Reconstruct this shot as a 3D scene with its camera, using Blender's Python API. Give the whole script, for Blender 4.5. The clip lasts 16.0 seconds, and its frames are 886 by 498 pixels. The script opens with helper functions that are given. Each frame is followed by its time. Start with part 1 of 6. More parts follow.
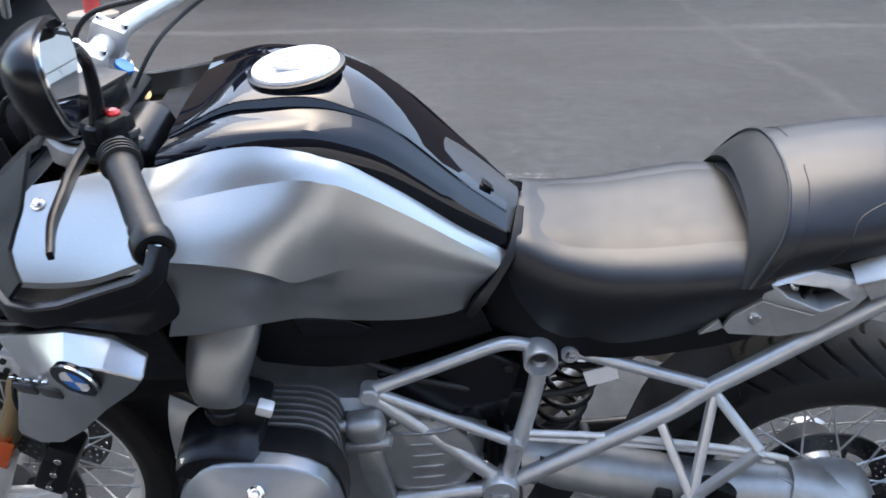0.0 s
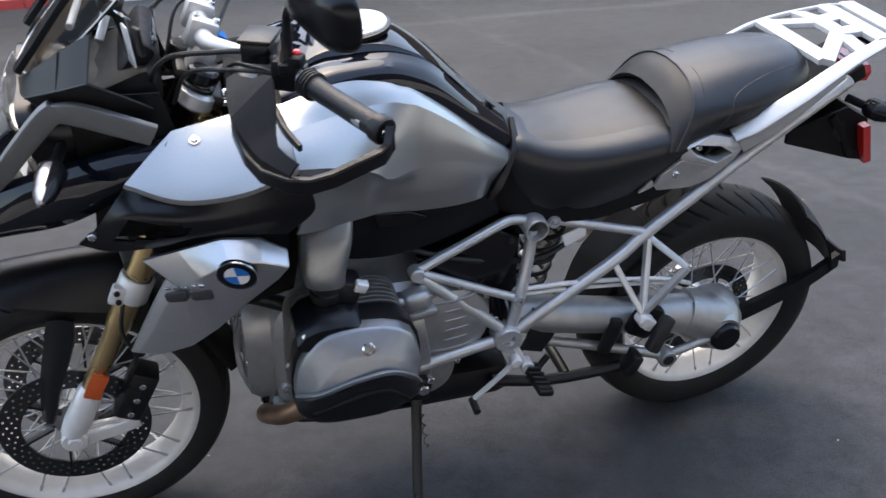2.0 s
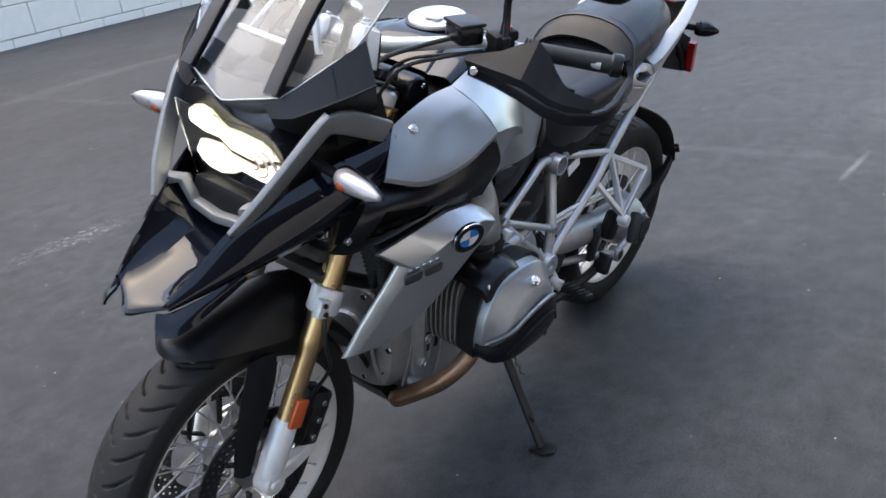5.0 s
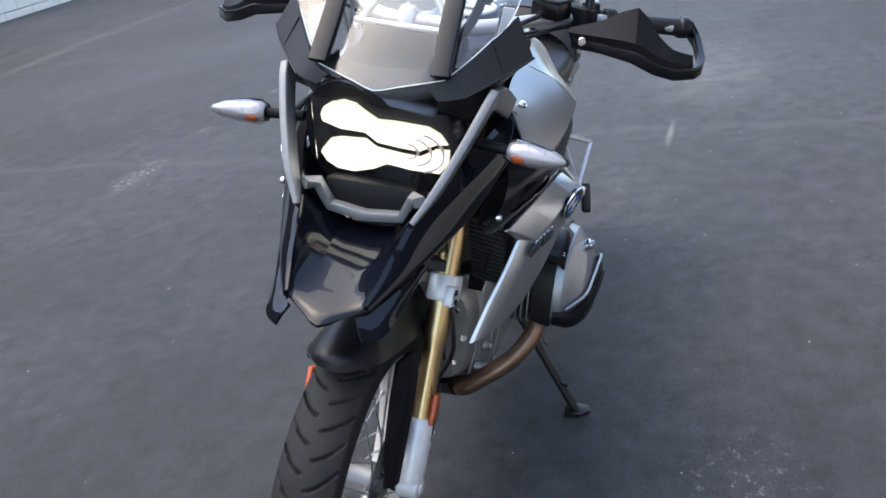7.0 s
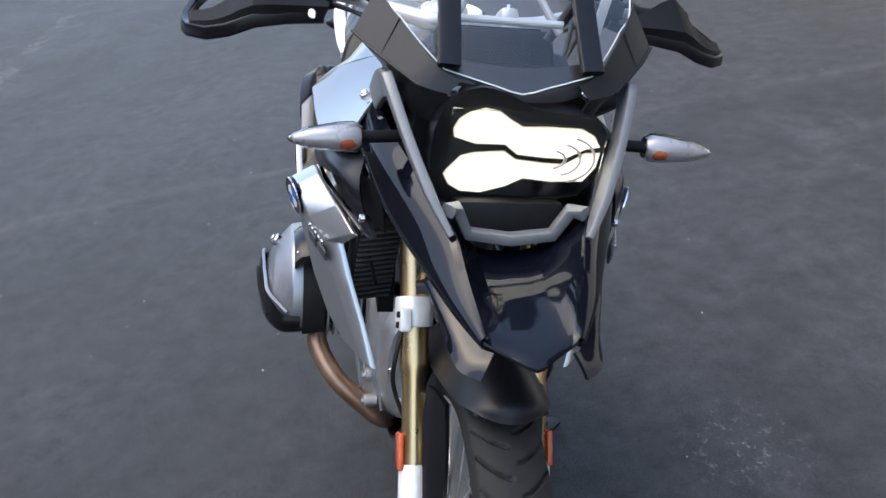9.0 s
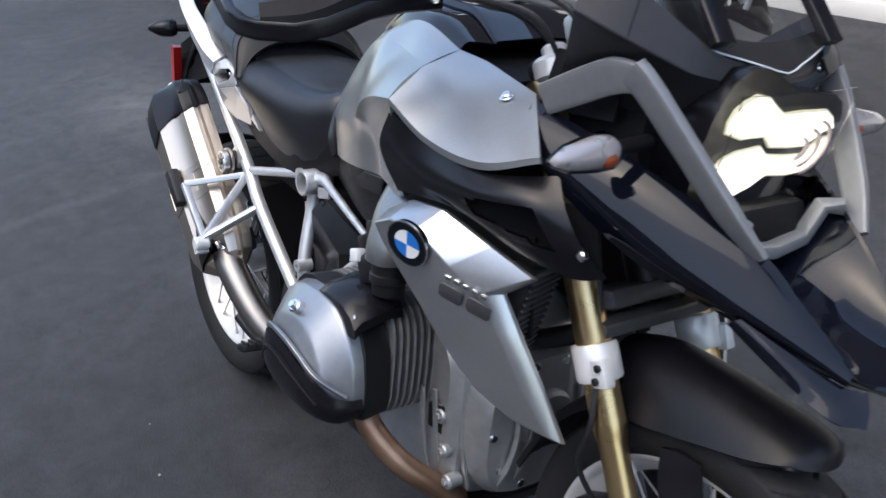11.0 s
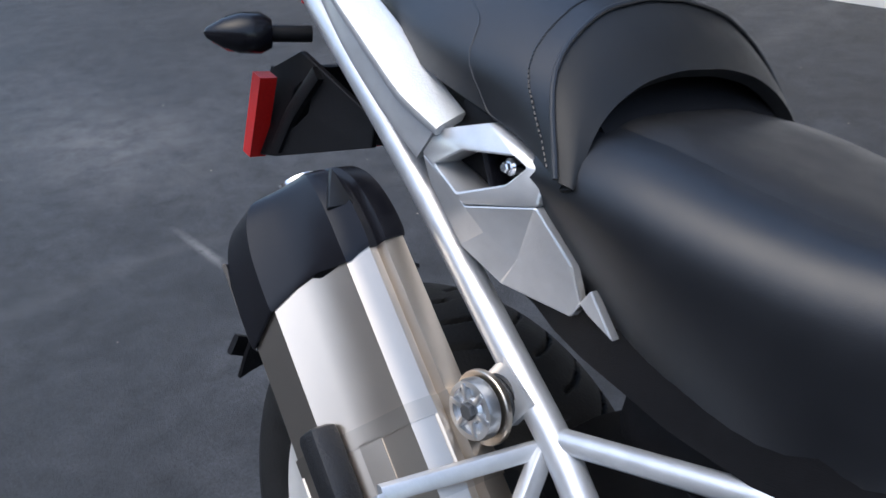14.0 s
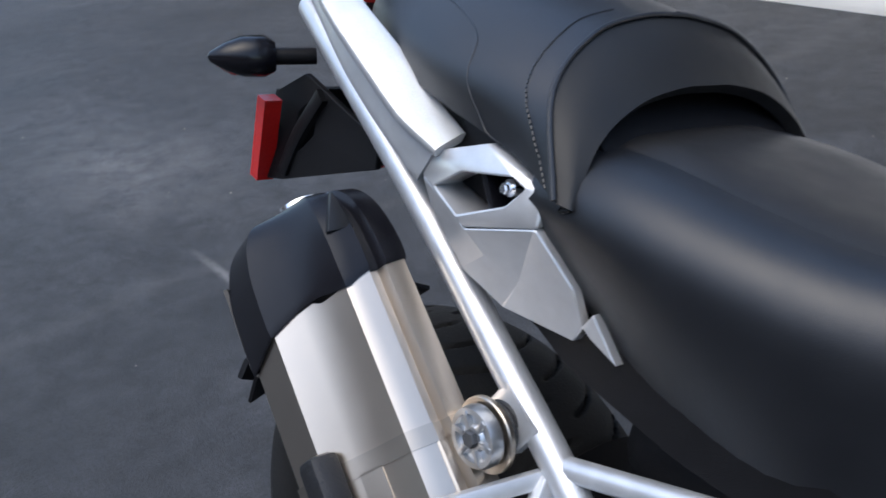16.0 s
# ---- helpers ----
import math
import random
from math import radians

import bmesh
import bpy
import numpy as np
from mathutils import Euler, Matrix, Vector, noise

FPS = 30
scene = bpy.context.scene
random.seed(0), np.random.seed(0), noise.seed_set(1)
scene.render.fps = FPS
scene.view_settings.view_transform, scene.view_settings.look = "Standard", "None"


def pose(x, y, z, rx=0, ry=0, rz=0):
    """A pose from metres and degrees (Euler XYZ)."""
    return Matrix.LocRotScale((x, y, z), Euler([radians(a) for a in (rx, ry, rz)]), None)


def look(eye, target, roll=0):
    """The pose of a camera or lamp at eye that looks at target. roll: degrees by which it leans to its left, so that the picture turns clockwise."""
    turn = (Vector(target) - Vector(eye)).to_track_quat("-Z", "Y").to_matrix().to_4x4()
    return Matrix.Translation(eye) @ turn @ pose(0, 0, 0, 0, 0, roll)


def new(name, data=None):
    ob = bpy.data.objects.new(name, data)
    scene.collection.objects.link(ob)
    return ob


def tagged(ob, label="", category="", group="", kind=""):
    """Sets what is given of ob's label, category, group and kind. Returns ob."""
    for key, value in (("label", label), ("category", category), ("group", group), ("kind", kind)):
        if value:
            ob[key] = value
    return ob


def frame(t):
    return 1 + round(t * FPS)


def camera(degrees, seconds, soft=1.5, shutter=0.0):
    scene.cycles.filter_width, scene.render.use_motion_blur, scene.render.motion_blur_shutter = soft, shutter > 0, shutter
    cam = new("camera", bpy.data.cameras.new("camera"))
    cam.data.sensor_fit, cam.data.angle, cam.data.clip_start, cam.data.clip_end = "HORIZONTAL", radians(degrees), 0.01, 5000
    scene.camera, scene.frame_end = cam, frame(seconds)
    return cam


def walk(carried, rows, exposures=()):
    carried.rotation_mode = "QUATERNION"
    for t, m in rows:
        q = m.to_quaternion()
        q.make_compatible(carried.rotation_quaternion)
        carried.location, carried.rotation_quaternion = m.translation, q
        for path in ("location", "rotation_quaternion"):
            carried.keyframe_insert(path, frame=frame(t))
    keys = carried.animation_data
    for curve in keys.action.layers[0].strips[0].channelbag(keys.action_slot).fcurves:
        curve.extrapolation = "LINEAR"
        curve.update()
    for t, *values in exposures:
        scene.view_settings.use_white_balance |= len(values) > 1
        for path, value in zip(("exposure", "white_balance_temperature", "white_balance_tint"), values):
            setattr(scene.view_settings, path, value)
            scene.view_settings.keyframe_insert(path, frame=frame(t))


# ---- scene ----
import collections
from mathutils.bvhtree import BVHTree

cam = camera(52.44, 16.0, soft=1.5, shutter=0.3)
ROWS = [
    (0, pose(0.8972, -1.4894, 1.3459, 67.18, 1.01, 2.41)),
    (0.5, pose(0.8293, -1.6685, 1.346, 68.13, 1.36, -0.22)),
    (1, pose(0.7075, -1.8082, 1.3606, 67.69, 0.55, -3.73)),
    (1.5, pose(0.488, -1.9102, 1.3623, 67.52, 1.92, -13.03)),
    (2, pose(0.3221, -1.9227, 1.3487, 67.39, 2.16, -16.55)),
    (2.5, pose(0.1253, -1.8669, 1.3514, 66.95, 2.48, -19.89)),
    (3, pose(-0.1174, -1.8508, 1.3496, 68.5, 3.8, -27.84)),
    (3.5, pose(-0.3169, -1.8192, 1.3584, 69.19, 5.28, -33.62)),
    (4, pose(-0.4507, -1.7098, 1.3498, 68.26, 6.85, -38.1)),
    (4.5, pose(-0.6099, -1.6063, 1.357, 68.27, 6.49, -44.99)),
    (5, pose(-0.8501, -1.5235, 1.3828, 67.23, 7.9, -50.94)),
    (7.5, look((-1.304, -0.627, 1.431), (0.464, -0.148, 0.628), -9.9)),
    (8, look((-1.292, -0.404, 1.441), (0.517, -0.139, 0.63), -9.4)),
    (10.5, pose(-0.774, 0.5598, 1.4719, 61.73, 5.79, -120.59)),
    (11, pose(-0.5671, 0.6607, 1.4503, 61.15, 5.41, -125.65)),
    (11.5, pose(-0.3359, 0.7117, 1.4346, 58.56, 5.11, -128.35)),
    (12, pose(-0.0739, 0.7515, 1.4259, 56.13, 5.2, -133.99)),
    (12.5, pose(0.1809, 0.7406, 1.4013, 55.56, 2.85, -136.27)),
    (13, pose(0.4583, 0.6102, 1.3257, 57.15, 6.1, -129.85)),
    (13.5, pose(0.6907, 0.4916, 1.2436, 60.41, 2.98, -128.55)),
    (14, pose(0.8556, 0.3927, 1.1517, 61.38, 3.53, -129.81)),
    (14.5, pose(0.9236, 0.3497, 1.0999, 62.1, 5.83, -128.16)),
    (15, pose(0.928, 0.3434, 1.1081, 61.49, 6.4, -128.12)),
    (15.5, pose(0.9232, 0.3477, 1.1148, 61.46, 6.49, -127.67)),
    (16, pose(0.8543, 0.3671, 1.1467, 62.63, 4.88, -128.65)),
]
walk(cam, ROWS, exposures=[(0, 2.46, 7050, 8), (0.6, 2.12, 7150, 8), (1.5, 2.2, 7300, 9), (3.5, 2.15, 7400, 9), (5, 2.08, 7300, 9), (8, 2.0, 6900, 8), (10.4, 1.58, 6900, 9), (12, 1.6, 6900, 8), (13.2, 1.66, 6600, 7), (14.5, 1.46, 6450, 7), (16, 1.46, 6450, 7)])

# ---- light: open shade under a bright sky ----
world = bpy.data.worlds.new("sky")
scene.world = world
world.use_nodes = True
wn = world.node_tree
sky = wn.nodes.new("ShaderNodeTexSky")
sky.sky_type = "NISHITA"
sky.sun_disc = False
sky.sun_elevation = radians(68)
sky.sun_rotation = radians(350)
sky.air_density, sky.dust_density, sky.ozone_density = 1.0, 1.8, 1.0
wn.links.new(sky.outputs[0], wn.nodes["Background"].inputs[0])
wn.nodes["Background"].inputs[1].default_value = 0.15
sun = new("sun", bpy.data.lights.new("sun", "SUN"))
sun.data.energy, sun.data.angle, sun.data.color = 0.45, radians(60), (1.0, 0.95, 0.89)
sun.matrix_basis = look((0.46, 1.98, 5.6), (0.8, 0, 0))


# ---- materials ----
def mat(name, base, rough=0.5, metal=0.0, vary=0.15, scale=30.0, bump=0.0, bump_scale=200.0, coat=0.0, rvary=0.12, tint=None, big=3.0, spec=0.5):
    """A surface with two scales of colour and gloss variation and a fine relief."""
    m = bpy.data.materials.new(name)
    m.use_nodes = True
    nt = m.node_tree
    b = nt.nodes["Principled BSDF"]
    tc = nt.nodes.new("ShaderNodeTexCoord")
    n1 = nt.nodes.new("ShaderNodeTexNoise")
    n1.inputs["Scale"].default_value, n1.inputs["Detail"].default_value = scale, 6
    n2 = nt.nodes.new("ShaderNodeTexNoise")
    n2.inputs["Scale"].default_value, n2.inputs["Detail"].default_value = big, 4
    for n in (n1, n2):
        nt.links.new(tc.outputs["Object"], n.inputs["Vector"])
    add = nt.nodes.new("ShaderNodeMath")
    add.operation = "ADD"
    nt.links.new(n1.outputs["Fac"], add.inputs[0])
    nt.links.new(n2.outputs["Fac"], add.inputs[1])
    ramp = nt.nodes.new("ShaderNodeMapRange")
    ramp.inputs["From Min"].default_value, ramp.inputs["From Max"].default_value = 0.6, 1.4
    nt.links.new(add.outputs[0], ramp.inputs["Value"])
    mix = nt.nodes.new("ShaderNodeMix")
    mix.data_type = "RGBA"
    t = tint or base
    mix.inputs["A"].default_value = (*[c * (1 - vary) for c in base], 1)
    mix.inputs["B"].default_value = (*[min(1, c * (1 + vary)) for c in t], 1)
    nt.links.new(ramp.outputs[0], mix.inputs["Factor"])
    nt.links.new(mix.outputs["Result"], b.inputs["Base Color"])
    rr = nt.nodes.new("ShaderNodeMapRange")
    rr.inputs["From Min"].default_value, rr.inputs["From Max"].default_value = 0.3, 0.7
    rr.inputs["To Min"].default_value, rr.inputs["To Max"].default_value = max(0.02, rough * (1 - rvary)), min(1, rough * (1 + rvary))
    nt.links.new(n1.outputs["Fac"], rr.inputs["Value"])
    nt.links.new(rr.outputs[0], b.inputs["Roughness"])
    b.inputs["Metallic"].default_value = metal
    b.inputs["Specular IOR Level"].default_value = spec
    b.inputs["Coat Weight"].default_value = coat
    b.inputs["Coat Roughness"].default_value = 0.05
    if bump:
        n3 = nt.nodes.new("ShaderNodeTexNoise")
        n3.inputs["Scale"].default_value, n3.inputs["Detail"].default_value = bump_scale, 4
        nt.links.new(tc.outputs["Object"], n3.inputs["Vector"])
        bp = nt.nodes.new("ShaderNodeBump")
        bp.inputs["Strength"].default_value, bp.inputs["Distance"].default_value = bump, 0.002
        nt.links.new(n3.outputs["Fac"], bp.inputs["Height"])
        nt.links.new(bp.outputs[0], b.inputs["Normal"])
    return m


def clear(name, color=(1, 1, 1), rough=0.01, ior=1.45):
    m = bpy.data.materials.new(name)
    m.use_nodes = True
    b = m.node_tree.nodes["Principled BSDF"]
    b.inputs["Base Color"].default_value = (*color, 1)
    b.inputs["Roughness"].default_value = rough
    b.inputs["IOR"].default_value = ior
    b.inputs["Transmission Weight"].default_value = 1
    b.inputs["Specular IOR Level"].default_value = 0.5
    return m


def glow(name, color, strength):
    m = bpy.data.materials.new(name)
    m.use_nodes = True
    b = m.node_tree.nodes["Principled BSDF"]
    b.inputs["Base Color"].default_value = (0.25, 0.25, 0.24, 1)
    b.inputs["Emission Color"].default_value = (*color, 1)
    b.inputs["Emission Strength"].default_value = strength
    return m


GREY = mat("matte_grey_metallic", (0.43, 0.44, 0.44), 0.31, 0.88, 0.08, 400, rvary=0.08)
# darker copy of the panel grey: the duct's shade is in the colour
SHADED_GREY = mat("shaded_duct_grey", (0.25, 0.257, 0.26), 0.34, 0.8, 0.1, 200, rvary=0.08)
SILVER = mat("silver_paint", (0.53, 0.54, 0.55), 0.31, 0.93, 0.07, 300, rvary=0.08)
FRAMES = mat("silver_tube_paint", (0.58, 0.59, 0.60), 0.36, 0.65, 0.12, 60, 0.1, 500)
CAST = mat("cast_aluminium", (0.44, 0.445, 0.445), 0.42, 0.8, 0.2, 40, 0.35, 600)
COVER = mat("head_cover_aluminium", (0.31, 0.325, 0.345), 0.36, 0.8, 0.1, 60, 0.12, 700)
GLOSS = mat("gloss_black_paint", (0.004, 0.005, 0.009), 0.03, 0.0, 0.3, 50, spec=0.34, rvary=0.3)
LACQUER = mat("black_tank_lacquer", (0.004, 0.005, 0.009), 0.03, 0.0, 0.3, 50, spec=0.5, rvary=0.3)
PLASTIC = mat("black_plastic", (0.008, 0.008, 0.009), 0.46, 0.0, 0.3, 60, 0.25, 900, spec=0.14)
SATIN = mat("satin_black_plastic", (0.006, 0.006, 0.008), 0.24, 0.0, 0.3, 40, 0.06, 900, spec=0.3)
GUARD = mat("mudguard_plastic", (0.007, 0.007, 0.009), 0.36, 0.0, 0.3, 40, 0.12, 900, spec=0.3)
DARK = mat("dark_grey_plastic", (0.055, 0.057, 0.06), 0.42, 0.2, 0.2, 60, 0.15, 900)
SHIELD = mat("deflector_plastic", (0.018, 0.018, 0.020), 0.40, 0.0, 0.2, 60, 0.15, 900, spec=0.3)
TRIM = mat("grey_trim_plastic", (0.19, 0.195, 0.20), 0.42, 0.3, 0.12, 80, 0.12, 900)
VINYL = mat("black_seat_vinyl", (0.009, 0.010, 0.0125), 0.34, 0.0, 0.2, 30, 0.18, 1600, spec=0.55)
VINYL2 = mat("smooth_seat_vinyl", (0.015, 0.0145, 0.0145), 0.40, 0.0, 0.2, 30, 0.10, 1600, spec=0.5)
RUBBER = mat("tyre_rubber", (0.017, 0.017, 0.017), 0.66, 0.0, 0.35, 25, 0.4, 300, spec=0.22)
VINYL3 = mat("dark_seat_vinyl", (0.012, 0.0118, 0.0115), 0.42, 0.0, 0.2, 30, 0.2, 1600, spec=0.32)
GRIP = mat("grip_rubber", (0.009, 0.009, 0.010), 0.5, 0.0, 0.2, 60, 0.4, 500)
GOLD = mat("gold_anodised", (0.66, 0.48, 0.25), 0.30, 1.0, 0.08, 20)
RIM = mat("rim_aluminium", (0.66, 0.655, 0.64), 0.42, 0.25, 0.1, 40)
LEG = mat("fork_leg_silver", (0.78, 0.78, 0.775), 0.38, 0.3, 0.1, 50)
YOKE = mat("yoke_aluminium", (0.56, 0.56, 0.56), 0.36, 0.55, 0.12, 50, 0.1, 500)
STEEL = mat("brushed_steel", (0.62, 0.54, 0.45), 0.31, 1.0, 0.03, 30, rvary=0.04)
STRAP = mat("matt_steel_strap", (0.50, 0.44, 0.37), 0.34, 1.0, 0.05, 30, rvary=0.05)
PIPE = mat("dull_steel_pipe", (0.26, 0.245, 0.23), 0.36, 1.0, 0.12, 60, 0.1, 300)
CHROME = mat("bright_metal", (0.75, 0.75, 0.76), 0.18, 1.0, 0.06, 80)
COPPER = mat("heat_tinted_pipe", (0.24, 0.12, 0.07), 0.4, 0.85, 0.45, 14, 0.2, 200, tint=(0.30, 0.19, 0.13), big=8)
DISC = mat("disc_steel", (0.11, 0.11, 0.115), 0.3, 1.0, 0.12, 60)
BLACKM = mat("black_metal", (0.011, 0.011, 0.012), 0.4, 0.3, 0.3, 60, 0.1, 400)
FIN = mat("fin_aluminium", (0.34, 0.335, 0.33), 0.45, 0.7, 0.25, 40, 0.2, 300)
AMBER = mat("amber_reflector", (0.62, 0.10, 0.02), 0.2, 0.0, 0.15, 300, 0.3, 900, coat=0.6)
RED = mat("red_reflector", (0.62, 0.015, 0.012), 0.2, 0.0, 0.15, 300, 0.3, 900, coat=0.6)
BLUE = mat("blue_enamel", (0.01, 0.16, 0.55), 0.2, 0.0, 0.05, 50, coat=0.5)
WHITE = mat("white_enamel", (0.8, 0.8, 0.8), 0.25, 0.0, 0.03, 50, coat=0.5)
MIRROR = mat("mirror_glass", (0.85, 0.86, 0.86), 0.02, 1.0, 0.01, 20)
CLEAR = clear("clear_glass", (0.95, 0.97, 0.98), 0.01, 1.42)
LENS = clear("clear_lens", (0.98, 0.99, 1.0), 0.03, 1.36)
LAMP = glow("lit_lamp", (1.0, 0.96, 0.66), 0.22)
LAMP2 = glow("lit_daylight_lamp", (1.0, 0.98, 0.90), 0.8)
RACK = mat("cast_rack_paint", (0.56, 0.57, 0.57), 0.4, 0.35, 0.1, 60, 0.15, 500)
EDGE_GLINT = mat("acrylic_edge_glint", (0.62, 0.66, 0.66), 0.25, 0.0, 0.1, 50)
PEARL = mat("pearl_reflector", (0.52, 0.48, 0.47), 0.3, 0.3, 0.1, 60)
BLUSH = mat("tinted_reflector_step", (0.72, 0.58, 0.56), 0.35, 0.3, 0.1, 60)


# ---- mesh tools (bike axes: x to the rear, y to the bike's right, z up) ----
def spline(pts, k):
    """Catmull-Rom through pts, k steps a span."""
    p = [Vector(q) for q in pts]
    if k <= 1 or len(p) < 3:
        return p
    e = [p[0] * 2 - p[1]] + p + [p[-1] * 2 - p[-2]]
    res = []
    for i in range(1, len(e) - 2):
        a, b, c, d = e[i - 1:i + 3]
        for j in range(k):
            t = j / k
            res.append(0.5 * (2 * b + (c - a) * t + (2 * a - 5 * b + 4 * c - d) * t * t + (3 * b - a - 3 * c + d) * t ** 3))
    return res + [p[-1]]


def ring_spline(pts, k):
    p = [Vector(q) for q in pts]
    if k <= 1:
        return p
    n, res = len(p), []
    for i in range(n):
        a, b, c, d = p[i - 1], p[i], p[(i + 1) % n], p[(i + 2) % n]
        for j in range(k):
            t = j / k
            res.append(0.5 * (2 * b + (c - a) * t + (2 * a - 5 * b + 4 * c - d) * t * t + (3 * b - a - 3 * c + d) * t ** 3))
    return res


def side(s, pts):
    """The same points on side s (+1 the bike's right, -1 its left)."""
    return [(x, y * s, z) for x, y, z in pts]


def fill(verts, faces):
    bm = bmesh.new()
    vs = [bm.verts.new(v) for v in verts]
    for f in faces:
        try:
            bm.faces.new([vs[i] for i in f])
        except ValueError:
            pass
    return bm


def loft(sections, ku=1, kv=1, cap=True):
    """A closed skin over loops of equal length."""
    loops = [ring_spline(s, kv) for s in sections]
    n = len(loops[0])
    cols = [spline([l[i] for l in loops], ku) for i in range(n)]
    m = len(cols[0])
    verts = [cols[i][j] for j in range(m) for i in range(n)]
    faces = [(j * n + i, j * n + (i + 1) % n, (j + 1) * n + (i + 1) % n, (j + 1) * n + i) for j in range(m - 1) for i in range(n)]
    if cap:
        faces += [tuple(range(n - 1, -1, -1)), tuple((m - 1) * n + i for i in range(n))]
    return fill(verts, faces)


def patch(rows, thick=0.003, ku=4, kv=4, out=(0, 0, 1)):
    """A curved sheet through a grid of points, with thickness away from out."""
    lines = [spline(r, kv) for r in rows]
    n = len(lines[0])
    cols = [spline([l[i] for l in lines], ku) for i in range(n)]
    m = len(cols[0])
    grid = [[cols[i][j] for i in range(n)] for j in range(m)]
    normal = [[Vector() for _ in range(n)] for _ in range(m)]
    for j in range(m):
        for i in range(n):
            a = grid[j][min(i + 1, n - 1)] - grid[j][max(i - 1, 0)]
            b = grid[min(j + 1, m - 1)][i] - grid[max(j - 1, 0)][i]
            v = a.cross(b)
            normal[j][i] = v.normalized() if v.length > 1e-9 else Vector(out)
    if sum((normal[j][i].dot(Vector(out)) for j in range(m) for i in range(n))) < 0:
        normal = [[-v for v in r] for r in normal]
    verts = [grid[j][i] for j in range(m) for i in range(n)] + [grid[j][i] - normal[j][i] * thick for j in range(m) for i in range(n)]
    o = m * n
    faces = []
    for j in range(m - 1):
        for i in range(n - 1):
            q = (j * n + i, j * n + i + 1, (j + 1) * n + i + 1, (j + 1) * n + i)
            faces += [q, tuple(o + a for a in reversed(q))]
    rim = [i for i in range(n)] + [j * n + n - 1 for j in range(1, m)] + [(m - 1) * n + i for i in range(n - 2, -1, -1)] + [j * n for j in range(m - 2, 0, -1)]
    for a, b in zip(rim, rim[1:] + rim[:1]):
        faces.append((b, a, o + a, o + b))
    return fill(verts, faces)


def sweep(pts, r, seg=12, k=5, flat=None, up=(0, 0, 1), radii=None):
    """A tube (or, with flat=(w, h), a rounded bar) along a smooth line."""
    line = spline(pts, k)
    n = len(line)
    if radii:
        rs = [radii[min(int(i / (n - 1) * (len(radii) - 1)), len(radii) - 2)] for i in range(n)]
        rs = []
        for i in range(n):
            u = i / (n - 1) * (len(radii) - 1)
            a = min(int(u), len(radii) - 2)
            rs.append(radii[a] + (radii[a + 1] - radii[a]) * (u - a))
    else:
        rs = [r] * n
    loops = []
    ref = Vector(up)
    for i, p in enumerate(line):
        d = (line[min(i + 1, n - 1)] - line[max(i - 1, 0)]).normalized()
        u = ref - d * ref.dot(d)
        if u.length < 1e-3:
            u = d.orthogonal()
        u.normalize()
        if not flat:
            ref = u
        w = d.cross(u)
        loop = []
        for j in range(seg):
            a = 2 * math.pi * (j + 0.5) / seg
            ca, sa = math.cos(a), math.sin(a)
            if flat:
                e = 0.35
                ca = math.copysign(abs(ca) ** e, ca) * flat[0] / 2
                sa = math.copysign(abs(sa) ** e, sa) * flat[1] / 2
                f = rs[i] if radii else 1
                loop.append(p + w * ca * f + u * sa * f)
            else:
                loop.append(p + w * ca * rs[i] + u * sa * rs[i])
        loops.append(loop)
    return loft(loops)


AX = {"x": Matrix(((0, 0, 1), (1, 0, 0), (0, 1, 0))), "y": Matrix(((1, 0, 0), (0, 0, 1), (0, 1, 0))), "z": Matrix.Identity(3)}


def lathe(profile, c=(0, 0, 0), axis="y", seg=48, closed=False, k=1):
    """Turns (radius, height) points round an axis through c."""
    prof = [Vector((a, b, 0)) for a, b in profile]
    if k > 1:
        prof = ring_spline(prof, k) if closed else spline(prof, k)
    n = len(prof)
    rot = AX[axis] if isinstance(axis, str) else Vector((0, 0, 1)).rotation_difference(Vector(axis)).to_matrix()
    verts = []
    for j in range(seg):
        a = 2 * math.pi * j / seg
        for p in prof:
            verts.append(rot @ Vector((p.x * math.cos(a), p.x * math.sin(a), p.y)) + Vector(c))
    faces = []
    for j in range(seg):
        for i in range(n if closed else n - 1):
            faces.append((j * n + i, j * n + (i + 1) % n, (j + 1) % seg * n + (i + 1) % n, (j + 1) % seg * n + i))
    bm = fill(verts, faces)
    bmesh.ops.remove_doubles(bm, verts=bm.verts, dist=1e-6)
    if not closed:
        edges = [e for e in bm.edges if len(e.link_faces) == 1]
        if edges:
            bmesh.ops.holes_fill(bm, edges=edges, sides=seg + 2)
    return bm


def disc(c, r, h, axis="y", bevel=0.002, seg=32):
    """A rounded puck, centred on c."""
    b = min(bevel, r * 0.4, h * 0.4)
    return lathe([(0, -h / 2), (r - b, -h / 2), (r, -h / 2 + b), (r, h / 2 - b), (r - b, h / 2), (0, h / 2)], c, axis, seg)


def block(c, size, turn=(0, 0, 0), bevel=0.004, segs=2):
    bm = bmesh.new()
    bmesh.ops.create_cube(bm, size=1, matrix=pose(*c, *turn) @ Matrix.Diagonal((*size, 1)))
    if bevel:
        bmesh.ops.bevel(bm, geom=bm.edges[:], offset=min(bevel, min(size) * 0.45), segments=segs, affect="EDGES", profile=0.5)
    return bm


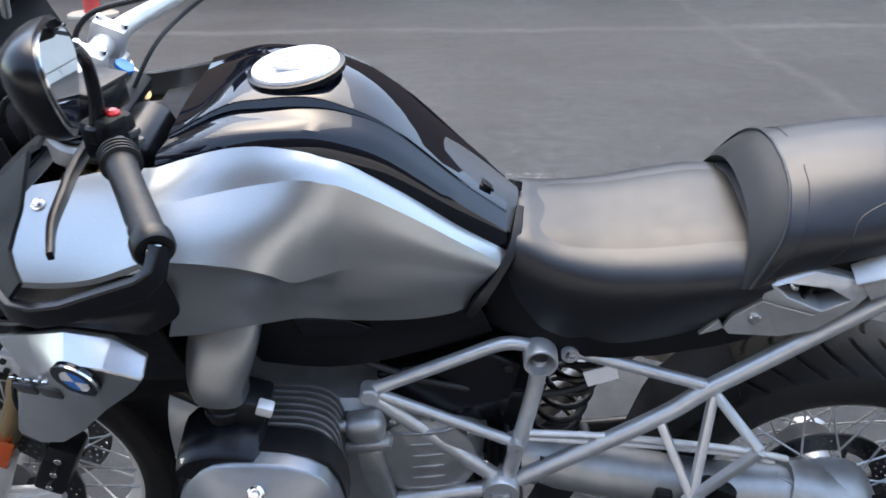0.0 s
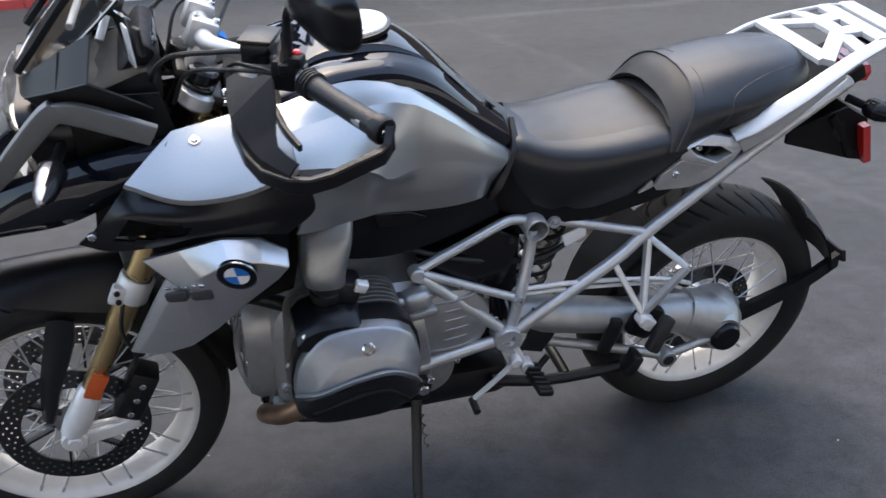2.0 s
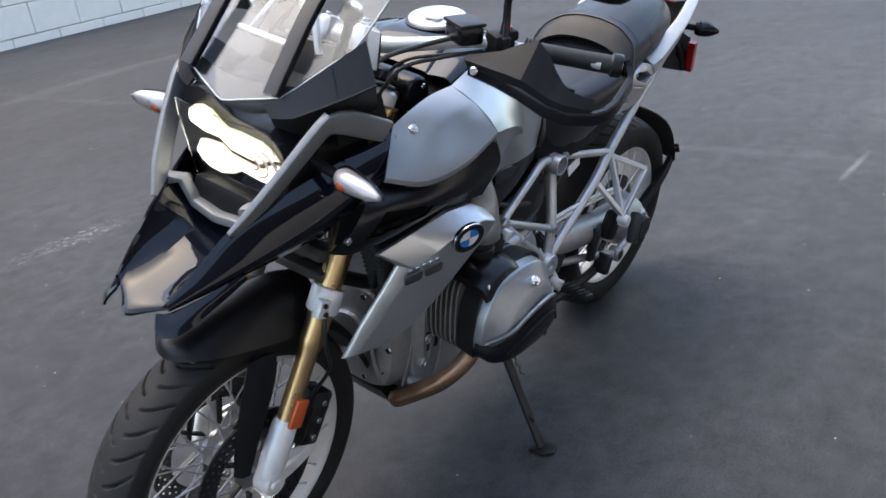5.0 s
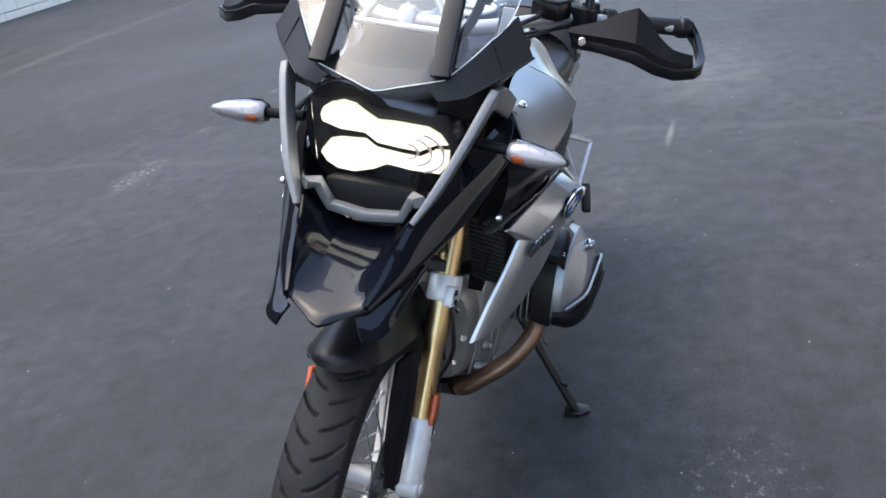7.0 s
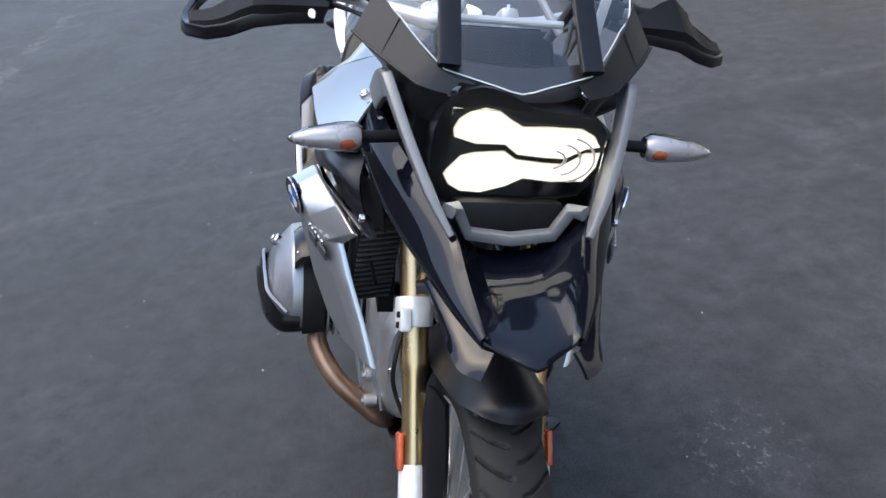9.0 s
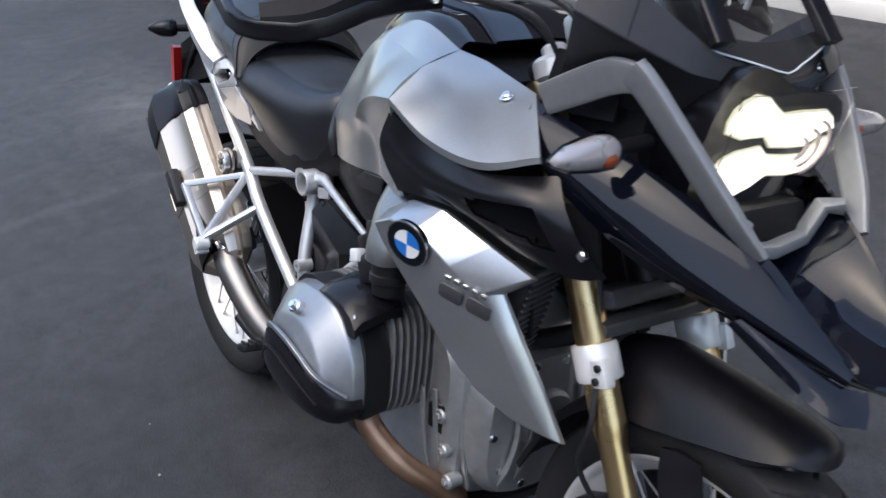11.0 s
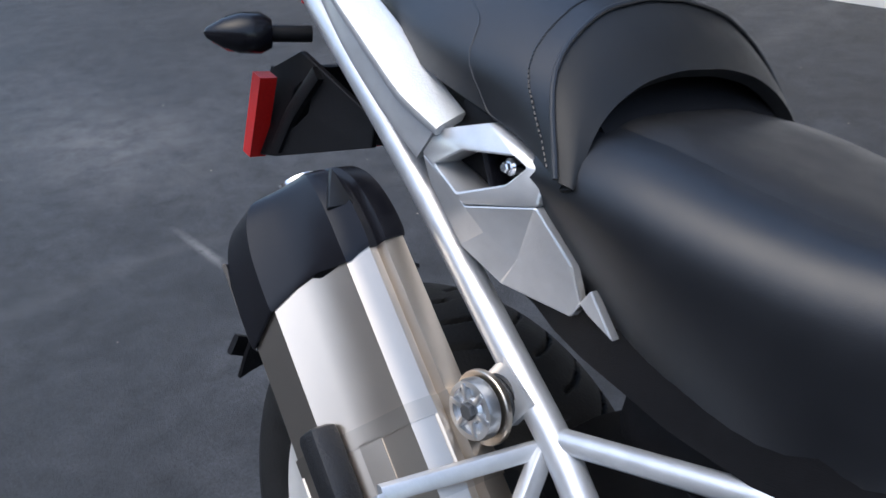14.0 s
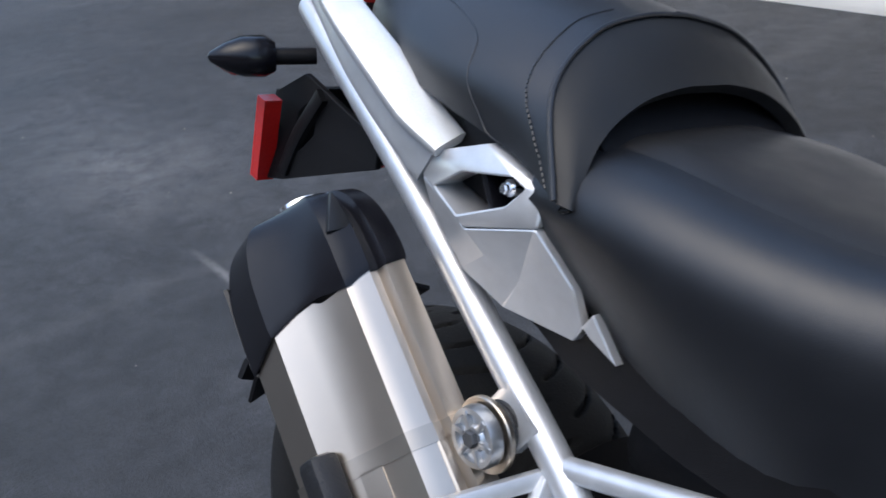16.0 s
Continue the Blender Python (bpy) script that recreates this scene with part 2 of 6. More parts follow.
def plate(outline, vec, bevel=0.002):
    """A polygon with thickness vec."""
    v = Vector(vec)
    n = len(outline)
    verts = [Vector(p) for p in outline] + [Vector(p) + v for p in outline]
    faces = [tuple(range(n)), tuple(range(2 * n - 1, n - 1, -1))] + [(i, (i + 1) % n, n + (i + 1) % n, n + i) for i in range(n)]
    bm = fill(verts, faces)
    if bevel:
        bmesh.ops.bevel(bm, geom=bm.edges[:], offset=bevel, segments=2, affect="EDGES", profile=0.5)
    return bm


def holed(outer, inner, vec, bevel=0.0):
    """A plate between two loops of equal length."""
    v = Vector(vec)
    n = len(outer)
    verts = [Vector(p) for p in outer] + [Vector(p) for p in inner] + [Vector(p) + v for p in outer] + [Vector(p) + v for p in inner]
    faces = []
    for i in range(n):
        j = (i + 1) % n
        faces += [(i, j, n + j, n + i), (2 * n + j, 2 * n + i, 3 * n + i, 3 * n + j), (j, i, 2 * n + i, 2 * n + j), (n + i, n + j, 3 * n + j, 3 * n + i)]
    bm = fill(verts, faces)
    if bevel:
        bmesh.ops.bevel(bm, geom=bm.edges[:], offset=bevel, segments=1, affect="EDGES")
    return bm


def shell(verts, faces, vec, bevel=0.0):
    """Flat facets with thickness vec behind them."""
    n, v = len(verts), Vector(vec)
    edges = collections.Counter(frozenset(e) for f in faces for e in zip(f, f[1:] + f[:1]))
    rim = [e for f in faces for e in zip(f, f[1:] + f[:1]) if edges[frozenset(e)] == 1]
    bm = fill([Vector(p) for p in verts] + [Vector(p) + v for p in verts], [tuple(f) for f in faces] + [tuple(n + i for i in reversed(f)) for f in faces] + [(b, a, n + a, n + b) for a, b in rim])
    if bevel:
        bmesh.ops.bevel(bm, geom=bm.edges[:], offset=bevel, segments=1, affect="EDGES")
    return bm


def cut(bm, test):
    """Takes away the faces whose middle lies in an opening."""
    bmesh.ops.delete(bm, geom=[f for f in bm.faces if test(f.calc_center_median())], context="FACES")
    return bm


def join(*bms):
    res = bms[0]
    for b in bms[1:]:
        me = bpy.data.meshes.new("t")
        b.to_mesh(me)
        b.free()
        res.from_mesh(me)
        bpy.data.meshes.remove(me)
    return res


def mesh_of(name, bm, material, sharp=35):
    bmesh.ops.recalc_face_normals(bm, faces=bm.faces[:])
    for f in bm.faces:
        f.smooth = True
    for e in bm.edges:
        e.smooth = not (len(e.link_faces) == 2 and e.calc_face_angle(0) > radians(sharp))
    me = bpy.data.meshes.new(name)
    bm.to_mesh(me)
    bm.free()
    me.materials.append(material)
    return me


def part(name, bm, material, parent, label="", sharp=35):
    ob = new(name, mesh_of(name, bm, material, sharp))
    ob.parent = parent
    if label:
        tagged(ob, label)
    return ob


# ---- setting ----
def asphalt():
    m = bpy.data.materials.new("worn_asphalt")
    m.use_nodes = True
    nt = m.node_tree
    b = nt.nodes["Principled BSDF"]
    tc = nt.nodes.new("ShaderNodeTexCoord")

    def noise_node(scale, detail=6, rough=0.6, stretch=None):
        n = nt.nodes.new("ShaderNodeTexNoise")
        n.inputs["Scale"].default_value, n.inputs["Detail"].default_value, n.inputs["Roughness"].default_value = scale, detail, rough
        if stretch:
            mp = nt.nodes.new("ShaderNodeMapping")
            mp.inputs["Scale"].default_value = stretch
            mp.inputs["Rotation"].default_value = (0, 0, 0.35)
            nt.links.new(tc.outputs["Object"], mp.inputs["Vector"])
            nt.links.new(mp.outputs[0], n.inputs["Vector"])
        else:
            nt.links.new(tc.outputs["Object"], n.inputs["Vector"])
        return n

    def ranged(node, lo, hi, a, z):
        r = nt.nodes.new("ShaderNodeMapRange")
        r.inputs["From Min"].default_value, r.inputs["From Max"].default_value = lo, hi
        r.inputs["To Min"].default_value, r.inputs["To Max"].default_value = a, z
        nt.links.new(node.outputs["Fac"], r.inputs["Value"])
        return r

    def times(a, c):
        x = nt.nodes.new("ShaderNodeMath")
        x.operation = "MULTIPLY"
        nt.links.new(a.outputs[0], x.inputs[0])
        nt.links.new(c.outputs[0], x.inputs[1])
        return x

    grain = noise_node(150, 6, 0.8)
    mottle = noise_node(10, 8, 0.75)
    patches = noise_node(1.7, 6)
    clouds = noise_node(0.35, 4)
    streak = noise_node(1.6, 6, 0.6, (0.25, 2.2, 1))
    scuff = noise_node(5.5, 8, 0.7)
    value = times(times(ranged(grain, 0.3, 0.7, 0.35, 1.7), times(ranged(patches, 0.3, 0.7, 0.6, 1.4), ranged(mottle, 0.34, 0.66, 0.48, 1.55))), times(ranged(clouds, 0.35, 0.65, 0.68, 1.32), ranged(streak, 0.55, 0.75, 1.0, 1.35)))
    # pale dusty scuffs
    dust = times(ranged(scuff, 0.66, 0.78, 0.0, 0.5), ranged(patches, 0.5, 0.65, 0.0, 1.0))
    # worn remains of a painted line, and two pale seams between lanes of asphalt
    xyz = nt.nodes.new("ShaderNodeSeparateXYZ")
    nt.links.new(tc.outputs["Object"], xyz.inputs[0])
    wander = noise_node(0.8, 3)

    def stripe(axis, at, half, soft, amount, worn):
        off = nt.nodes.new("ShaderNodeMath")
        off.operation = "MULTIPLY_ADD"
        nt.links.new(wander.outputs["Fac"], off.inputs[0])
        off.inputs[1].default_value, off.inputs[2].default_value = 0.5, -0.25 - at
        add = nt.nodes.new("ShaderNodeMath")
        nt.links.new(xyz.outputs[axis], add.inputs[0])
        nt.links.new(off.outputs[0], add.inputs[1])
        ab = nt.nodes.new("ShaderNodeMath")
        ab.operation = "ABSOLUTE"
        nt.links.new(add.outputs[0], ab.inputs[0])
        r = nt.nodes.new("ShaderNodeMapRange")
        r.inputs["From Min"].default_value, r.inputs["From Max"].default_value = half, half + soft
        r.inputs["To Min"].default_value, r.inputs["To Max"].default_value = amount, 0.0
        nt.links.new(ab.outputs[0], r.inputs["Value"])
        return times(r, worn)

    flakes = noise_node(34, 6, 0.75)
    lumps = noise_node(1.3, 3)
    paint = times(stripe("Y", 2.58, 0.06, 0.05, 1.0, ranged(flakes, 0.50, 0.62, 0.0, 1.0)), ranged(lumps, 0.50, 0.60, 0.0, 0.8))
    seam_a = stripe("X", 3.02, 0.004, 0.07, 0.08, ranged(lumps, 0.3, 0.6, 0.3, 1.0))
    seam_b = stripe("Y", 6.85, 0.02, 0.16, 0.14, ranged(lumps, 0.3, 0.6, 0.3, 1.0))

    def stain(x, y, rx, ry, amount, lo, hi, worn):
        mp = nt.nodes.new("ShaderNodeMapping")
        mp.inputs["Location"].default_value = (-x / rx, -y / ry, 0)
        mp.inputs["Scale"].default_value = (1 / rx, 1 / ry, 0)
        nt.links.new(tc.outputs["Object"], mp.inputs["Vector"])
        ln = nt.nodes.new("ShaderNodeVectorMath")
        ln.operation = "LENGTH"
        nt.links.new(mp.outputs[0], ln.inputs[0])
        r = nt.nodes.new("ShaderNodeMapRange")
        r.inputs["From Min"].default_value, r.inputs["From Max"].default_value = 0.1, 1.0
        r.inputs["To Min"].default_value, r.inputs["To Max"].default_value = amount, 0.0
        nt.links.new(ln.outputs["Value"], r.inputs["Value"])
        return times(r, ranged(worn, lo, hi, 0.0, 1.0))

    chalk = stain(4.05, -0.58, 0.85, 0.42, 0.30, 0.35, 0.6, scuff)
    scratch = stain(2.98, -0.44, 0.24, 0.022, 0.55, 0.3, 0.5, flakes)
    flecks = stain(0.45, -0.80, 0.22, 0.20, 0.8, 0.56, 0.64, flakes)
    for extra in (paint, seam_a, seam_b, chalk, scratch, flecks):
        top = nt.nodes.new("ShaderNodeMath")
        top.operation = "MAXIMUM"
        nt.links.new(dust.outputs[0], top.inputs[0])
        nt.links.new(extra.outputs[0], top.inputs[1])
        dust = top
    rgb = nt.nodes.new("ShaderNodeMix")
    rgb.data_type = "RGBA"
    rgb.blend_type = "MULTIPLY"
    rgb.inputs["Factor"].default_value = 1
    rgb.inputs["A"].default_value = (0.0245, 0.0253, 0.0275, 1)
    nt.links.new(value.outputs[0], rgb.inputs["B"])
    mix = nt.nodes.new("ShaderNodeMix")
    mix.data_type = "RGBA"
    nt.links.new(dust.outputs[0], mix.inputs["Factor"])
    nt.links.new(rgb.outputs["Result"], mix.inputs["A"])
    mix.inputs["B"].default_value = (0.26, 0.25, 0.24, 1)
    nt.links.new(mix.outputs["Result"], b.inputs["Base Color"])
    rr = ranged(patches, 0.3, 0.7, 0.56, 0.72)
    nt.links.new(rr.outputs[0], b.inputs["Roughness"])
    bp = nt.nodes.new("ShaderNodeBump")
    bp.inputs["Strength"].default_value, bp.inputs["Distance"].default_value = 0.9, 0.006
    nt.links.new(grain.outputs["Fac"], bp.inputs["Height"])
    nt.links.new(bp.outputs[0], b.inputs["Normal"])
    return m


WALLPAINT = mat("white_masonry_paint", (0.82, 0.76, 0.67), 0.65, 0, 0.08, 6, 0.5, 60, big=0.8)
REDPAINT = mat("red_masonry_paint", (0.50, 0.045, 0.035), 0.6, 0, 0.2, 6, 0.5, 60, big=0.8)
# tan stucco darkened to brown: the far building's shade is in the colour
STUCCO = mat("brown_stucco_in_shade", (0.13, 0.075, 0.042), 0.85, 0, 0.25, 3, 0.5, 80, big=0.4)
# very dark brown: shade is put into the colour
SHADESTUCCO = mat("shade_dark_stucco", (0.045, 0.036, 0.030), 0.8, 0, 0.3, 3, 0.5, 80, big=0.4)
CONC = mat("concrete", (0.42, 0.36, 0.29), 0.8, 0, 0.2, 12, 0.4, 120)

gm = bmesh.new()
bmesh.ops.create_grid(gm, x_segments=40, y_segments=40, size=300)
ground = tagged(new("ground", mesh_of("ground", gm, asphalt())), "dark grey worn asphalt of a parking lot", "ground", kind="structure")

# near wall: white masonry with a proud plinth; the face over it is unseen, added for dark reflections
tagged(new("wall_near", mesh_of("wall_near", block((6, -4.0, 0.65), (40, 0.2, 1.3), bevel=0.01), WALLPAINT)), "white painted masonry wall beside the lot", "wall", kind="structure")
tagged(new("unseen_face_near", mesh_of("unseen_face_near", block((6, -4.6, 1.9), (40, 0.8, 3.8), bevel=0.02), SHADESTUCCO)), "unseen dark face added over the white wall, shade in its colour", "building", kind="structure")
tagged(new("baseboard", mesh_of("baseboard", block((6, -3.875, 0.03), (40, 0.05, 0.14), bevel=0.015), WALLPAINT)), "low white painted plinth along the wall foot", "trim", kind="structure")
# far wall: core, with painted blocks set on its face (last in the file)
skew = pose(3.9, 10.9, 0, 0, 0, 2) @ pose(-3.5, -11.3, 0)
brown = tagged(new("building", mesh_of("building", block((6, 14.6, 3.6), (60, 2.4, 7.2), bevel=0.02), STUCCO)), "brown stucco building behind the block wall, shade in its colour", "building", kind="structure")
wall_far = tagged(new("wall_far", mesh_of("wall_far", join(block((14.6, 11.36, 0.83), (32, 0.2, 1.66), bevel=0.01), block((-6.42, 11.36, 0.14), (10, 0.2, 0.36), bevel=0.01)), WALLPAINT)), "white painted large-block wall with a red stretch", "wall", kind="structure")
brown.matrix_basis = wall_far.matrix_basis = skew

# red post on a pale footing beside the far wall
post = tagged(new("bollard"), "red painted round steel bollard on concrete footing", "bollard")
part("bollard_pipe", lathe([(0, 0.03), (0.085, 0.03), (0.085, 0.95), (0.07, 1.0), (0.03, 1.02), (0, 1.02)], (0, 0, 0), "z", 24), REDPAINT, post)
part("footing", lathe([(0, -0.02), (0.26, -0.02), (0.26, 0.03), (0.23, 0.045), (0, 0.045)], (0, 0, 0), "z", 20), CONC, post, "pale concrete footing")
post.matrix_basis = pose(-3.2, 8.0, 0)

# pebbles and grit lying about
rng = random.Random(4)
verts, faces = [], []
for _ in range(420):
    x, y, r = rng.uniform(-3, 6), rng.uniform(-3.6, 8), rng.uniform(0.0015, 0.005)
    o = len(verts)
    a0 = rng.uniform(0, 6)
    for i in range(4):
        verts.append((x + r * math.cos(a0 + i * 1.57) * rng.uniform(0.6, 1.2), y + r * math.sin(a0 + i * 1.57) * rng.uniform(0.6, 1.2), 0.0))
    verts.append((x, y, r * rng.uniform(0.5, 0.9)))
    faces += [(o + i, o + (i + 1) % 4, o + 4) for i in range(4)]
tagged(new("grit", mesh_of("grit", fill(verts, faces), CONC)), "pale grit and pebbles scattered on asphalt", "gravel", kind="stuff")


# ---- the motorcycle ----
bike = tagged(new("motorcycle"), "grey and black adventure motorcycle leaning on its side stand", "motorcycle")
bike.matrix_basis = pose(0, 0, 0.002, 12.9, 0, 0)


def P(name, bm, material, label="", sharp=35, parent=None):
    return part(name, bm, material, parent or bike, label, sharp)


# -- wheels --
def tyre_mesh(c, R, half, seat_r, count, seg):
    prof = [(-half * 0.50, seat_r - 0.006), (-half * 0.86, seat_r + 0.010), (-half * 0.97, seat_r + (R - seat_r) * 0.35), (-half, seat_r + (R - seat_r) * 0.55), (-half * 0.93, seat_r + (R - seat_r) * 0.74)]
    tread = []
    for i in range(-18, 19):
        y = half * 0.90 * i / 18
        tread.append((y, R - (R - seat_r) * 0.22 * abs(i / 18) ** 2.2))
    prof = prof + tread + [(-y, r) for y, r in reversed(prof)]
    n = len(prof)
    verts, faces = [], []
    for j in range(seg):
        a = 2 * math.pi * j / seg
        for y, r in prof:
            u = abs(y) / half
            d = 0.0
            if r > seat_r + (R - seat_r) * 0.72:
                ph = (a / (2 * math.pi) * count + (0.5 if y > 0 else 0) + 1.15 * u * u) % 1
                d = 0.006 * max(0.0, min(1.0, (0.075 - abs(ph - 0.1)) / 0.03)) * (0.55 if int(a / (2 * math.pi) * count + (0.5 if y > 0 else 0) + 1.15 * u * u) % 2 and u > 0.62 else 1) * max(0.0, min(1.0, (u - 0.08) / 0.04, (0.90 - u) / 0.04))
            verts.append((c[0] + (r - d) * math.cos(a), c[1] + y, c[2] + (r - d) * math.sin(a)))
    for j in range(seg):
        k = (j + 1) % seg
        for i in range(n):
            faces.append((j * n + i, j * n + (i + 1) % n, k * n + (i + 1) % n, k * n + i))
    return fill(verts, faces)


def disc_mesh(c, y, ri, ro, th=0.005, seg=168):
    """A drilled brake disc: a ring of cells with some left out."""
    rings = 11
    verts, faces = [], []
    gone = set()
    for j in range(seg):
        for i in range(1, rings - 1):
            if (j % 6 == 0 and i in (2, 6)) or (j % 6 == 3 and i in (4, 8)):
                gone.add((j, i))
    for sgn in (-1, 1):
        for j in range(seg):
            a = 2 * math.pi * j / seg
            for i in range(rings + 1):
                r = ri + (ro - ri) * i / rings
                verts.append((c[0] + r * math.cos(a), y + sgn * th / 2, c[2] + r * math.sin(a)))
    o, n = seg * (rings + 1), rings + 1
    solid = lambda j, i: 0 <= i < rings and (j % seg, i) not in gone
    for j in range(seg):
        k = (j + 1) % seg
        for i in range(rings):
            if solid(j, i):
                q = (j * n + i, j * n + i + 1, k * n + i + 1, k * n + i)
                faces += [q, tuple(o + a for a in reversed(q))]
                for (a, b), near_cell in (((q[0], q[1]), (j - 1, i)), ((q[1], q[2]), (j, i + 1)), ((q[2], q[3]), (j + 1, i)), ((q[3], q[0]), (j, i - 1))):
                    if not solid(*near_cell):
                        faces.append((b, a, o + a, o + b))
    return fill(verts, faces)


def spoke_mesh(y_hub, y_rim, r_hub, r_rim, lean):
    """One spoke with its nipple, in the plane of the wheel at angle 0."""
    a = (r_hub * math.cos(lean), y_hub, r_hub * math.sin(lean))
    b = (r_rim, y_rim, 0)
    n = Vector(b).lerp(Vector(a), 0.08)
    return join(sweep([a, b], 0.0021, 6, 1), sweep([n, b], 0.0035, 6, 1))


def wheel(name, c, R, half, flange, yr, disc_ys, disc_r, hub_r, count, spokes):
    w = P(name, lathe([(0.012, -hub_r[1]), (hub_r[0], -hub_r[1]), (hub_r[0], -hub_r[1] * 0.8), (hub_r[0] * 0.7, -hub_r[1] * 0.6), (hub_r[0] * 0.66, hub_r[1] * 0.6), (hub_r[0], hub_r[1] * 0.8), (hub_r[0], hub_r[1]), (0.012, hub_r[1])], c, "y", 40), CAST, "spoked wheel with silver rim")
    part("tyre", tyre_mesh(c, R, half, flange - 0.012, count, 840), RUBBER, w, "black road tyre with slanted grooves", 50)
    rp = [(flange, -yr), (flange - 0.003, -yr - 0.004), (flange - 0.010, -yr - 0.002), (flange - 0.016, -yr + 0.008), (flange - 0.022, -yr * 0.55), (flange - 0.036, -yr * 0.3), (flange - 0.038, 0)]
    rp = rp + [(r, -y) for r, y in reversed(rp[:-1])]
    rp = rp + [(flange - 0.012, yr * 0.85), (flange - 0.024, 0), (flange - 0.012, -yr * 0.85)]
    part("rim", lathe(rp, c, "y", 96, closed=True), RIM, w, "pale silver rim", 50)
    metal = [mesh_of("spoke", spoke_mesh(s * hub_r[1] * 0.85, s * yr * 0.8, hub_r[0] * 0.92, flange - 0.018, l), FRAMES) for s in (-1, 1) for l in (0.75, -0.75)]
    for i in range(spokes):
        ob = new("spoke", metal[i % 4])
        ob.parent = w
        ob.matrix_basis = pose(*c) @ pose(0, 0, 0, 0, 360 * (i + (0.25 if i % 2 else 0)) / spokes, 0)
    for y in disc_ys:
        dd = part("brake_disc", disc_mesh(c, y, disc_r * 0.70, disc_r), DISC, w, "drilled steel brake disc")
        for i in range(6):
            a = i * math.pi / 3
            part("carrier_arm", sweep([(c[0] + 0.045 * math.cos(a), y * 0.95, c[2] + 0.045 * math.sin(a)), (c[0] + disc_r * 0.74 * math.cos(a + 0.25), y, c[2] + disc_r * 0.74 * math.sin(a + 0.25))], 0, 8, 1, flat=(0.006, 0.016), up=(0, 1, 0)), BLACKM, w)
    return w


FA, RA = (0.0, 0.0, 0.325), (1.507, 0.0, 0.318)
wheel("front_wheel", FA, 0.325, 0.060, 0.258, 0.046, (-0.072, 0.072), 0.152, (0.045, 0.055), 40, 40)
wheel("rear_wheel", RA, 0.318, 0.085, 0.233, 0.066, (-0.045,), 0.132, (0.055, 0.07), 40, 40)

# -- fork --
for s in (-1, 1):
    up = Vector((0.456, 0, 0.89)).normalized()
    foot = Vector((0.0, 0.108 * s, 0.345))
    at = lambda d: tuple(foot + up * d)
    tube = P("fork_tube", sweep([at(0.09), at(0.27), at(0.285), at(0.30), at(0.78)], 0, 24, 1, radii=[0.0205, 0.0205, 0.0235, 0.025, 0.025]), GOLD, "gold anodised fork tube")
    P("fork_clamp", join(lathe([(0.026, -0.026), (0.031, -0.026), (0.033, -0.022), (0.033, 0.022), (0.031, 0.026), (0.026, 0.026)], at(0.385), up, 32, closed=True), block(tuple(Vector(at(0.385)) + Vector((-0.03, 0.02 * s, 0))), (0.028, 0.02, 0.04), (0, 24, 0), 0.004)), LEG, "silver clamp ring round the fork tube")
    for dz in (-0.010, 0.010):
        P("bolt", disc(tuple(Vector(at(0.385)) + Vector((-0.030, 0.032 * s, dz))), 0.0055, 0.006, "y", 0.001, 12), BLACKM)
    leg = P("fork_leg", sweep([at(-0.005), at(0.03), at(0.06), at(0.115), at(0.125)], 0, 24, 1, radii=[0.025, 0.028, 0.027, 0.026, 0.021]), LEG, "silver lower fork leg")
    part("axle_clamp", join(lathe([(0.012, -0.022), (0.024, -0.022), (0.027, -0.018), (0.027, 0.018), (0.024, 0.022), (0.012, 0.022)], (0, 0.108 * s, 0.33), "y", 28, closed=True), disc((0, 0.112 * s, 0.33), 0.014, 0.046, "y", 0.003)), LEG, leg)
    part("caliper_bracket", join(sweep([(0.01, 0.108 * s, 0.318), (0.07, 0.107 * s, 0.325), (0.128, 0.104 * s, 0.338)], 0, 12, 3, flat=(0.014, 0.03), up=(0, 0, 1)), sweep([(0.02, 0.108 * s, 0.35), (0.07, 0.106 * s, 0.352), (0.12, 0.104 * s, 0.345)], 0, 10, 3, flat=(0.010, 0.012))), LEG, leg)
    P("side_reflector", block(tuple(Vector(at(0.145)) + Vector((0.002, 0.024 * s, 0))), (0.034, 0.010, 0.062), (0, 27, 0), 0.003), AMBER, "amber rectangular reflector on the fork")
    cal = P("brake_caliper", join(block((0.135, 0.083 * s, 0.405), (0.058, 0.062, 0.125), (0, 28, 0), 0.010), block((0.118, 0.108 * s, 0.40), (0.030, 0.018, 0.085), (0, 28, 0), 0.006)), BLACKM, "black radial brake caliper")
    for dz in (-0.035, 0.0, 0.035):
        part("caliper_bolt", disc((0.135 + dz * 0.5, 0.118 * s, 0.405 + dz), 0.007, 0.006, "y", 0.001, 12), CHROME, cal)
    P("fork_guard", patch([side(s, [(0.000, 0.078, 0.612), (0.026, 0.092, 0.622), (0.052, 0.098, 0.616)]), side(s, [(-0.018, 0.074, 0.55), (0.008, 0.094, 0.55), (0.040, 0.103, 0.56)]), side(s, [(-0.046, 0.072, 0.45), (-0.030, 0.092, 0.45), (-0.004, 0.102, 0.455)]), side(s, [(-0.060, 0.074, 0.36), (-0.050, 0.090, 0.36), (-0.036, 0.098, 0.365)])], 0.010, 3, 3, (0, s, 0)), GUARD, "black plastic guard beside the fork")
    P("brake_hose", sweep(side(s, [(0.13, 0.10, 0.46), (0.155, 0.135, 0.54), (0.14, 0.14, 0.62), (0.18, 0.11, 0.74), (0.25, 0.08, 0.9)]), 0.0042, 8, 6), GRIP)
P("front_axle", sweep([(0, -0.13, 0.33), (0, 0.13, 0.33)], 0.009, 16, 1), CHROME)
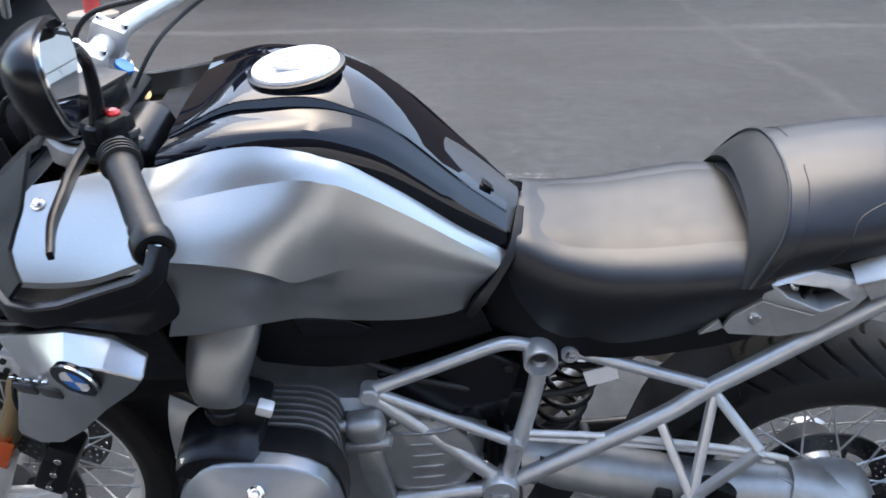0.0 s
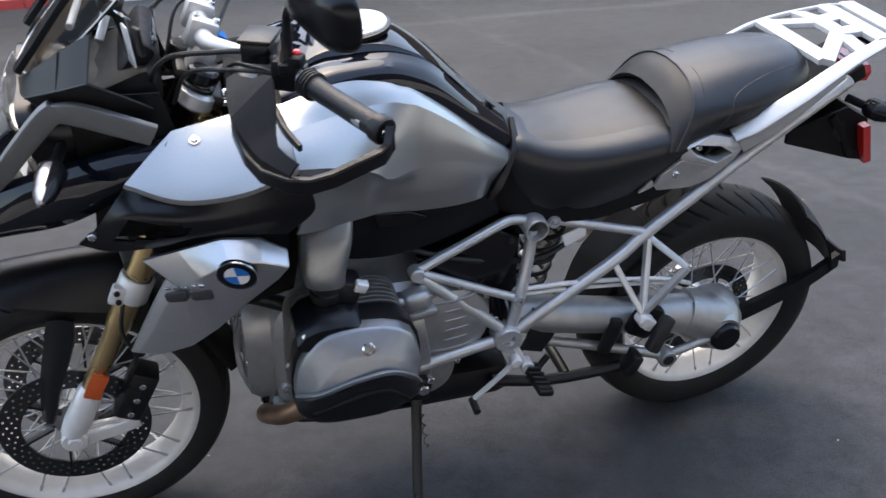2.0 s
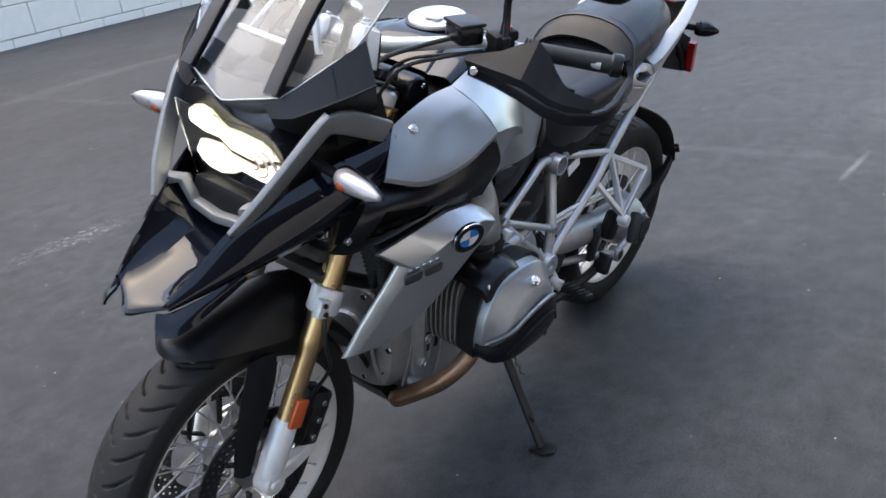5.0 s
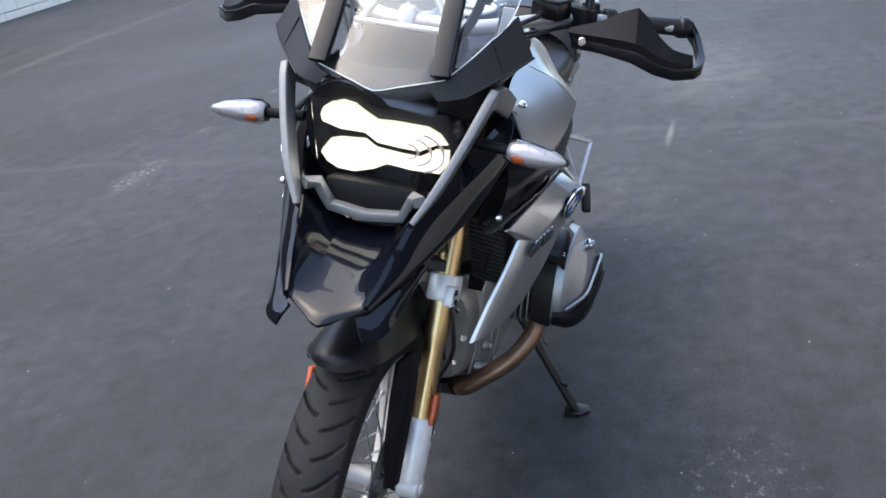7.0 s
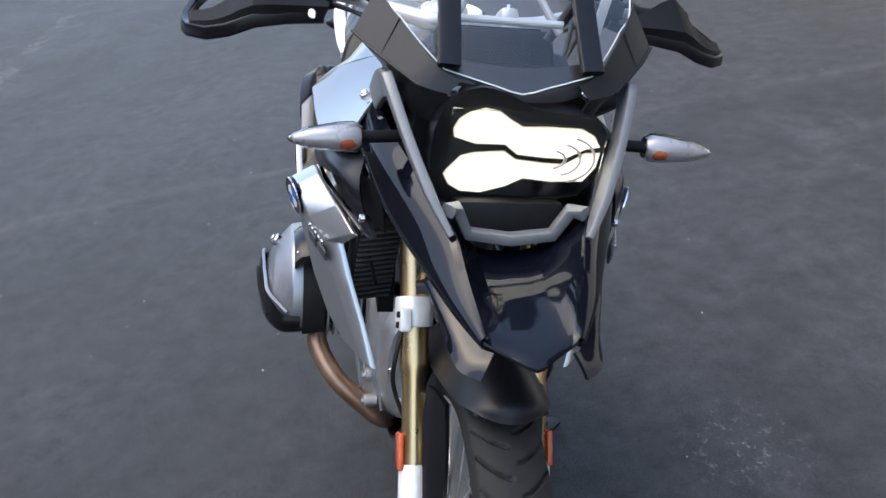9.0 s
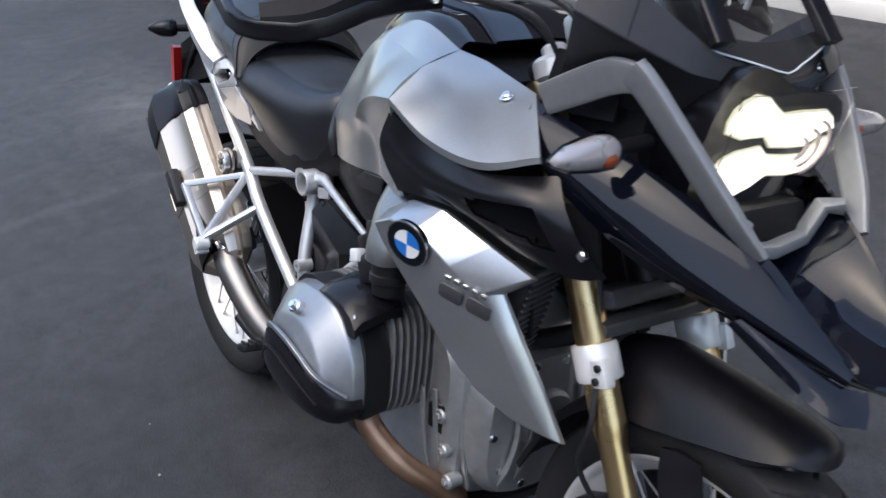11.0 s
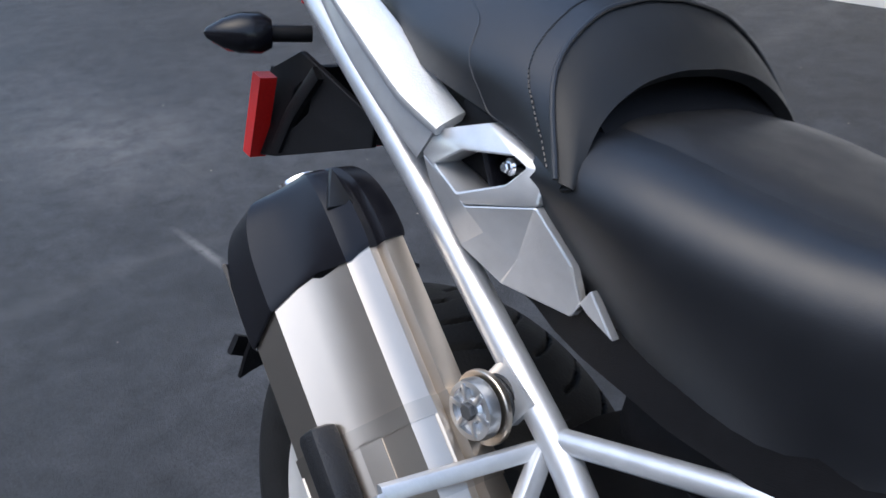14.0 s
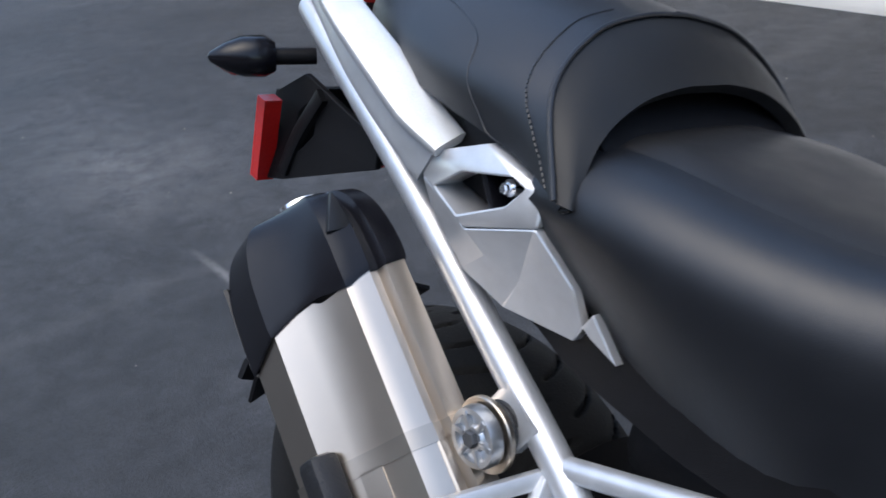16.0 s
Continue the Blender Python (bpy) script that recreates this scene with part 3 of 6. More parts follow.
P("fork_bridge", join(block((0.205, 0, 0.765), (0.07, 0.20, 0.03), (0, 24, 0), 0.010), sweep([(0.18, -0.108, 0.735), (0.165, 0, 0.745), (0.18, 0.108, 0.735)], 0, 10, 4, flat=(0.03, 0.022))), DARK, "dark fork bridge")
P("suspension_arm", join(sweep([(0.19, 0.03, 0.73), (0.30, 0.09, 0.66), (0.46, 0.13, 0.60)], 0.016, 12, 4), sweep([(0.19, -0.03, 0.73), (0.30, -0.09, 0.66), (0.46, -0.13, 0.60)], 0.016, 12, 4)), BLACKM)
P("steering_head", join(sweep([(0.20, 0, 0.78), (0.345, 0, 1.06)], 0.03, 20, 1), block((0.35, 0, 1.06), (0.07, 0.24, 0.03), (0, 24, 0), 0.010)), BLACKM)

# -- front mudguard --
secs = []
for xc, zc, xe, w, ze in ((-0.130, 0.663, -0.104, 0.056, 0.668), (-0.120, 0.685, -0.084, 0.067, 0.664), (-0.085, 0.699, -0.052, 0.075, 0.655), (-0.030, 0.706, 0.0, 0.080, 0.643), (0.03, 0.711, 0.05, 0.082, 0.630), (0.09, 0.713, 0.10, 0.083, 0.618), (0.15, 0.710, 0.145, 0.083, 0.61), (0.21, 0.690, 0.19, 0.083, 0.60)):
    secs.append([(xc + (xe - xc) * t * t, w * t, zc - (zc - ze) * abs(t) ** 2.5) for t in (-1, -0.85, -0.6, -0.3, 0, 0.3, 0.6, 0.85, 1)])
P("front_mudguard", patch(secs, 0.004, 4, 3), GUARD, "satin black plastic mudguard over the tyre")
secs = []
for a in (62, 48, 34, 22, 14):
    ca, sa = math.cos(radians(a)), math.sin(radians(a))
    secs.append([(FA[0] + (r + 0.008 * (a == 14)) * ca, y, FA[2] + r * sa) for y, r in ((-0.078, 0.332), (-0.07, 0.346), (-0.04, 0.353), (0, 0.355), (0.04, 0.353), (0.07, 0.346), (0.078, 0.332))])
P("mudguard_flap", patch(secs, 0.004, 4, 3, (1, 0, 0.3)), PLASTIC, "black rear flap of the front mudguard")

# -- beak --
P("beak", patch([
    [(0.050, -0.108, 0.935), (0.050, -0.085, 0.905), (0.048, -0.045, 0.868), (0.048, 0, 0.863), (0.048, 0.045, 0.868), (0.050, 0.085, 0.905), (0.050, 0.108, 0.935)],
    [(-0.028, -0.099, 0.922), (-0.024, -0.080, 0.888), (-0.022, -0.045, 0.854), (-0.024, 0, 0.850), (-0.022, 0.045, 0.854), (-0.024, 0.080, 0.888), (-0.028, 0.099, 0.922)],
    [(-0.088, -0.085, 0.874), (-0.092, -0.070, 0.850), (-0.097, -0.040, 0.829), (-0.100, 0, 0.826), (-0.097, 0.040, 0.829), (-0.092, 0.070, 0.850), (-0.088, 0.085, 0.874)],
    [(-0.138, -0.070, 0.833), (-0.142, -0.060, 0.820), (-0.155, -0.035, 0.811), (-0.168, 0, 0.807), (-0.155, 0.035, 0.811), (-0.142, 0.060, 0.820), (-0.138, 0.070, 0.833)],
    [(-0.150, -0.068, 0.822), (-0.154, -0.058, 0.810), (-0.170, -0.032, 0.800), (-0.190, 0, 0.793), (-0.170, 0.032, 0.800), (-0.154, 0.058, 0.810), (-0.150, 0.068, 0.822)]], 0.010, 3, 2, (-0.4, 0, 1)), GLOSS, "gloss black painted beak with a hollowed top", 22)
P("beak_lip", patch([
    [(-0.148, -0.070, 0.810), (-0.168, -0.034, 0.797), (-0.188, 0, 0.787), (-0.168, 0.034, 0.797), (-0.148, 0.070, 0.810)],
    [(-0.10, -0.070, 0.805), (-0.11, -0.03, 0.792), (-0.12, 0, 0.788), (-0.11, 0.03, 0.792), (-0.10, 0.070, 0.805)],
    [(0.05, -0.10, 0.84), (0.05, -0.05, 0.82), (0.05, 0, 0.82), (0.05, 0.05, 0.82), (0.05, 0.10, 0.84)]], 0.006, 3, 3, (0, 0, -1)), SATIN)
for s in (-1, 1):
    # the blade rolls from its inner ridge over a wide upper facet to a tucked-in lower one
    P("beak_blade", patch([
        side(s, [(-0.150, 0.067, 0.823), (-0.088, 0.084, 0.876), (-0.028, 0.098, 0.924), (0.06, 0.134, 0.967), (0.16, 0.166, 1.004), (0.285, 0.186, 1.034)]),
        side(s, [(-0.152, 0.071, 0.821), (-0.090, 0.096, 0.865), (-0.026, 0.118, 0.905), (0.065, 0.158, 0.946), (0.16, 0.188, 0.985), (0.275, 0.203, 1.020)]),
        side(s, [(-0.152, 0.075, 0.816), (-0.092, 0.108, 0.847), (-0.022, 0.138, 0.875), (0.075, 0.176, 0.915), (0.16, 0.201, 0.958), (0.255, 0.214, 0.998)]),
        side(s, [(-0.151, 0.076, 0.812), (-0.090, 0.109, 0.838), (-0.018, 0.139, 0.863), (0.080, 0.178, 0.901), (0.16, 0.202, 0.944), (0.245, 0.215, 0.986)]),
        side(s, [(-0.148, 0.068, 0.804), (-0.085, 0.098, 0.824), (-0.008, 0.126, 0.845), (0.090, 0.162, 0.874), (0.16, 0.192, 0.915), (0.225, 0.210, 0.957)])], 0.005, 3, 4, (-0.3, s, 0.6)), GLOSS, "gloss black side blade of the beak", 60)
    P("beak_prong", patch([
        side(s, [(-0.166, 0.058, 0.806), (-0.146, 0.074, 0.806), (-0.095, 0.104, 0.828), (-0.040, 0.130, 0.853)]),
        side(s, [(-0.178, 0.068, 0.790), (-0.154, 0.092, 0.792), (-0.095, 0.116, 0.818), (-0.034, 0.136, 0.848)]),
        side(s, [(-0.184, 0.076, 0.773), (-0.157, 0.105, 0.778), (-0.090, 0.118, 0.805), (-0.026, 0.132, 0.840)])], 0.005, 3, 4, (-0.3, s, 0.3)), GLOSS, "gloss black lower prong of the beak", 60)

# -- headlight --
slant = lambda z: 0.2 * max(0.0, 1.07 - z)
P("headlight_housing", loft([[(x + slant(z), y * k, 1.02 + (z - 1.02) * k) for y, z in ((-0.145, 1.00), (-0.142, 1.05), (-0.11, 1.078), (-0.03, 1.085), (0.02, 1.108), (0.06, 1.116), (0.10, 1.10), (0.125, 1.05), (0.122, 0.97), (0.09, 0.925), (0.05, 0.915), (0.0, 0.93), (-0.05, 0.94), (-0.115, 0.945))] for x, k in ((0.052, 0.985), (0.058, 1.0), (0.12, 0.98), (0.20, 0.7))], 2, 2), SATIN, "satin black headlight housing")


def chamber(outline, inset, x0, x1):
    """A lit lamp chamber lying in the slanted lamp face."""
    n, pts = len(outline), []
    for i in range(n):
        (ya, za), (yb, zb), (yc, zc) = outline[i - 1], outline[i], outline[(i + 1) % n]
        e, f = Vector((yb - ya, zb - za)).normalized(), Vector((yc - yb, zc - zb)).normalized()
        m = Vector((e.y + f.y, -e.x - f.x)).normalized()
        pts.append((yb - m.x * inset, zb - m.y * inset))
    return plate([Vector((x0 + slant(z), y, z)) for y, z in pts], Vector((x1 - x0, 0, 0)), 0.0008)


UPPER = [(0.0964, 1.0525), (0.0891, 1.0676), (0.0741, 1.0784), (0.0522, 1.0850), (0.0303, 1.0813), (0.0105, 1.0682), (-0.0086, 1.0580), (-0.0544, 1.0599), (-0.0985, 1.0593), (-0.1200, 1.0488), (-0.1330, 1.0304), (-0.1110, 1.0272), (-0.0813, 1.0088), (-0.0475, 1.0100), (-0.0054, 1.0136), (0.0153, 1.0304), (0.0604, 1.0291), (0.0938, 1.0392)]
LOWER = [(-0.1350, 1.0213), (-0.1336, 0.9964), (-0.1173, 0.9710), (-0.0663, 0.9694), (-0.0213, 0.9748), (0.0032, 0.9596), (0.0415, 0.9473), (0.0738, 0.9491), (0.0927, 0.9601), (0.1028, 0.9773), (0.0990, 0.9851), (0.0804, 1.0090), (0.0603, 1.0154), (0.0148, 1.0192), (-0.0040, 1.0056), (-0.0481, 1.0012), (-0.0821, 0.9997), (-0.1118, 1.0194)]
lamp = P("headlight", chamber(UPPER, 0.0, 0.050, 0.062), LAMP, "lit twin headlight behind one lens")
part("lit_bowl", chamber(LOWER, 0.0, 0.050, 0.062), LAMP, lamp)
part("lamp_core", chamber(UPPER, 0.0030, 0.048, 0.0495), LAMP2, lamp)
part("lamp_core", chamber(LOWER, 0.0030, 0.048, 0.0495), LAMP2, lamp)
for cy, ry, rz in ((-0.080, 0.046, 0.037), (-0.070, 0.034, 0.026), (-0.058, 0.022, 0.015)):
    part("reflector_rib", sweep([(0.0455 + slant(z), y, z) for y, z in [(cy - ry * math.cos(a), 1.009 + rz * math.sin(a)) for a in [-1.35 + i * 0.27 for i in range(11)]]], 0, 8, 2, flat=(0.004, 0.0045), up=(1, 0, 0)), BLUSH, lamp, "pale curved reflector step")
part("lamp_lens", patch([[(0.040 + slant(z) - 0.012 * (1 - (y / 0.14) ** 2), y, z) for y in (-0.136, -0.09, -0.04, 0.0, 0.05, 0.085, 0.104)] for z in (0.934, 0.97, 1.02, 1.06, 1.088)], 0.002, 3, 3, (-1, 0, 0)), LENS, lamp, "clear bulged lens").visible_shadow = False
P("headlight_cowl", loft([[(x, y, z) for y, z in ((-0.13, 0.95), (-0.14, 1.05), (-0.10, 1.10), (0, 1.10), (0.10, 1.10), (0.14, 1.05), (0.13, 0.95), (0, 0.92))] for x in (0.135, 0.26)], 1, 2), PLASTIC)
P("beak_throat", block((0.075, 0, 0.915), (0.08, 0.17, 0.05), (0, 10, 0), 0.01), PLASTIC)

# grey trim bars beside the lamp, and the grey bow under it
for s in (-1, 1):
    bar = P("trim_bar", sweep(side(s, [(-0.030, 0.102, 0.917), (0.008, 0.131, 0.966), (0.058, 0.160, 1.030), (0.104, 0.181, 1.084), (0.126, 0.188, 1.102)]), 0, 16, 5, flat=(0.016, 0.036), up=(1, 0, -0.2), radii=[0.6, 0.95, 1, 1.05, 1.1]), TRIM, "matt grey trim bar beside the headlight")
    part("trim_arm", sweep(side(s, [(0.112, 0.184, 1.094), (0.150, 0.190, 1.092), (0.20, 0.190, 1.070), (0.262, 0.188, 1.040)]), 0, 16, 4, flat=(0.014, 0.044), up=(0, 0.25 * s, 1), radii=[0.75, 1, 1, 0.95]), TRIM, bar)
P("trim_bow", sweep([(0.000, -0.104, 0.945), (0.020, -0.088, 0.942), (0.026, -0.066, 0.900), (0.022, 0, 0.893), (0.026, 0.066, 0.900), (0.020, 0.088, 0.942), (0.000, 0.104, 0.945)], 0, 12, 1, flat=(0.018, 0.022), up=(1, 0, 0)), TRIM, "grey bow under the headlight")

# -- windscreen --
rows = []
for zc, w, ze in ((1.107, 0.112, 1.131), (1.128, 0.142, 1.158), (1.165, 0.170, 1.188), (1.210, 0.194, 1.216), (1.30, 0.205, 1.30), (1.38, 0.190, 1.38), (1.43, 0.13, 1.43)):
    row = []
    for t in (-1, -0.66, -0.33, 0, 0.33, 0.66, 1):
        z = zc + (ze - zc) * abs(t)
        row.append((0.0535 + (z - 1.107) * 0.92 + 0.2 * (z - 1.107) ** 2 + 0.75 * (w * t) ** 2, w * t, z))
    rows.append(row)
screen = P("windscreen", patch(rows, 0.004, 3, 2, (-1, 0, 0.5)), CLEAR, "clear tall windscreen")
screen.visible_shadow = False
# pale tubes along the rim: the glass edge's highlight put into a colour
for s in (-1, 1):
    part("screen_edge_glint", sweep([r[0 if s < 0 else -1] for r in rows], 0.0012, 8, 4), EDGE_GLINT, screen, "pale edge strip with the highlight in its colour")
part("screen_edge_glint", sweep(rows[-1], 0.0012, 8, 4), EDGE_GLINT, screen)
part("screen_edge_glint", sweep(rows[0], 0.0012, 8, 2), EDGE_GLINT, screen)
P("screen_base", patch([
    [(0.105, -0.13, 1.150), (0.095, -0.06, 1.140), (0.090, 0, 1.136), (0.095, 0.06, 1.140), (0.105, 0.13, 1.150)],
    [(0.085, -0.118, 1.120), (0.070, -0.06, 1.112), (0.064, 0, 1.106), (0.070, 0.06, 1.116), (0.085, 0.118, 1.122)],
    [(0.082, -0.106, 1.104), (0.066, -0.06, 1.095), (0.060, 0, 1.095), (0.066, 0.05, 1.112), (0.080, 0.100, 1.108)]], 0.003, 3, 3, (-1, 0, 0.6)), SHIELD, "dark base strip under the windscreen")
for s in (-1, 1):
    P("screen_arm", sweep(side(s, [(0.071, 0.108, 1.139), (0.110, 0.105, 1.185), (0.170, 0.102, 1.255), (0.258, 0.100, 1.345)]), 0, 12, 4, flat=(0.034, 0.014), up=(-1, 0, 0.9)), SATIN, "black arm over the windscreen")
    P("bolt", disc((0.082, 0.107 * s, 1.108), 0.010, 0.010, (-0.8, 0.1 * s, 0.6), 0.003, 18), CHROME, "bright screw of the windscreen")
    P("wind_deflector", patch([
        side(s, [(0.066, 0.088, 1.120), (0.080, 0.120, 1.134), (0.117, 0.152, 1.166), (0.157, 0.182, 1.198), (0.196, 0.203, 1.224)]),
        side(s, [(0.066, 0.108, 1.100), (0.078, 0.150, 1.108), (0.112, 0.183, 1.126), (0.145, 0.213, 1.143), (0.182, 0.238, 1.160)]),
        side(s, [(0.078, 0.104, 1.078), (0.092, 0.135, 1.086), (0.13, 0.160, 1.094), (0.18, 0.182, 1.104), (0.23, 0.195, 1.112)]),
        side(s, [(0.100, 0.10, 1.04), (0.11, 0.12, 1.045), (0.15, 0.14, 1.045), (0.2, 0.15, 1.05), (0.28, 0.15, 1.06)])], 0.004, 1, 2, (0, s, 0.5)), SHIELD, "dark faceted deflector panel beside the windscreen", 20)
    part("deflector_seam", sweep(side(s, [(0.1440, 0.1745, 1.1890), (0.1325, 0.1990, 1.1395)]), 0.0012, 6, 1), BLACKM, P("deflector_rib", sweep(side(s, [(0.079, 0.151, 1.1085), (0.112, 0.184, 1.1265), (0.145, 0.214, 1.1435), (0.182, 0.239, 1.1605)]), 0.0022, 8, 1), BLACKM))
    P("deflector_inner", patch([
        side(s, [(0.17, 0.15, 1.10), (0.28, 0.16, 1.10)]),
        side(s, [(0.17, 0.16, 1.03), (0.30, 0.165, 1.02)])], 0.004, 1, 1, (0, s, 0)), PLASTIC)
P("cockpit", join(block((0.225, 0, 1.08), (0.12, 0.26, 0.07), (0, -20, 0), 0.02), block((0.25, 0, 1.125), (0.035, 0.20, 0.08), (0, 40, 0), 0.012)), PLASTIC, "black instrument housing behind the windscreen")
P("instrument_face", block((0.268, 0, 1.137), (0.006, 0.17, 0.06), (0, 40, 0), 0.003), GLOSS)
P("screen_bracket", join(sweep([(0.20, -0.09, 1.17), (0.24, -0.03, 1.25), (0.24, 0.03, 1.25), (0.20, 0.09, 1.17)], 0.007, 10, 4), sweep([(0.16, -0.08, 1.19), (0.17, 0.08, 1.19)], 0.006, 10, 1)), YOKE, "pale adjuster bar behind the windscreen")

# -- indicators in front --
def indicator(s, root, tip, lens, label):
    r, t = Vector((root[0], root[1] * s, root[2])), Vector((tip[0], tip[1] * s, tip[2]))
    d = (t - r).normalized()
    stem = P("indicator", sweep([r, r.lerp(t, 0.3), r.lerp(t, 0.42)], 0.0095, 12, 2), PLASTIC, label)
    a, L = r.lerp(t, 0.38), (t - r.lerp(t, 0.38)).length
    form = [(0.0005, -0.001), (0.016, 0.0), (0.0225, 0.012), (0.022, 0.035), (0.016, L * 0.72), (0.006, L * 0.96), (0.0005, L)]
    part("indicator_lens", lathe(form + [(0.0005, L - 0.003), (0.005, L * 0.94), (0.0145, L * 0.70), (0.0200, 0.035), (0.0205, 0.013), (0.015, 0.002), (0.0005, 0.001)], a, tuple(d), 24, closed=True), lens, stem)
    part("indicator_back", cut(lathe([(p * 1.04, q) for p, q in form], a, tuple(d), 32), lambda q: q.x - (a + d * (q - a).dot(d)).x < 0.004), SATIN, stem, "black back shell")
    return stem, a, d


for s in (-1, 1):
    st, a, d = indicator(s, (0.115, 0.155, 1.020), (0.092, 0.333, 1.017), LENS, "front indicator with clear lens and amber bulb")
    part("bulb", lathe([(0, 0.010), (0.009, 0.012), (0.0115, 0.020), (0.010, 0.034), (0.004, 0.040), (0, 0.041)], tuple(a - Vector((0.0095, 0, 0.004))), tuple(d), 16), AMBER, st)
    part("reflector_shell", lathe([(0, 0.002), (0.0138, 0.004), (0.0192, 0.014), (0.0188, 0.035), (0.0136, 0.078), (0.0050, 0.102), (0.0, 0.105)], a, tuple(d), 20), PEARL, st)

# -- tank and body panels --
rows = []
for x, (ye, ze), (y1, z1), (y2, z2), zt in (
        (0.475, (0.168, 1.063), (0.106, 1.070), (0.098, 1.074), 1.078), (0.55, (0.162, 1.083), (0.090, 1.097), (0.079, 1.108), 1.112),
        (0.60, (0.154, 1.085), (0.088, 1.101), (0.073, 1.115), 1.119), (0.66, (0.145, 1.073), (0.086, 1.102), (0.071, 1.117), 1.123),
        (0.71, (0.136, 1.050), (0.080, 1.093), (0.071, 1.103), 1.112), (0.77, (0.124, 1.009), (0.071, 1.063), (0.066, 1.067), 1.073),
        (0.86, (0.104, 0.930), (0.064, 0.978), (0.060, 0.981), 0.986), (0.93, (0.086, 0.873), (0.054, 0.916), (0.050, 0.920), 0.928)):
    ym, zm = ye * 0.55 + y1 * 0.45 + 0.010, ze * 0.48 + z1 * 0.52 + 0.008
    yl, zl = ye * 0.85 + y1 * 0.15 + 0.005, ze * 0.82 + z1 * 0.18 + 0.004
    half = [(x, -ye, ze), (x, -yl, zl), (x, -ym, zm), (x, -y1, z1), (x, -(y1 * 0.8 + y2 * 0.2), z1 * 0.75 + z2 * 0.25), (x, -(y1 * 0.2 + y2 * 0.8), z1 * 0.2 + z2 * 0.8), (x, -y2, z2), (x, -y2 * 0.5, z2 * 0.35 + zt * 0.65), (x, 0, zt)]
    rows.append(half + [(a, -b, c) for a, b, c in reversed(half[:-1])])
P("tank", patch(rows, 0.004, 4, 2), LACQUER, "gloss black fuel tank top", 28)
P("tank_core", loft([[(x, -w, z0), (x, -w, z1), (x, w, z1), (x, w, z0)] for x, w, z0, z1 in ((0.40, 0.13, 0.80, 1.03), (0.60, 0.135, 0.78, 1.06), (0.72, 0.115, 0.76, 1.02), (0.90, 0.075, 0.76, 0.88))], 2, 1), PLASTIC)
for s in (-1, 1):
    G = [
        side(s, [(0.475, 0.168, 1.063), (0.55, 0.162, 1.083), (0.605, 0.153, 1.085), (0.66, 0.145, 1.073), (0.69, 0.140, 1.060), (0.72, 0.134, 1.046), (0.79, 0.119, 0.992), (0.86, 0.104, 0.930), (0.93, 0.086, 0.873)]),
        side(s, [(0.475, 0.200, 1.054), (0.547, 0.183, 1.066), (0.605, 0.168, 1.068), (0.66, 0.161, 1.064), (0.69, 0.156, 1.053), (0.72, 0.150, 1.039), (0.79, 0.135, 0.987), (0.86, 0.118, 0.927), (0.926, 0.097, 0.870)]),
        side(s, [(0.476, 0.231, 1.041), (0.545, 0.204, 1.044), (0.605, 0.184, 1.046), (0.66, 0.176, 1.048), (0.69, 0.171, 1.040), (0.72, 0.165, 1.028), (0.79, 0.149, 0.979), (0.86, 0.130, 0.921), (0.922, 0.107, 0.865)]),
        side(s, [(0.482, 0.281, 0.996), (0.541, 0.272, 0.986), (0.590, 0.258, 0.968), (0.624, 0.245, 0.947), (0.652, 0.229, 0.924), (0.710, 0.190, 0.916), (0.79, 0.168, 0.908), (0.856, 0.146, 0.880), (0.908, 0.118, 0.852)]),
        side(s, [(0.484, 0.276, 0.982), (0.540, 0.262, 0.970), (0.586, 0.244, 0.951), (0.618, 0.228, 0.931), (0.647, 0.206, 0.908), (0.712, 0.189, 0.890), (0.79, 0.172, 0.884), (0.854, 0.149, 0.864), (0.900, 0.121, 0.844)]),
        side(s, [(0.488, 0.264, 0.940), (0.532, 0.248, 0.926), (0.572, 0.231, 0.910), (0.606, 0.214, 0.894), (0.642, 0.195, 0.878), (0.715, 0.188, 0.866), (0.79, 0.172, 0.860), (0.851, 0.149, 0.845), (0.890, 0.123, 0.832)]),
        side(s, [(0.488, 0.259, 0.893), (0.530, 0.243, 0.882), (0.568, 0.224, 0.872), (0.603, 0.206, 0.862), (0.642, 0.188, 0.852), (0.72, 0.182, 0.842), (0.79, 0.169, 0.836), (0.848, 0.148, 0.828), (0.880, 0.126, 0.820)]),
        side(s, [(0.474, 0.253, 0.850), (0.516, 0.238, 0.842), (0.558, 0.218, 0.836), (0.600, 0.199, 0.830), (0.645, 0.184, 0.826), (0.72, 0.177, 0.816), (0.79, 0.165, 0.808), (0.845, 0.147, 0.803), (0.872, 0.127, 0.799)])]
    slope = [((a[0] + b[0]) / 2, (a[1] + b[1]) / 2 + 0.004 * s, (a[2] + b[2]) / 2 + 0.002) for a, b in zip(G[2], G[3])]
    flank = P("side_panel", patch([G[2], slope, G[3]], 0.004, 4, 5, (0, s, 0.1)), GREY, "matt grey metallic tank side panel with a sculpted crease", 50)
    part("panel_flank", patch(G[3:], 0.004, 4, 5, (0, s, 0.1)), GREY, flank, "", 50)
    part("panel_top", patch(G[:3], 0.004, 3, 4, (0, s, 0.8)), GREY, flank, "", 50)
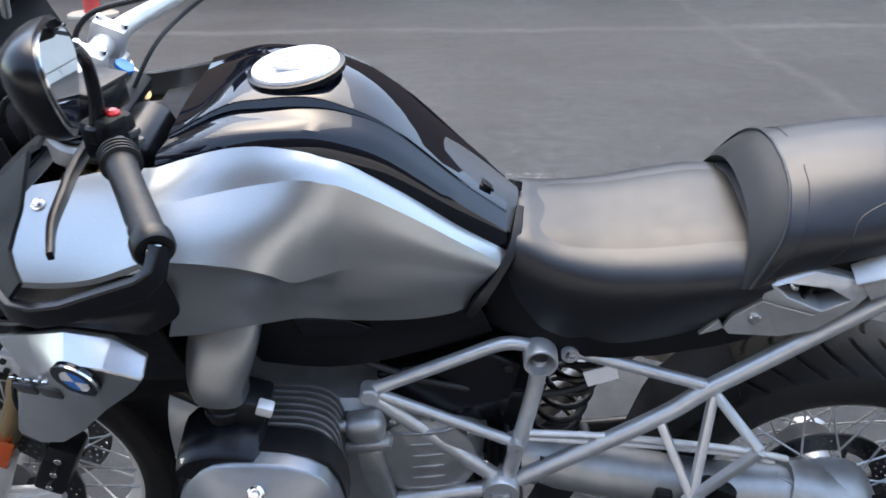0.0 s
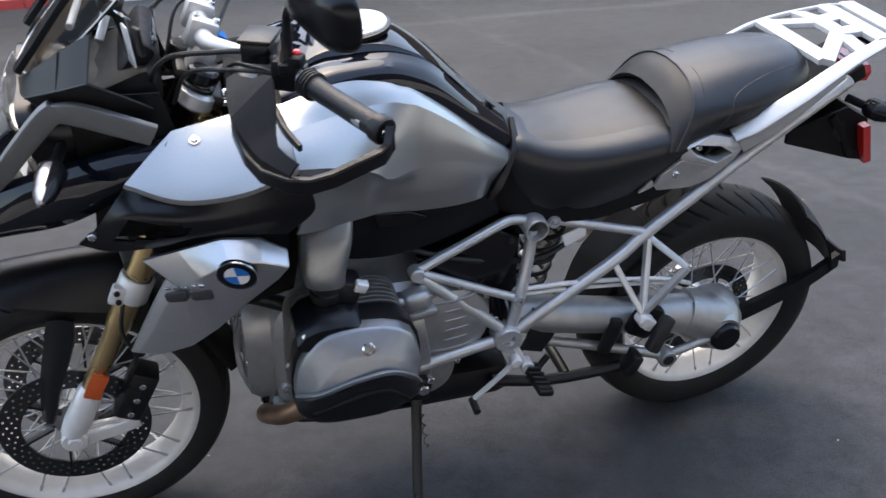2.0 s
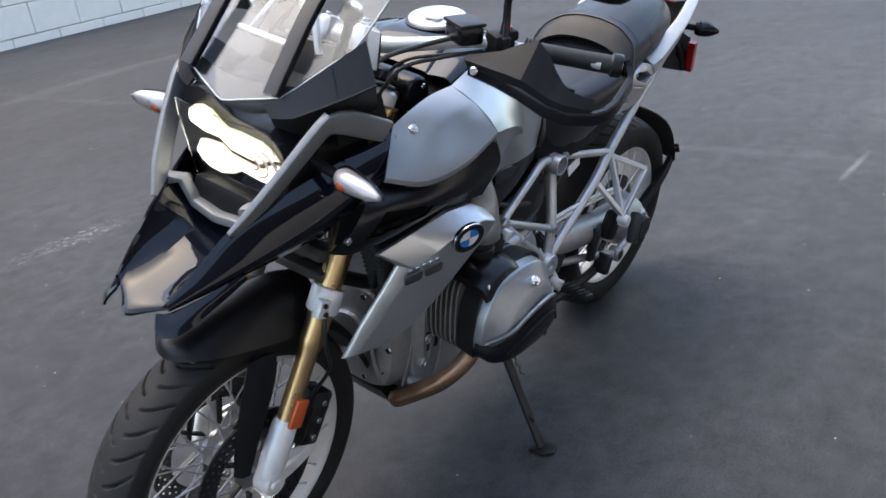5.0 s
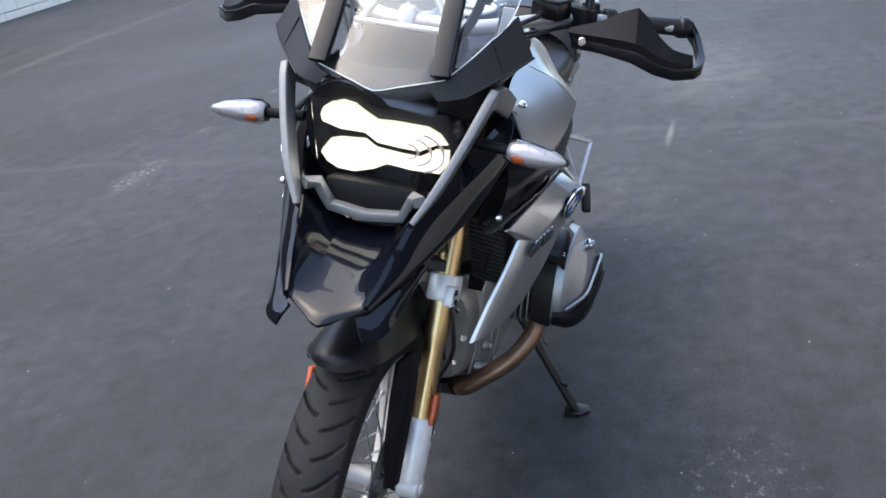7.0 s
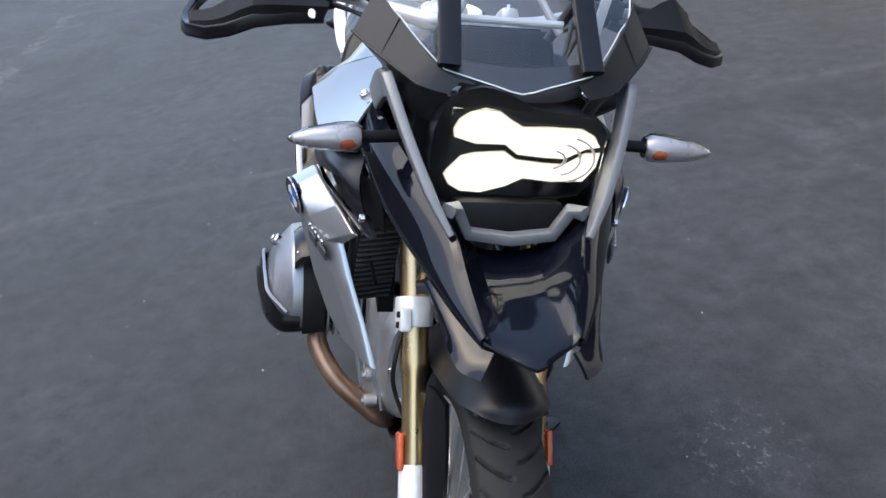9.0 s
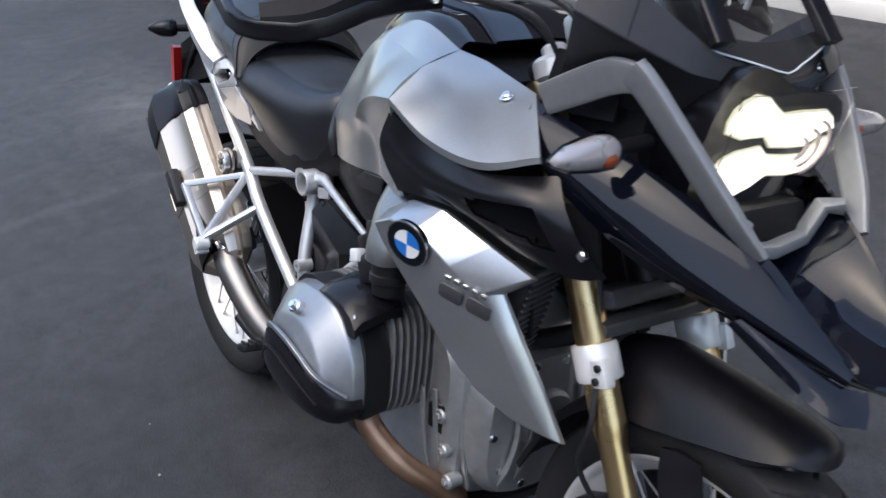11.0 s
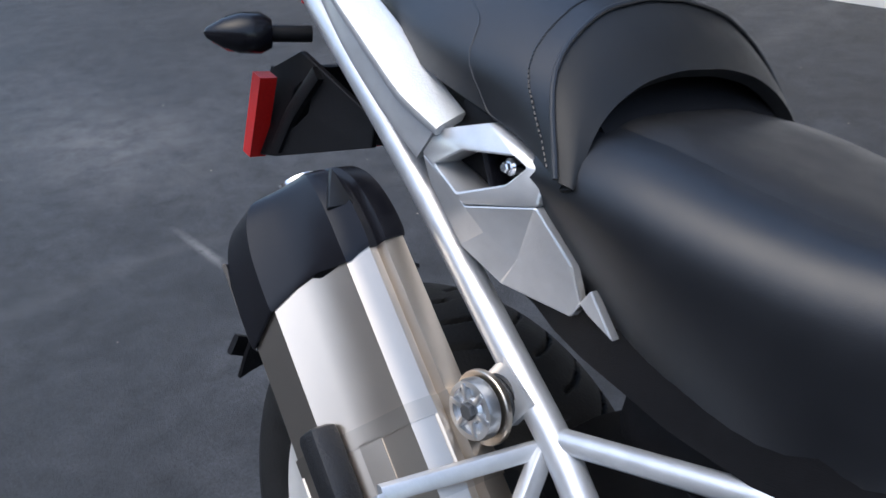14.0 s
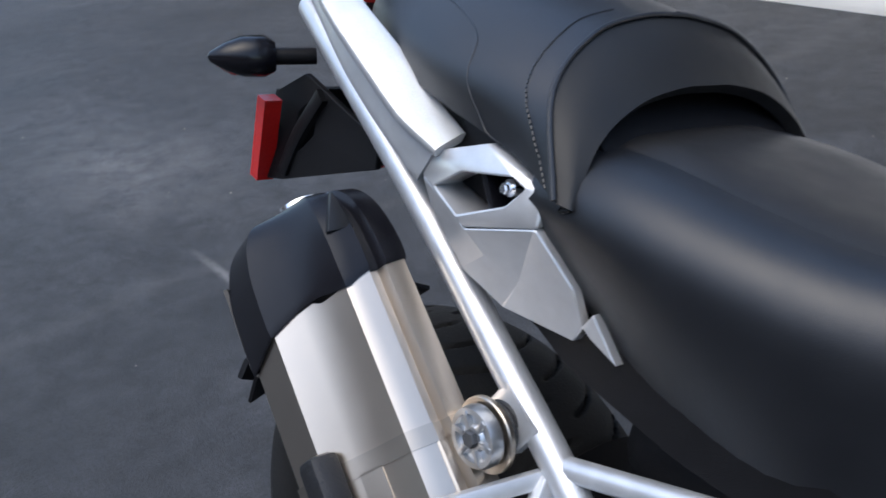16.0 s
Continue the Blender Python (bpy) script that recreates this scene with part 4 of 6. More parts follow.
    P("shoulder_panel", patch([
        side(s, [(0.290, 0.180, 1.040), (0.36, 0.164, 1.046), (0.42, 0.160, 1.056), (0.475, 0.168, 1.063)]),
        side(s, [(0.254, 0.205, 1.017), (0.335, 0.213, 1.021), (0.41, 0.220, 1.029), (0.475, 0.231, 1.041)]),
        side(s, [(0.206, 0.238, 0.983), (0.290, 0.264, 0.956), (0.391, 0.2755, 0.962), (0.481, 0.2805, 0.996)]),
        side(s, [(0.203, 0.238, 0.976), (0.289, 0.263, 0.946), (0.390, 0.2750, 0.953), (0.482, 0.2805, 0.988)])], 0.004, 1, 6, (0, s, 1)), GREY, "grey metallic shoulder panel with a screw", 40)
    P("bolt", join(disc((0.324, 0.200 * s, 1.0310), 0.0070, 0.008, (0, 0.45 * s, 1), 0.002, 18), disc((0.324, 0.200 * s, 1.0288), 0.0095, 0.004, (0, 0.45 * s, 1), 0.001, 18)), CHROME)
    # sculpted cover under the shoulder: a pod with a scoop in front
    pod = P("lower_side_cover", cut(patch([
        side(s, [(0.200, 0.206, 0.958), (0.245, 0.236, 0.948), (0.30, 0.256, 0.942), (0.40, 0.266, 0.952), (0.49, 0.272, 0.976)]),
        side(s, [(0.172, 0.216, 0.925), (0.215, 0.248, 0.925), (0.29, 0.270, 0.916), (0.40, 0.276, 0.918), (0.505, 0.276, 0.932)]),
        side(s, [(0.142, 0.212, 0.888), (0.19, 0.236, 0.885), (0.27, 0.262, 0.885), (0.38, 0.276, 0.896), (0.500, 0.270, 0.900)]),
        side(s, [(0.110, 0.194, 0.852), (0.16, 0.204, 0.836), (0.24, 0.232, 0.850), (0.33, 0.264, 0.880), (0.455, 0.272, 0.868)])], 0.005, 6, 6, (0, s, 0)), lambda q: 0.172 < q.x < 0.292 and 0.868 + (q.x - 0.172) * 0.18 < q.z < 0.921 - (q.x - 0.2) * 0.12 and q.z < 0.876 + (q.x - 0.172) * 1.4), SATIN, "black sculpted cover with a scoop and a screw")
    part("scoop_floor", patch([side(s, [(0.150, 0.185, 0.925), (0.23, 0.222, 0.925), (0.31, 0.255, 0.92)]), side(s, [(0.140, 0.175, 0.850), (0.22, 0.205, 0.860), (0.31, 0.245, 0.875)])], 0.004, 3, 3, (0, s, 0)), PLASTIC, pod)
    P("bolt", disc((0.136, 0.212 * s, 0.876), 0.007, 0.010, "y", 0.002, 14), CHROME)
    # grey duct down to the throttle body
    P("air_duct", loft([[(cx + rx * math.copysign(abs(math.cos(a)) ** 0.75, math.cos(a)), s * (cy + ry * math.copysign(abs(math.sin(a)) ** 0.75, math.sin(a))), cz - 0.10 * (rx * math.cos(a))) for a in [i * math.pi / 10 for i in range(20)]] for cx, cy, cz, rx, ry in ((0.545, 0.160, 0.880, 0.036, 0.020), (0.540, 0.180, 0.848, 0.046, 0.028), (0.530, 0.206, 0.808, 0.050, 0.034), (0.521, 0.224, 0.768, 0.045, 0.036), (0.518, 0.231, 0.745, 0.041, 0.037), (0.520, 0.232, 0.728, 0.039, 0.036))], 4, 1), SHADED_GREY, "grey air duct over the cylinder", 50)
    thr = P("throttle_body", join(lathe([(0.0, -0.05), (0.026, -0.05), (0.028, -0.03), (0.031, -0.028), (0.031, -0.016), (0.028, -0.014), (0.028, 0.02), (0.032, 0.022), (0.032, 0.034), (0.027, 0.036), (0, 0.036)], (0.522, 0.232 * s, 0.722), (0.05, 0, 1), 28), block((0.56, 0.225 * s, 0.70), (0.05, 0.06, 0.05), (0, 20, 0), 0.01), sweep(side(s, [(0.525, 0.23, 0.69), (0.54, 0.215, 0.65), (0.56, 0.20, 0.61)]), 0.026, 14, 3)), BLACKM, "black throttle body and rubber boot")
    part("hose_clip", lathe([(0.0285, -0.005), (0.0305, -0.005), (0.0305, 0.005), (0.0285, 0.005)], (0.522, 0.232 * s, 0.735), (0.05, 0, 1), 28, closed=True), CHROME, thr)
    part("connector", block((0.585, 0.252 * s, 0.715), (0.024, 0.018, 0.022), (10, 20, 0), 0.003), LEG, thr)
    # silver wing with roundel
    W = side(s, [(0.207, 0.218, 0.818), (0.27, 0.243, 0.845), (0.343, 0.272, 0.876), (0.408, 0.278, 0.870), (0.452, 0.286, 0.844),
                 (0.262, 0.262, 0.781), (0.300, 0.288, 0.812), (0.350, 0.311, 0.851), (0.404, 0.317, 0.848), (0.450, 0.313, 0.827),
                 (0.243, 0.238, 0.787), (0.215, 0.222, 0.730), (0.184, 0.199, 0.660), (0.152, 0.178, 0.586), (0.232, 0.246, 0.730), (0.200, 0.222, 0.660), (0.166, 0.194, 0.594),
                 (0.300, 0.276, 0.745), (0.432, 0.308, 0.802), (0.378, 0.294, 0.752), (0.318, 0.272, 0.684), (0.268, 0.250, 0.636), (0.215, 0.224, 0.606)])
    wing = P("radiator_wing", shell(W, [[0, 1, 6, 5], [1, 2, 7, 6], [2, 3, 8, 7], [3, 4, 9, 8], [0, 5, 10], [10, 5, 14, 11], [11, 14, 15, 12], [12, 15, 16, 13],
                                        [5, 6, 17, 14], [6, 7, 19, 17], [7, 8, 18, 19], [8, 9, 18], [14, 17, 20, 15], [17, 19, 20], [15, 20, 21], [15, 21, 22, 16], [16, 22, 13]], (0, -0.010 * s, -0.003), 0.0018), SILVER, "silver radiator wing with a bevelled edge and round badge", 24)
    A, B, C = [Vector(W[i]) for i in (14, 19, 7)]
    n = (B - A).cross(C - A).normalized()
    n = n if n.y * s > 0 else -n
    u = (B - A).normalized()
    u = u * -s
    v = n.cross(u)
    v = v if v.z > 0 else -v
    on_face = lambda q: q - n * (q - A).dot(n)
    c = on_face(Vector((0.360, 0.3165 * s, 0.825))) + n * 0.004
    badge = part("badge", lathe([(0, -0.006), (0.034, -0.006), (0.0345, 0.001), (0.033, 0.003), (0.022, 0.003), (0.0215, 0.002), (0, 0.002)], c, tuple(n), 40), GLOSS, wing, "round badge with blue and white quarters")
    part("badge_ring", lathe([(0.0335, 0.0005), (0.0355, 0.0005), (0.0355, 0.0035), (0.0335, 0.0035)], c, tuple(n), 40, closed=True), CHROME, wing)
    for q in range(4):
        pts = [c + n * 0.0022] + [c + n * 0.0022 + (u * math.cos(a) + v * math.sin(a)) * 0.0215 for a in [q * math.pi / 2 + i * math.pi / 16 for i in range(9)]]
        part("badge_quarter", plate(pts, n * 0.0012, 0), (BLUE, WHITE)[q % 2], wing)
    # plain dark bars in place of the lettering
    c = on_face(Vector((0.278, 0.27 * s, 0.768))) + n * 0.0015
    for du in (-0.023, 0.023):
        o = c + u * du
        part("marking_bar", plate([o - u * 0.020 - v * 0.008, o - u * 0.015 - v * 0.012, o + u * 0.015 - v * 0.012, o + u * 0.019 - v * 0.008, o + u * 0.020 + v * 0.008, o + u * 0.016 + v * 0.012, o - u * 0.014 + v * 0.012, o - u * 0.019 + v * 0.008], n * 0.004, 0.0008), DARK, wing)
    for i in range(5):
        o = c + u * (-0.030 + i * 0.015) + v * 0.024
        part("marking_bar", plate([o - u * 0.0045 - v * 0.003, o + u * 0.0045 - v * 0.003, o + u * 0.0045 + v * 0.003, o - u * 0.0045 + v * 0.003], n * 0.0035, 0.0005), CHROME, wing)
    # radiator behind the wing
    rm = pose(0.268, 0.176 * s, 0.745, 0, -14, 16 * s)
    rad = P("radiator", block((0.268, 0.176 * s, 0.745), (0.036, 0.085, 0.16), (0, -14, 16 * s), 0.006), BLACKM, "black radiator core behind the wing")
    for i in range(14):
        q = rm @ Vector((-0.019, 0, (i - 6.5) * 0.0112))
        part("radiator_fin", block(tuple(q), (0.006, 0.076, 0.0035), (0, -14, 16 * s), 0), DARK, rad)
    P("inner_cover", patch([side(s, [(0.22, 0.215, 0.87), (0.32, 0.24, 0.88), (0.46, 0.25, 0.86)]), side(s, [(0.25, 0.17, 0.70), (0.33, 0.18, 0.70), (0.46, 0.18, 0.70)])], 0.006, 2, 2, (0, s, 0)), PLASTIC)
    # black panel under the tank
    P("under_panel", patch([
        side(s, [(0.53, 0.192, 0.868), (0.66, 0.172, 0.845), (0.78, 0.154, 0.836), (0.88, 0.112, 0.822)]),
        side(s, [(0.54, 0.186, 0.80), (0.66, 0.172, 0.785), (0.78, 0.155, 0.775), (0.90, 0.110, 0.765)]),
        side(s, [(0.56, 0.150, 0.71), (0.66, 0.150, 0.70), (0.76, 0.140, 0.71), (0.91, 0.105, 0.735)])], 0.004, 3, 3, (0, s, 0)), PLASTIC, "black plastic panel under the tank")
    box = side(s, [(0.955, 0.120, 0.676), (0.899, 0.120, 0.704), (0.728, 0.126, 0.660), (0.835, 0.144, 0.597), (0.940, 0.128, 0.612), (0.750, 0.118, 0.585), (0.850, 0.112, 0.535), (0.930, 0.104, 0.545)])
    P("battery_box", shell(box, [[0, 1, 2, 3], [0, 3, 4], [3, 2, 5], [3, 5, 6], [3, 6, 7, 4]], (0, -0.05 * s, 0), 0.003), SATIN, "satin black faceted box behind the frame tube", 15)
    P("bolt", disc((0.935, 0.122 * s, 0.672), 0.007, 0.008, "y", 0.002, 12), BLACKM)
    P("heel_recess", shell(side(s, [(0.625, 0.186, 0.826), (0.70, 0.178, 0.816), (0.735, 0.172, 0.796), (0.715, 0.172, 0.780), (0.635, 0.182, 0.790)]), [[0, 1, 2, 3, 4]], (0, -0.012 * s, 0), 0.002), SATIN)

# filler cap: silver ring, flap and lock
cap = P("filler_cap", lathe([(0, 0.000), (0.060, 0.000), (0.063, 0.004), (0.061, 0.009), (0.056, 0.010), (0.053, 0.007), (0.0, 0.0075)], (0.637, 0, 1.122), (-0.10, 0, 1), 56), LEG, "silver round filler cap with screws and flap")
for i in range(8):
    a = i * math.pi / 4 + 0.2
    part("screw", disc((0.637 + 0.0465 * math.cos(a), 0.0465 * math.sin(a), 1.1305 + 0.0046 * math.cos(a)), 0.0032, 0.003, (-0.1, 0, 1), 0.001, 12), CHROME, cap)
part("cap_flap", block((0.640, 0, 1.1305), (0.066, 0.042, 0.006), (0, 5.7, 0), 0.003), LEG, cap)
part("lock", disc((0.625, 0, 1.1335), 0.010, 0.006, (-0.1, 0, 1), 0.002, 20), CHROME, cap)
part("cap_seal", lathe([(0.061, -0.004), (0.069, -0.004), (0.069, 0.0035), (0.061, 0.0055)], (0.637, 0, 1.122), (-0.10, 0, 1), 56, closed=True), SATIN, cap)
# trim between tank and seat
P("tank_rear_trim", patch([
    [(0.845, -0.055, 0.990), (0.840, 0, 1.007), (0.845, 0.055, 0.990)],
    [(0.890, -0.074, 0.945), (0.893, 0, 0.962), (0.890, 0.074, 0.945)],
    [(0.935, -0.070, 0.893), (0.949, 0, 0.921), (0.935, 0.070, 0.893)]], 0.014, 4, 4), DARK, "dark grey trim at the tank's rear edge")
P("marking_bar", block((0.903, -0.03, 0.951), (0.020, 0.018, 0.003), (0, 44, 10), 0.001), SATIN)

for s in (-1, 1):
    P("seat_gap_trim", sweep(side(s, [(0.950, 0.030, 0.911), (0.940, 0.080, 0.880), (0.918, 0.110, 0.848), (0.893, 0.127, 0.817), (0.876, 0.132, 0.790)]), 0, 10, 4, flat=(0.015, 0.020), up=(0, s, 0.3), radii=[0.8, 1.1, 0.9, 1.2, 0.7]), BLACKM, "dark rubber edge between tank and seat")

# -- seats --
def seat_section(x, w, top, bot, dip=0.0, lean=0.0):
    pts = [(x - lean, w * (0.93 - 0.9 * max(0, x - 0.98)), bot), (x, w * (0.99 - 0.28 * max(0, x - 0.98)), (top + bot) / 2 - 0.01), (x, w * 0.975, top - 0.040), (x, w * 0.80, top - 0.010), (x, w * 0.36, top - 0.002), (x, 0, top)]
    return [(a, -b, c) for a, b, c in pts[:-1]] + [pts[-1]] + list(reversed(pts[:-1]))


SEC = ((0.915, 0.088, 0.872, 0.800), (0.945, 0.108, 0.900, 0.770), (1.00, 0.132, 0.888, 0.745), (1.07, 0.150, 0.884, 0.728), (1.15, 0.162, 0.892, 0.735), (1.22, 0.166, 0.902, 0.752), (1.30, 0.160, 0.905, 0.78))
rider = P("rider_seat", patch([seat_section(*q) for q in SEC], 0.02, 4, 4), VINYL, "black vinyl rider seat with a scooped grey top")
part("seat_top", patch([[(x, w * 0.72 * t, top + (0.0012 if i else -0.004) - 0.0095 * t ** 4) for t in (-1, -0.6, 0, 0.6, 1)] for i, (x, w, top, _) in enumerate(SEC[1:])], 0.006, 4, 4), VINYL2, rider, "dull grey-brown top panel")
P("seat_base", loft([[(x, -w, z0), (x, -w, z1), (x, w, z1), (x, w, z0)] for x, w, z0, z1 in ((0.90, 0.09, 0.74, 0.85), (1.05, 0.13, 0.70, 0.86), (1.25, 0.12, 0.72, 0.885), (1.31, 0.115, 0.74, 0.935), (1.45, 0.105, 0.78, 0.95), (1.60, 0.07, 0.86, 0.945))], 2, 1), PLASTIC)
hump = [[(1.250, 0.162, 0.862), (1.262, 0.130, 0.905), (1.268, 0.085, 0.930), (1.270, 0.035, 0.940), (1.270, 0, 0.941)],
        [(1.251, 0.165, 0.864), (1.280, 0.136, 0.922), (1.292, 0.088, 0.955), (1.296, 0.036, 0.968), (1.296, 0, 0.970)],
        [(1.262, 0.168, 0.866), (1.300, 0.143, 0.934), (1.315, 0.092, 0.972), (1.320, 0.037, 0.985), (1.320, 0, 0.987)]]
deck = [[(1.325, 0.152, 0.884), (1.360, 0.148, 0.936), (1.375, 0.096, 0.982), (1.380, 0.040, 0.996), (1.380, 0, 0.998)],
        [(1.430, 0.146, 0.906), (1.445, 0.144, 0.945), (1.450, 0.096, 0.992), (1.455, 0.040, 1.008), (1.455, 0, 1.010)],
        [(1.530, 0.128, 0.925), (1.535, 0.126, 0.958), (1.540, 0.088, 0.998), (1.545, 0.040, 1.012), (1.545, 0, 1.014)],
        [(1.595, 0.098, 0.925), (1.602, 0.094, 0.962), (1.606, 0.066, 0.992), (1.608, 0.030, 1.002), (1.608, 0, 1.003)],
        [(1.600, 0.085, 0.915), (1.610, 0.080, 0.935), (1.615, 0.055, 0.950), (1.618, 0.025, 0.955), (1.618, 0, 0.956)]]
whole = lambda g: [[(a, -b, c) for a, b, c in r[:-1]] + list(reversed(r)) for r in g]
P("passenger_seat", patch(whole(hump[2:] + deck), 0.02, 4, 4, (0, 0, 1)), VINYL, "black vinyl passenger seat with raised front hump")
P("seat_hump", patch(whole(hump), 0.012, 3, 4, (-1, 0, 0.3)), VINYL3, "grey vinyl front face of the passenger seat")
h = hump
P("seat_piping", sweep([(a, -b * 1.012, c + 0.002) for a, b, c in h[2][:-1]] + [(a, b * 1.012, c + 0.002) for a, b, c in reversed(h[2])], 0.0022, 8, 5), VINYL)
def on_skin(tree, pts, lift):
    """The points moved onto a skin, a little proud of it."""
    res = []
    for q in pts:
        at, nor, _, _ = tree.find_nearest(q)
        nor = nor if nor.dot(q - Vector((1.42, 0, 0.85))) > 0 else -nor
        res.append(at + nor * lift)
    return res


skin = BVHTree.FromBMesh(patch(whole(hump[2:] + deck), 0.0, 4, 4, (0, 0, 1)))
for s in (-1, 1):
    line = [(1.278, 0.166, 0.872), (1.325, 0.1475, 0.934), (1.340, 0.094, 0.977), (1.345, 0.04, 0.989)]
    pts = on_skin(skin, spline(side(s, line), 18), 0.0008)
    P("stitching", join(*[sweep([pts[i], pts[i].lerp(pts[i + 1], 0.6)], 0.0010, 6, 1) for i in range(len(pts) - 1)]), VINYL)
    line = [(1.345, 0.163, 0.872), (1.385, 0.150, 0.925), (1.405, 0.130, 0.962), (1.47, 0.110, 0.985), (1.56, 0.088, 0.994)]
    pts = on_skin(skin, spline(side(s, line), 8), 0.0004)
    P("seat_seam", sweep(pts, 0.0009, 6, 1), VINYL)

# silver bracket below the passenger seat, with the grab rail's socket
for s in (-1, 1):
    V = side(s, [(1.358, 0.165, 0.817), (1.287, 0.158, 0.837), (1.257, 0.142, 0.799), (1.246, 0.138, 0.770), (1.258, 0.132, 0.754), (1.329, 0.140, 0.756), (1.371, 0.150, 0.776), (1.343, 0.151, 0.797), (1.311, 0.142, 0.783),
                 (1.433, 0.150, 0.840), (1.419, 0.150, 0.817), (1.369, 0.165, 0.825), (1.237, 0.140, 0.786), (1.214, 0.133, 0.752), (1.240, 0.134, 0.764)])
    P("side_bracket", shell(V, [[0, 1, 8, 7], [1, 2, 3, 4, 5, 8], [8, 5, 6, 7], [0, 7, 6, 10, 9, 11], [3, 12, 13, 14]], (0, -0.010 * s, 0), 0.0012), YOKE, "silver faceted bracket panel below the passenger seat", 12)
    out = side(s, [(1.434, 0.150, 0.840), (1.424, 0.148, 0.863), (1.352, 0.155, 0.886), (1.287, 0.153, 0.866), (1.286, 0.158, 0.838), (1.359, 0.165, 0.818)])
    inn = side(s, [(1.408, 0.158, 0.838), (1.376, 0.157, 0.858), (1.313, 0.160, 0.870), (1.301, 0.160, 0.864), (1.319, 0.161, 0.846), (1.369, 0.165, 0.825)])
    fr = P("socket_frame", holed([Vector(q) for q in out], [Vector(q) for q in inn], (0, -0.040 * s, 0), 0.0015), YOKE, "silver frame round a dark recess")
    part("recess", block((1.355, 0.122 * s, 0.852), (0.13, 0.014, 0.052), (0, -14, 0), 0.003), PLASTIC, fr)
    part("recess_web", block((1.352, 0.136 * s, 0.848), (0.006, 0.026, 0.04), (0, 28, 0), 0.001), SATIN, fr)
    part("recess_bolt", join(disc((1.330, 0.138 * s, 0.856), 0.007, 0.022, "y", 0.002, 16), disc((1.330, 0.150 * s, 0.856), 0.0045, 0.008, "y", 0.001, 6)), CHROME, fr)
    if s < 0:
        P("bolt", disc((1.285, 0.146 * s, 0.797), 0.009, 0.012, "y", 0.002, 18), CHROME)
    # grab rail sweeping up to the rack: a flat cast plate with a web under its edge
    rail = P("grab_rail", sweep(side(s, [(1.409, 0.143, 0.871), (1.450, 0.149, 0.893), (1.503, 0.154, 0.929), (1.550, 0.156, 0.958), (1.610, 0.148, 0.990), (1.680, 0.130, 1.015), (1.760, 0.108, 1.034), (1.810, 0.092, 1.040)]), 0, 16, 5, flat=(0.036, 0.013), up=(-0.35, 0.45 * s, 0.85), radii=[0.9, 1.12, 1.1, 1.0, 0.9, 0.8, 0.75, 0.7]), RACK, "pale cast grab rail")
    part("rail_web", sweep(side(s, [(1.428, 0.148, 0.850), (1.480, 0.154, 0.884), (1.540, 0.156, 0.926), (1.600, 0.148, 0.966), (1.650, 0.135, 0.990)]), 0, 12, 4, flat=(0.008, 0.040), up=(-0.5, 0.0, 1)), FRAMES, rail)
# rack deck of cast bars
for a, b, w in (((1.625, -0.105, 1.003), (1.605, 0.105, 1.010), 0.026), ((1.62, -0.11, 1.002), (1.70, -0.03, 1.03), 0.02), ((1.62, 0.11, 1.002), (1.70, 0.03, 1.03), 0.02), ((1.70, -0.035, 1.030), (1.70, 0.035, 1.030), 0.024), ((1.70, -0.035, 1.030), (1.76, -0.04, 1.036), 0.022), ((1.70, 0.035, 1.030), (1.76, 0.04, 1.036), 0.022), ((1.76, -0.105, 1.034), (1.76, 0.105, 1.034), 0.024), ((1.81, -0.095, 1.040), (1.81, 0.095, 1.040), 0.024), ((1.70, -0.12, 1.018), (1.70, -0.03, 1.03), 0.02), ((1.70, 0.12, 1.018), (1.70, 0.03, 1.03), 0.02)):
    P("rack_bar", sweep([a, b], 0, 12, 1, flat=(w * 1.75, 0.016), up=(0, 0, 1)), RACK, "pale cast luggage rack bar")
P("rack_pad", block((1.80, 0, 1.022), (0.08, 0.12, 0.03), (0, -4, 0), 0.008), PLASTIC)

# -- tail --
P("tail_tray", patch([[(1.50, -0.09, 0.86), (1.50, 0, 0.85), (1.50, 0.09, 0.86)], [(1.62, -0.085, 0.905), (1.62, 0, 0.90), (1.62, 0.085, 0.905)], [(1.76, -0.07, 0.965), (1.76, 0, 0.96), (1.76, 0.07, 0.965)]], 0.03, 2, 2), PLASTIC, "black tail tray under the rack")
P("tail_light", loft([[(x, y, z) for y, z in ((-0.055, 0.925), (-0.05, 0.955), (0.05, 0.955), (0.055, 0.925), (0.04, 0.915), (-0.04, 0.915))] for x in (1.74, 1.785, 1.795)], 2, 2), RED, "red tail light")
holder = P("plate_holder", holed(side(1, [(1.60, 0.078, 0.825), (1.74, 0.085, 0.872), (1.79, 0.090, 0.845), (1.832, 0.090, 0.728), (1.78, 0.088, 0.738), (1.60, 0.080, 0.795)]), side(1, [(1.715, 0.083, 0.832), (1.735, 0.085, 0.838), (1.748, 0.087, 0.826), (1.757, 0.088, 0.785), (1.742, 0.088, 0.782), (1.718, 0.085, 0.805)]), (0, -0.008, 0), 0.001), PLASTIC, "black plastic licence plate holder")
part("holder_cheek", holed(side(-1, [(1.60, 0.078, 0.825), (1.74, 0.085, 0.872), (1.79, 0.090, 0.845), (1.832, 0.090, 0.728), (1.78, 0.088, 0.738), (1.60, 0.080, 0.795)]), side(-1, [(1.715, 0.083, 0.832), (1.735, 0.085, 0.838), (1.748, 0.087, 0.826), (1.757, 0.088, 0.785), (1.742, 0.088, 0.782), (1.718, 0.085, 0.805)]), (0, 0.008, 0), 0.001), PLASTIC, holder)
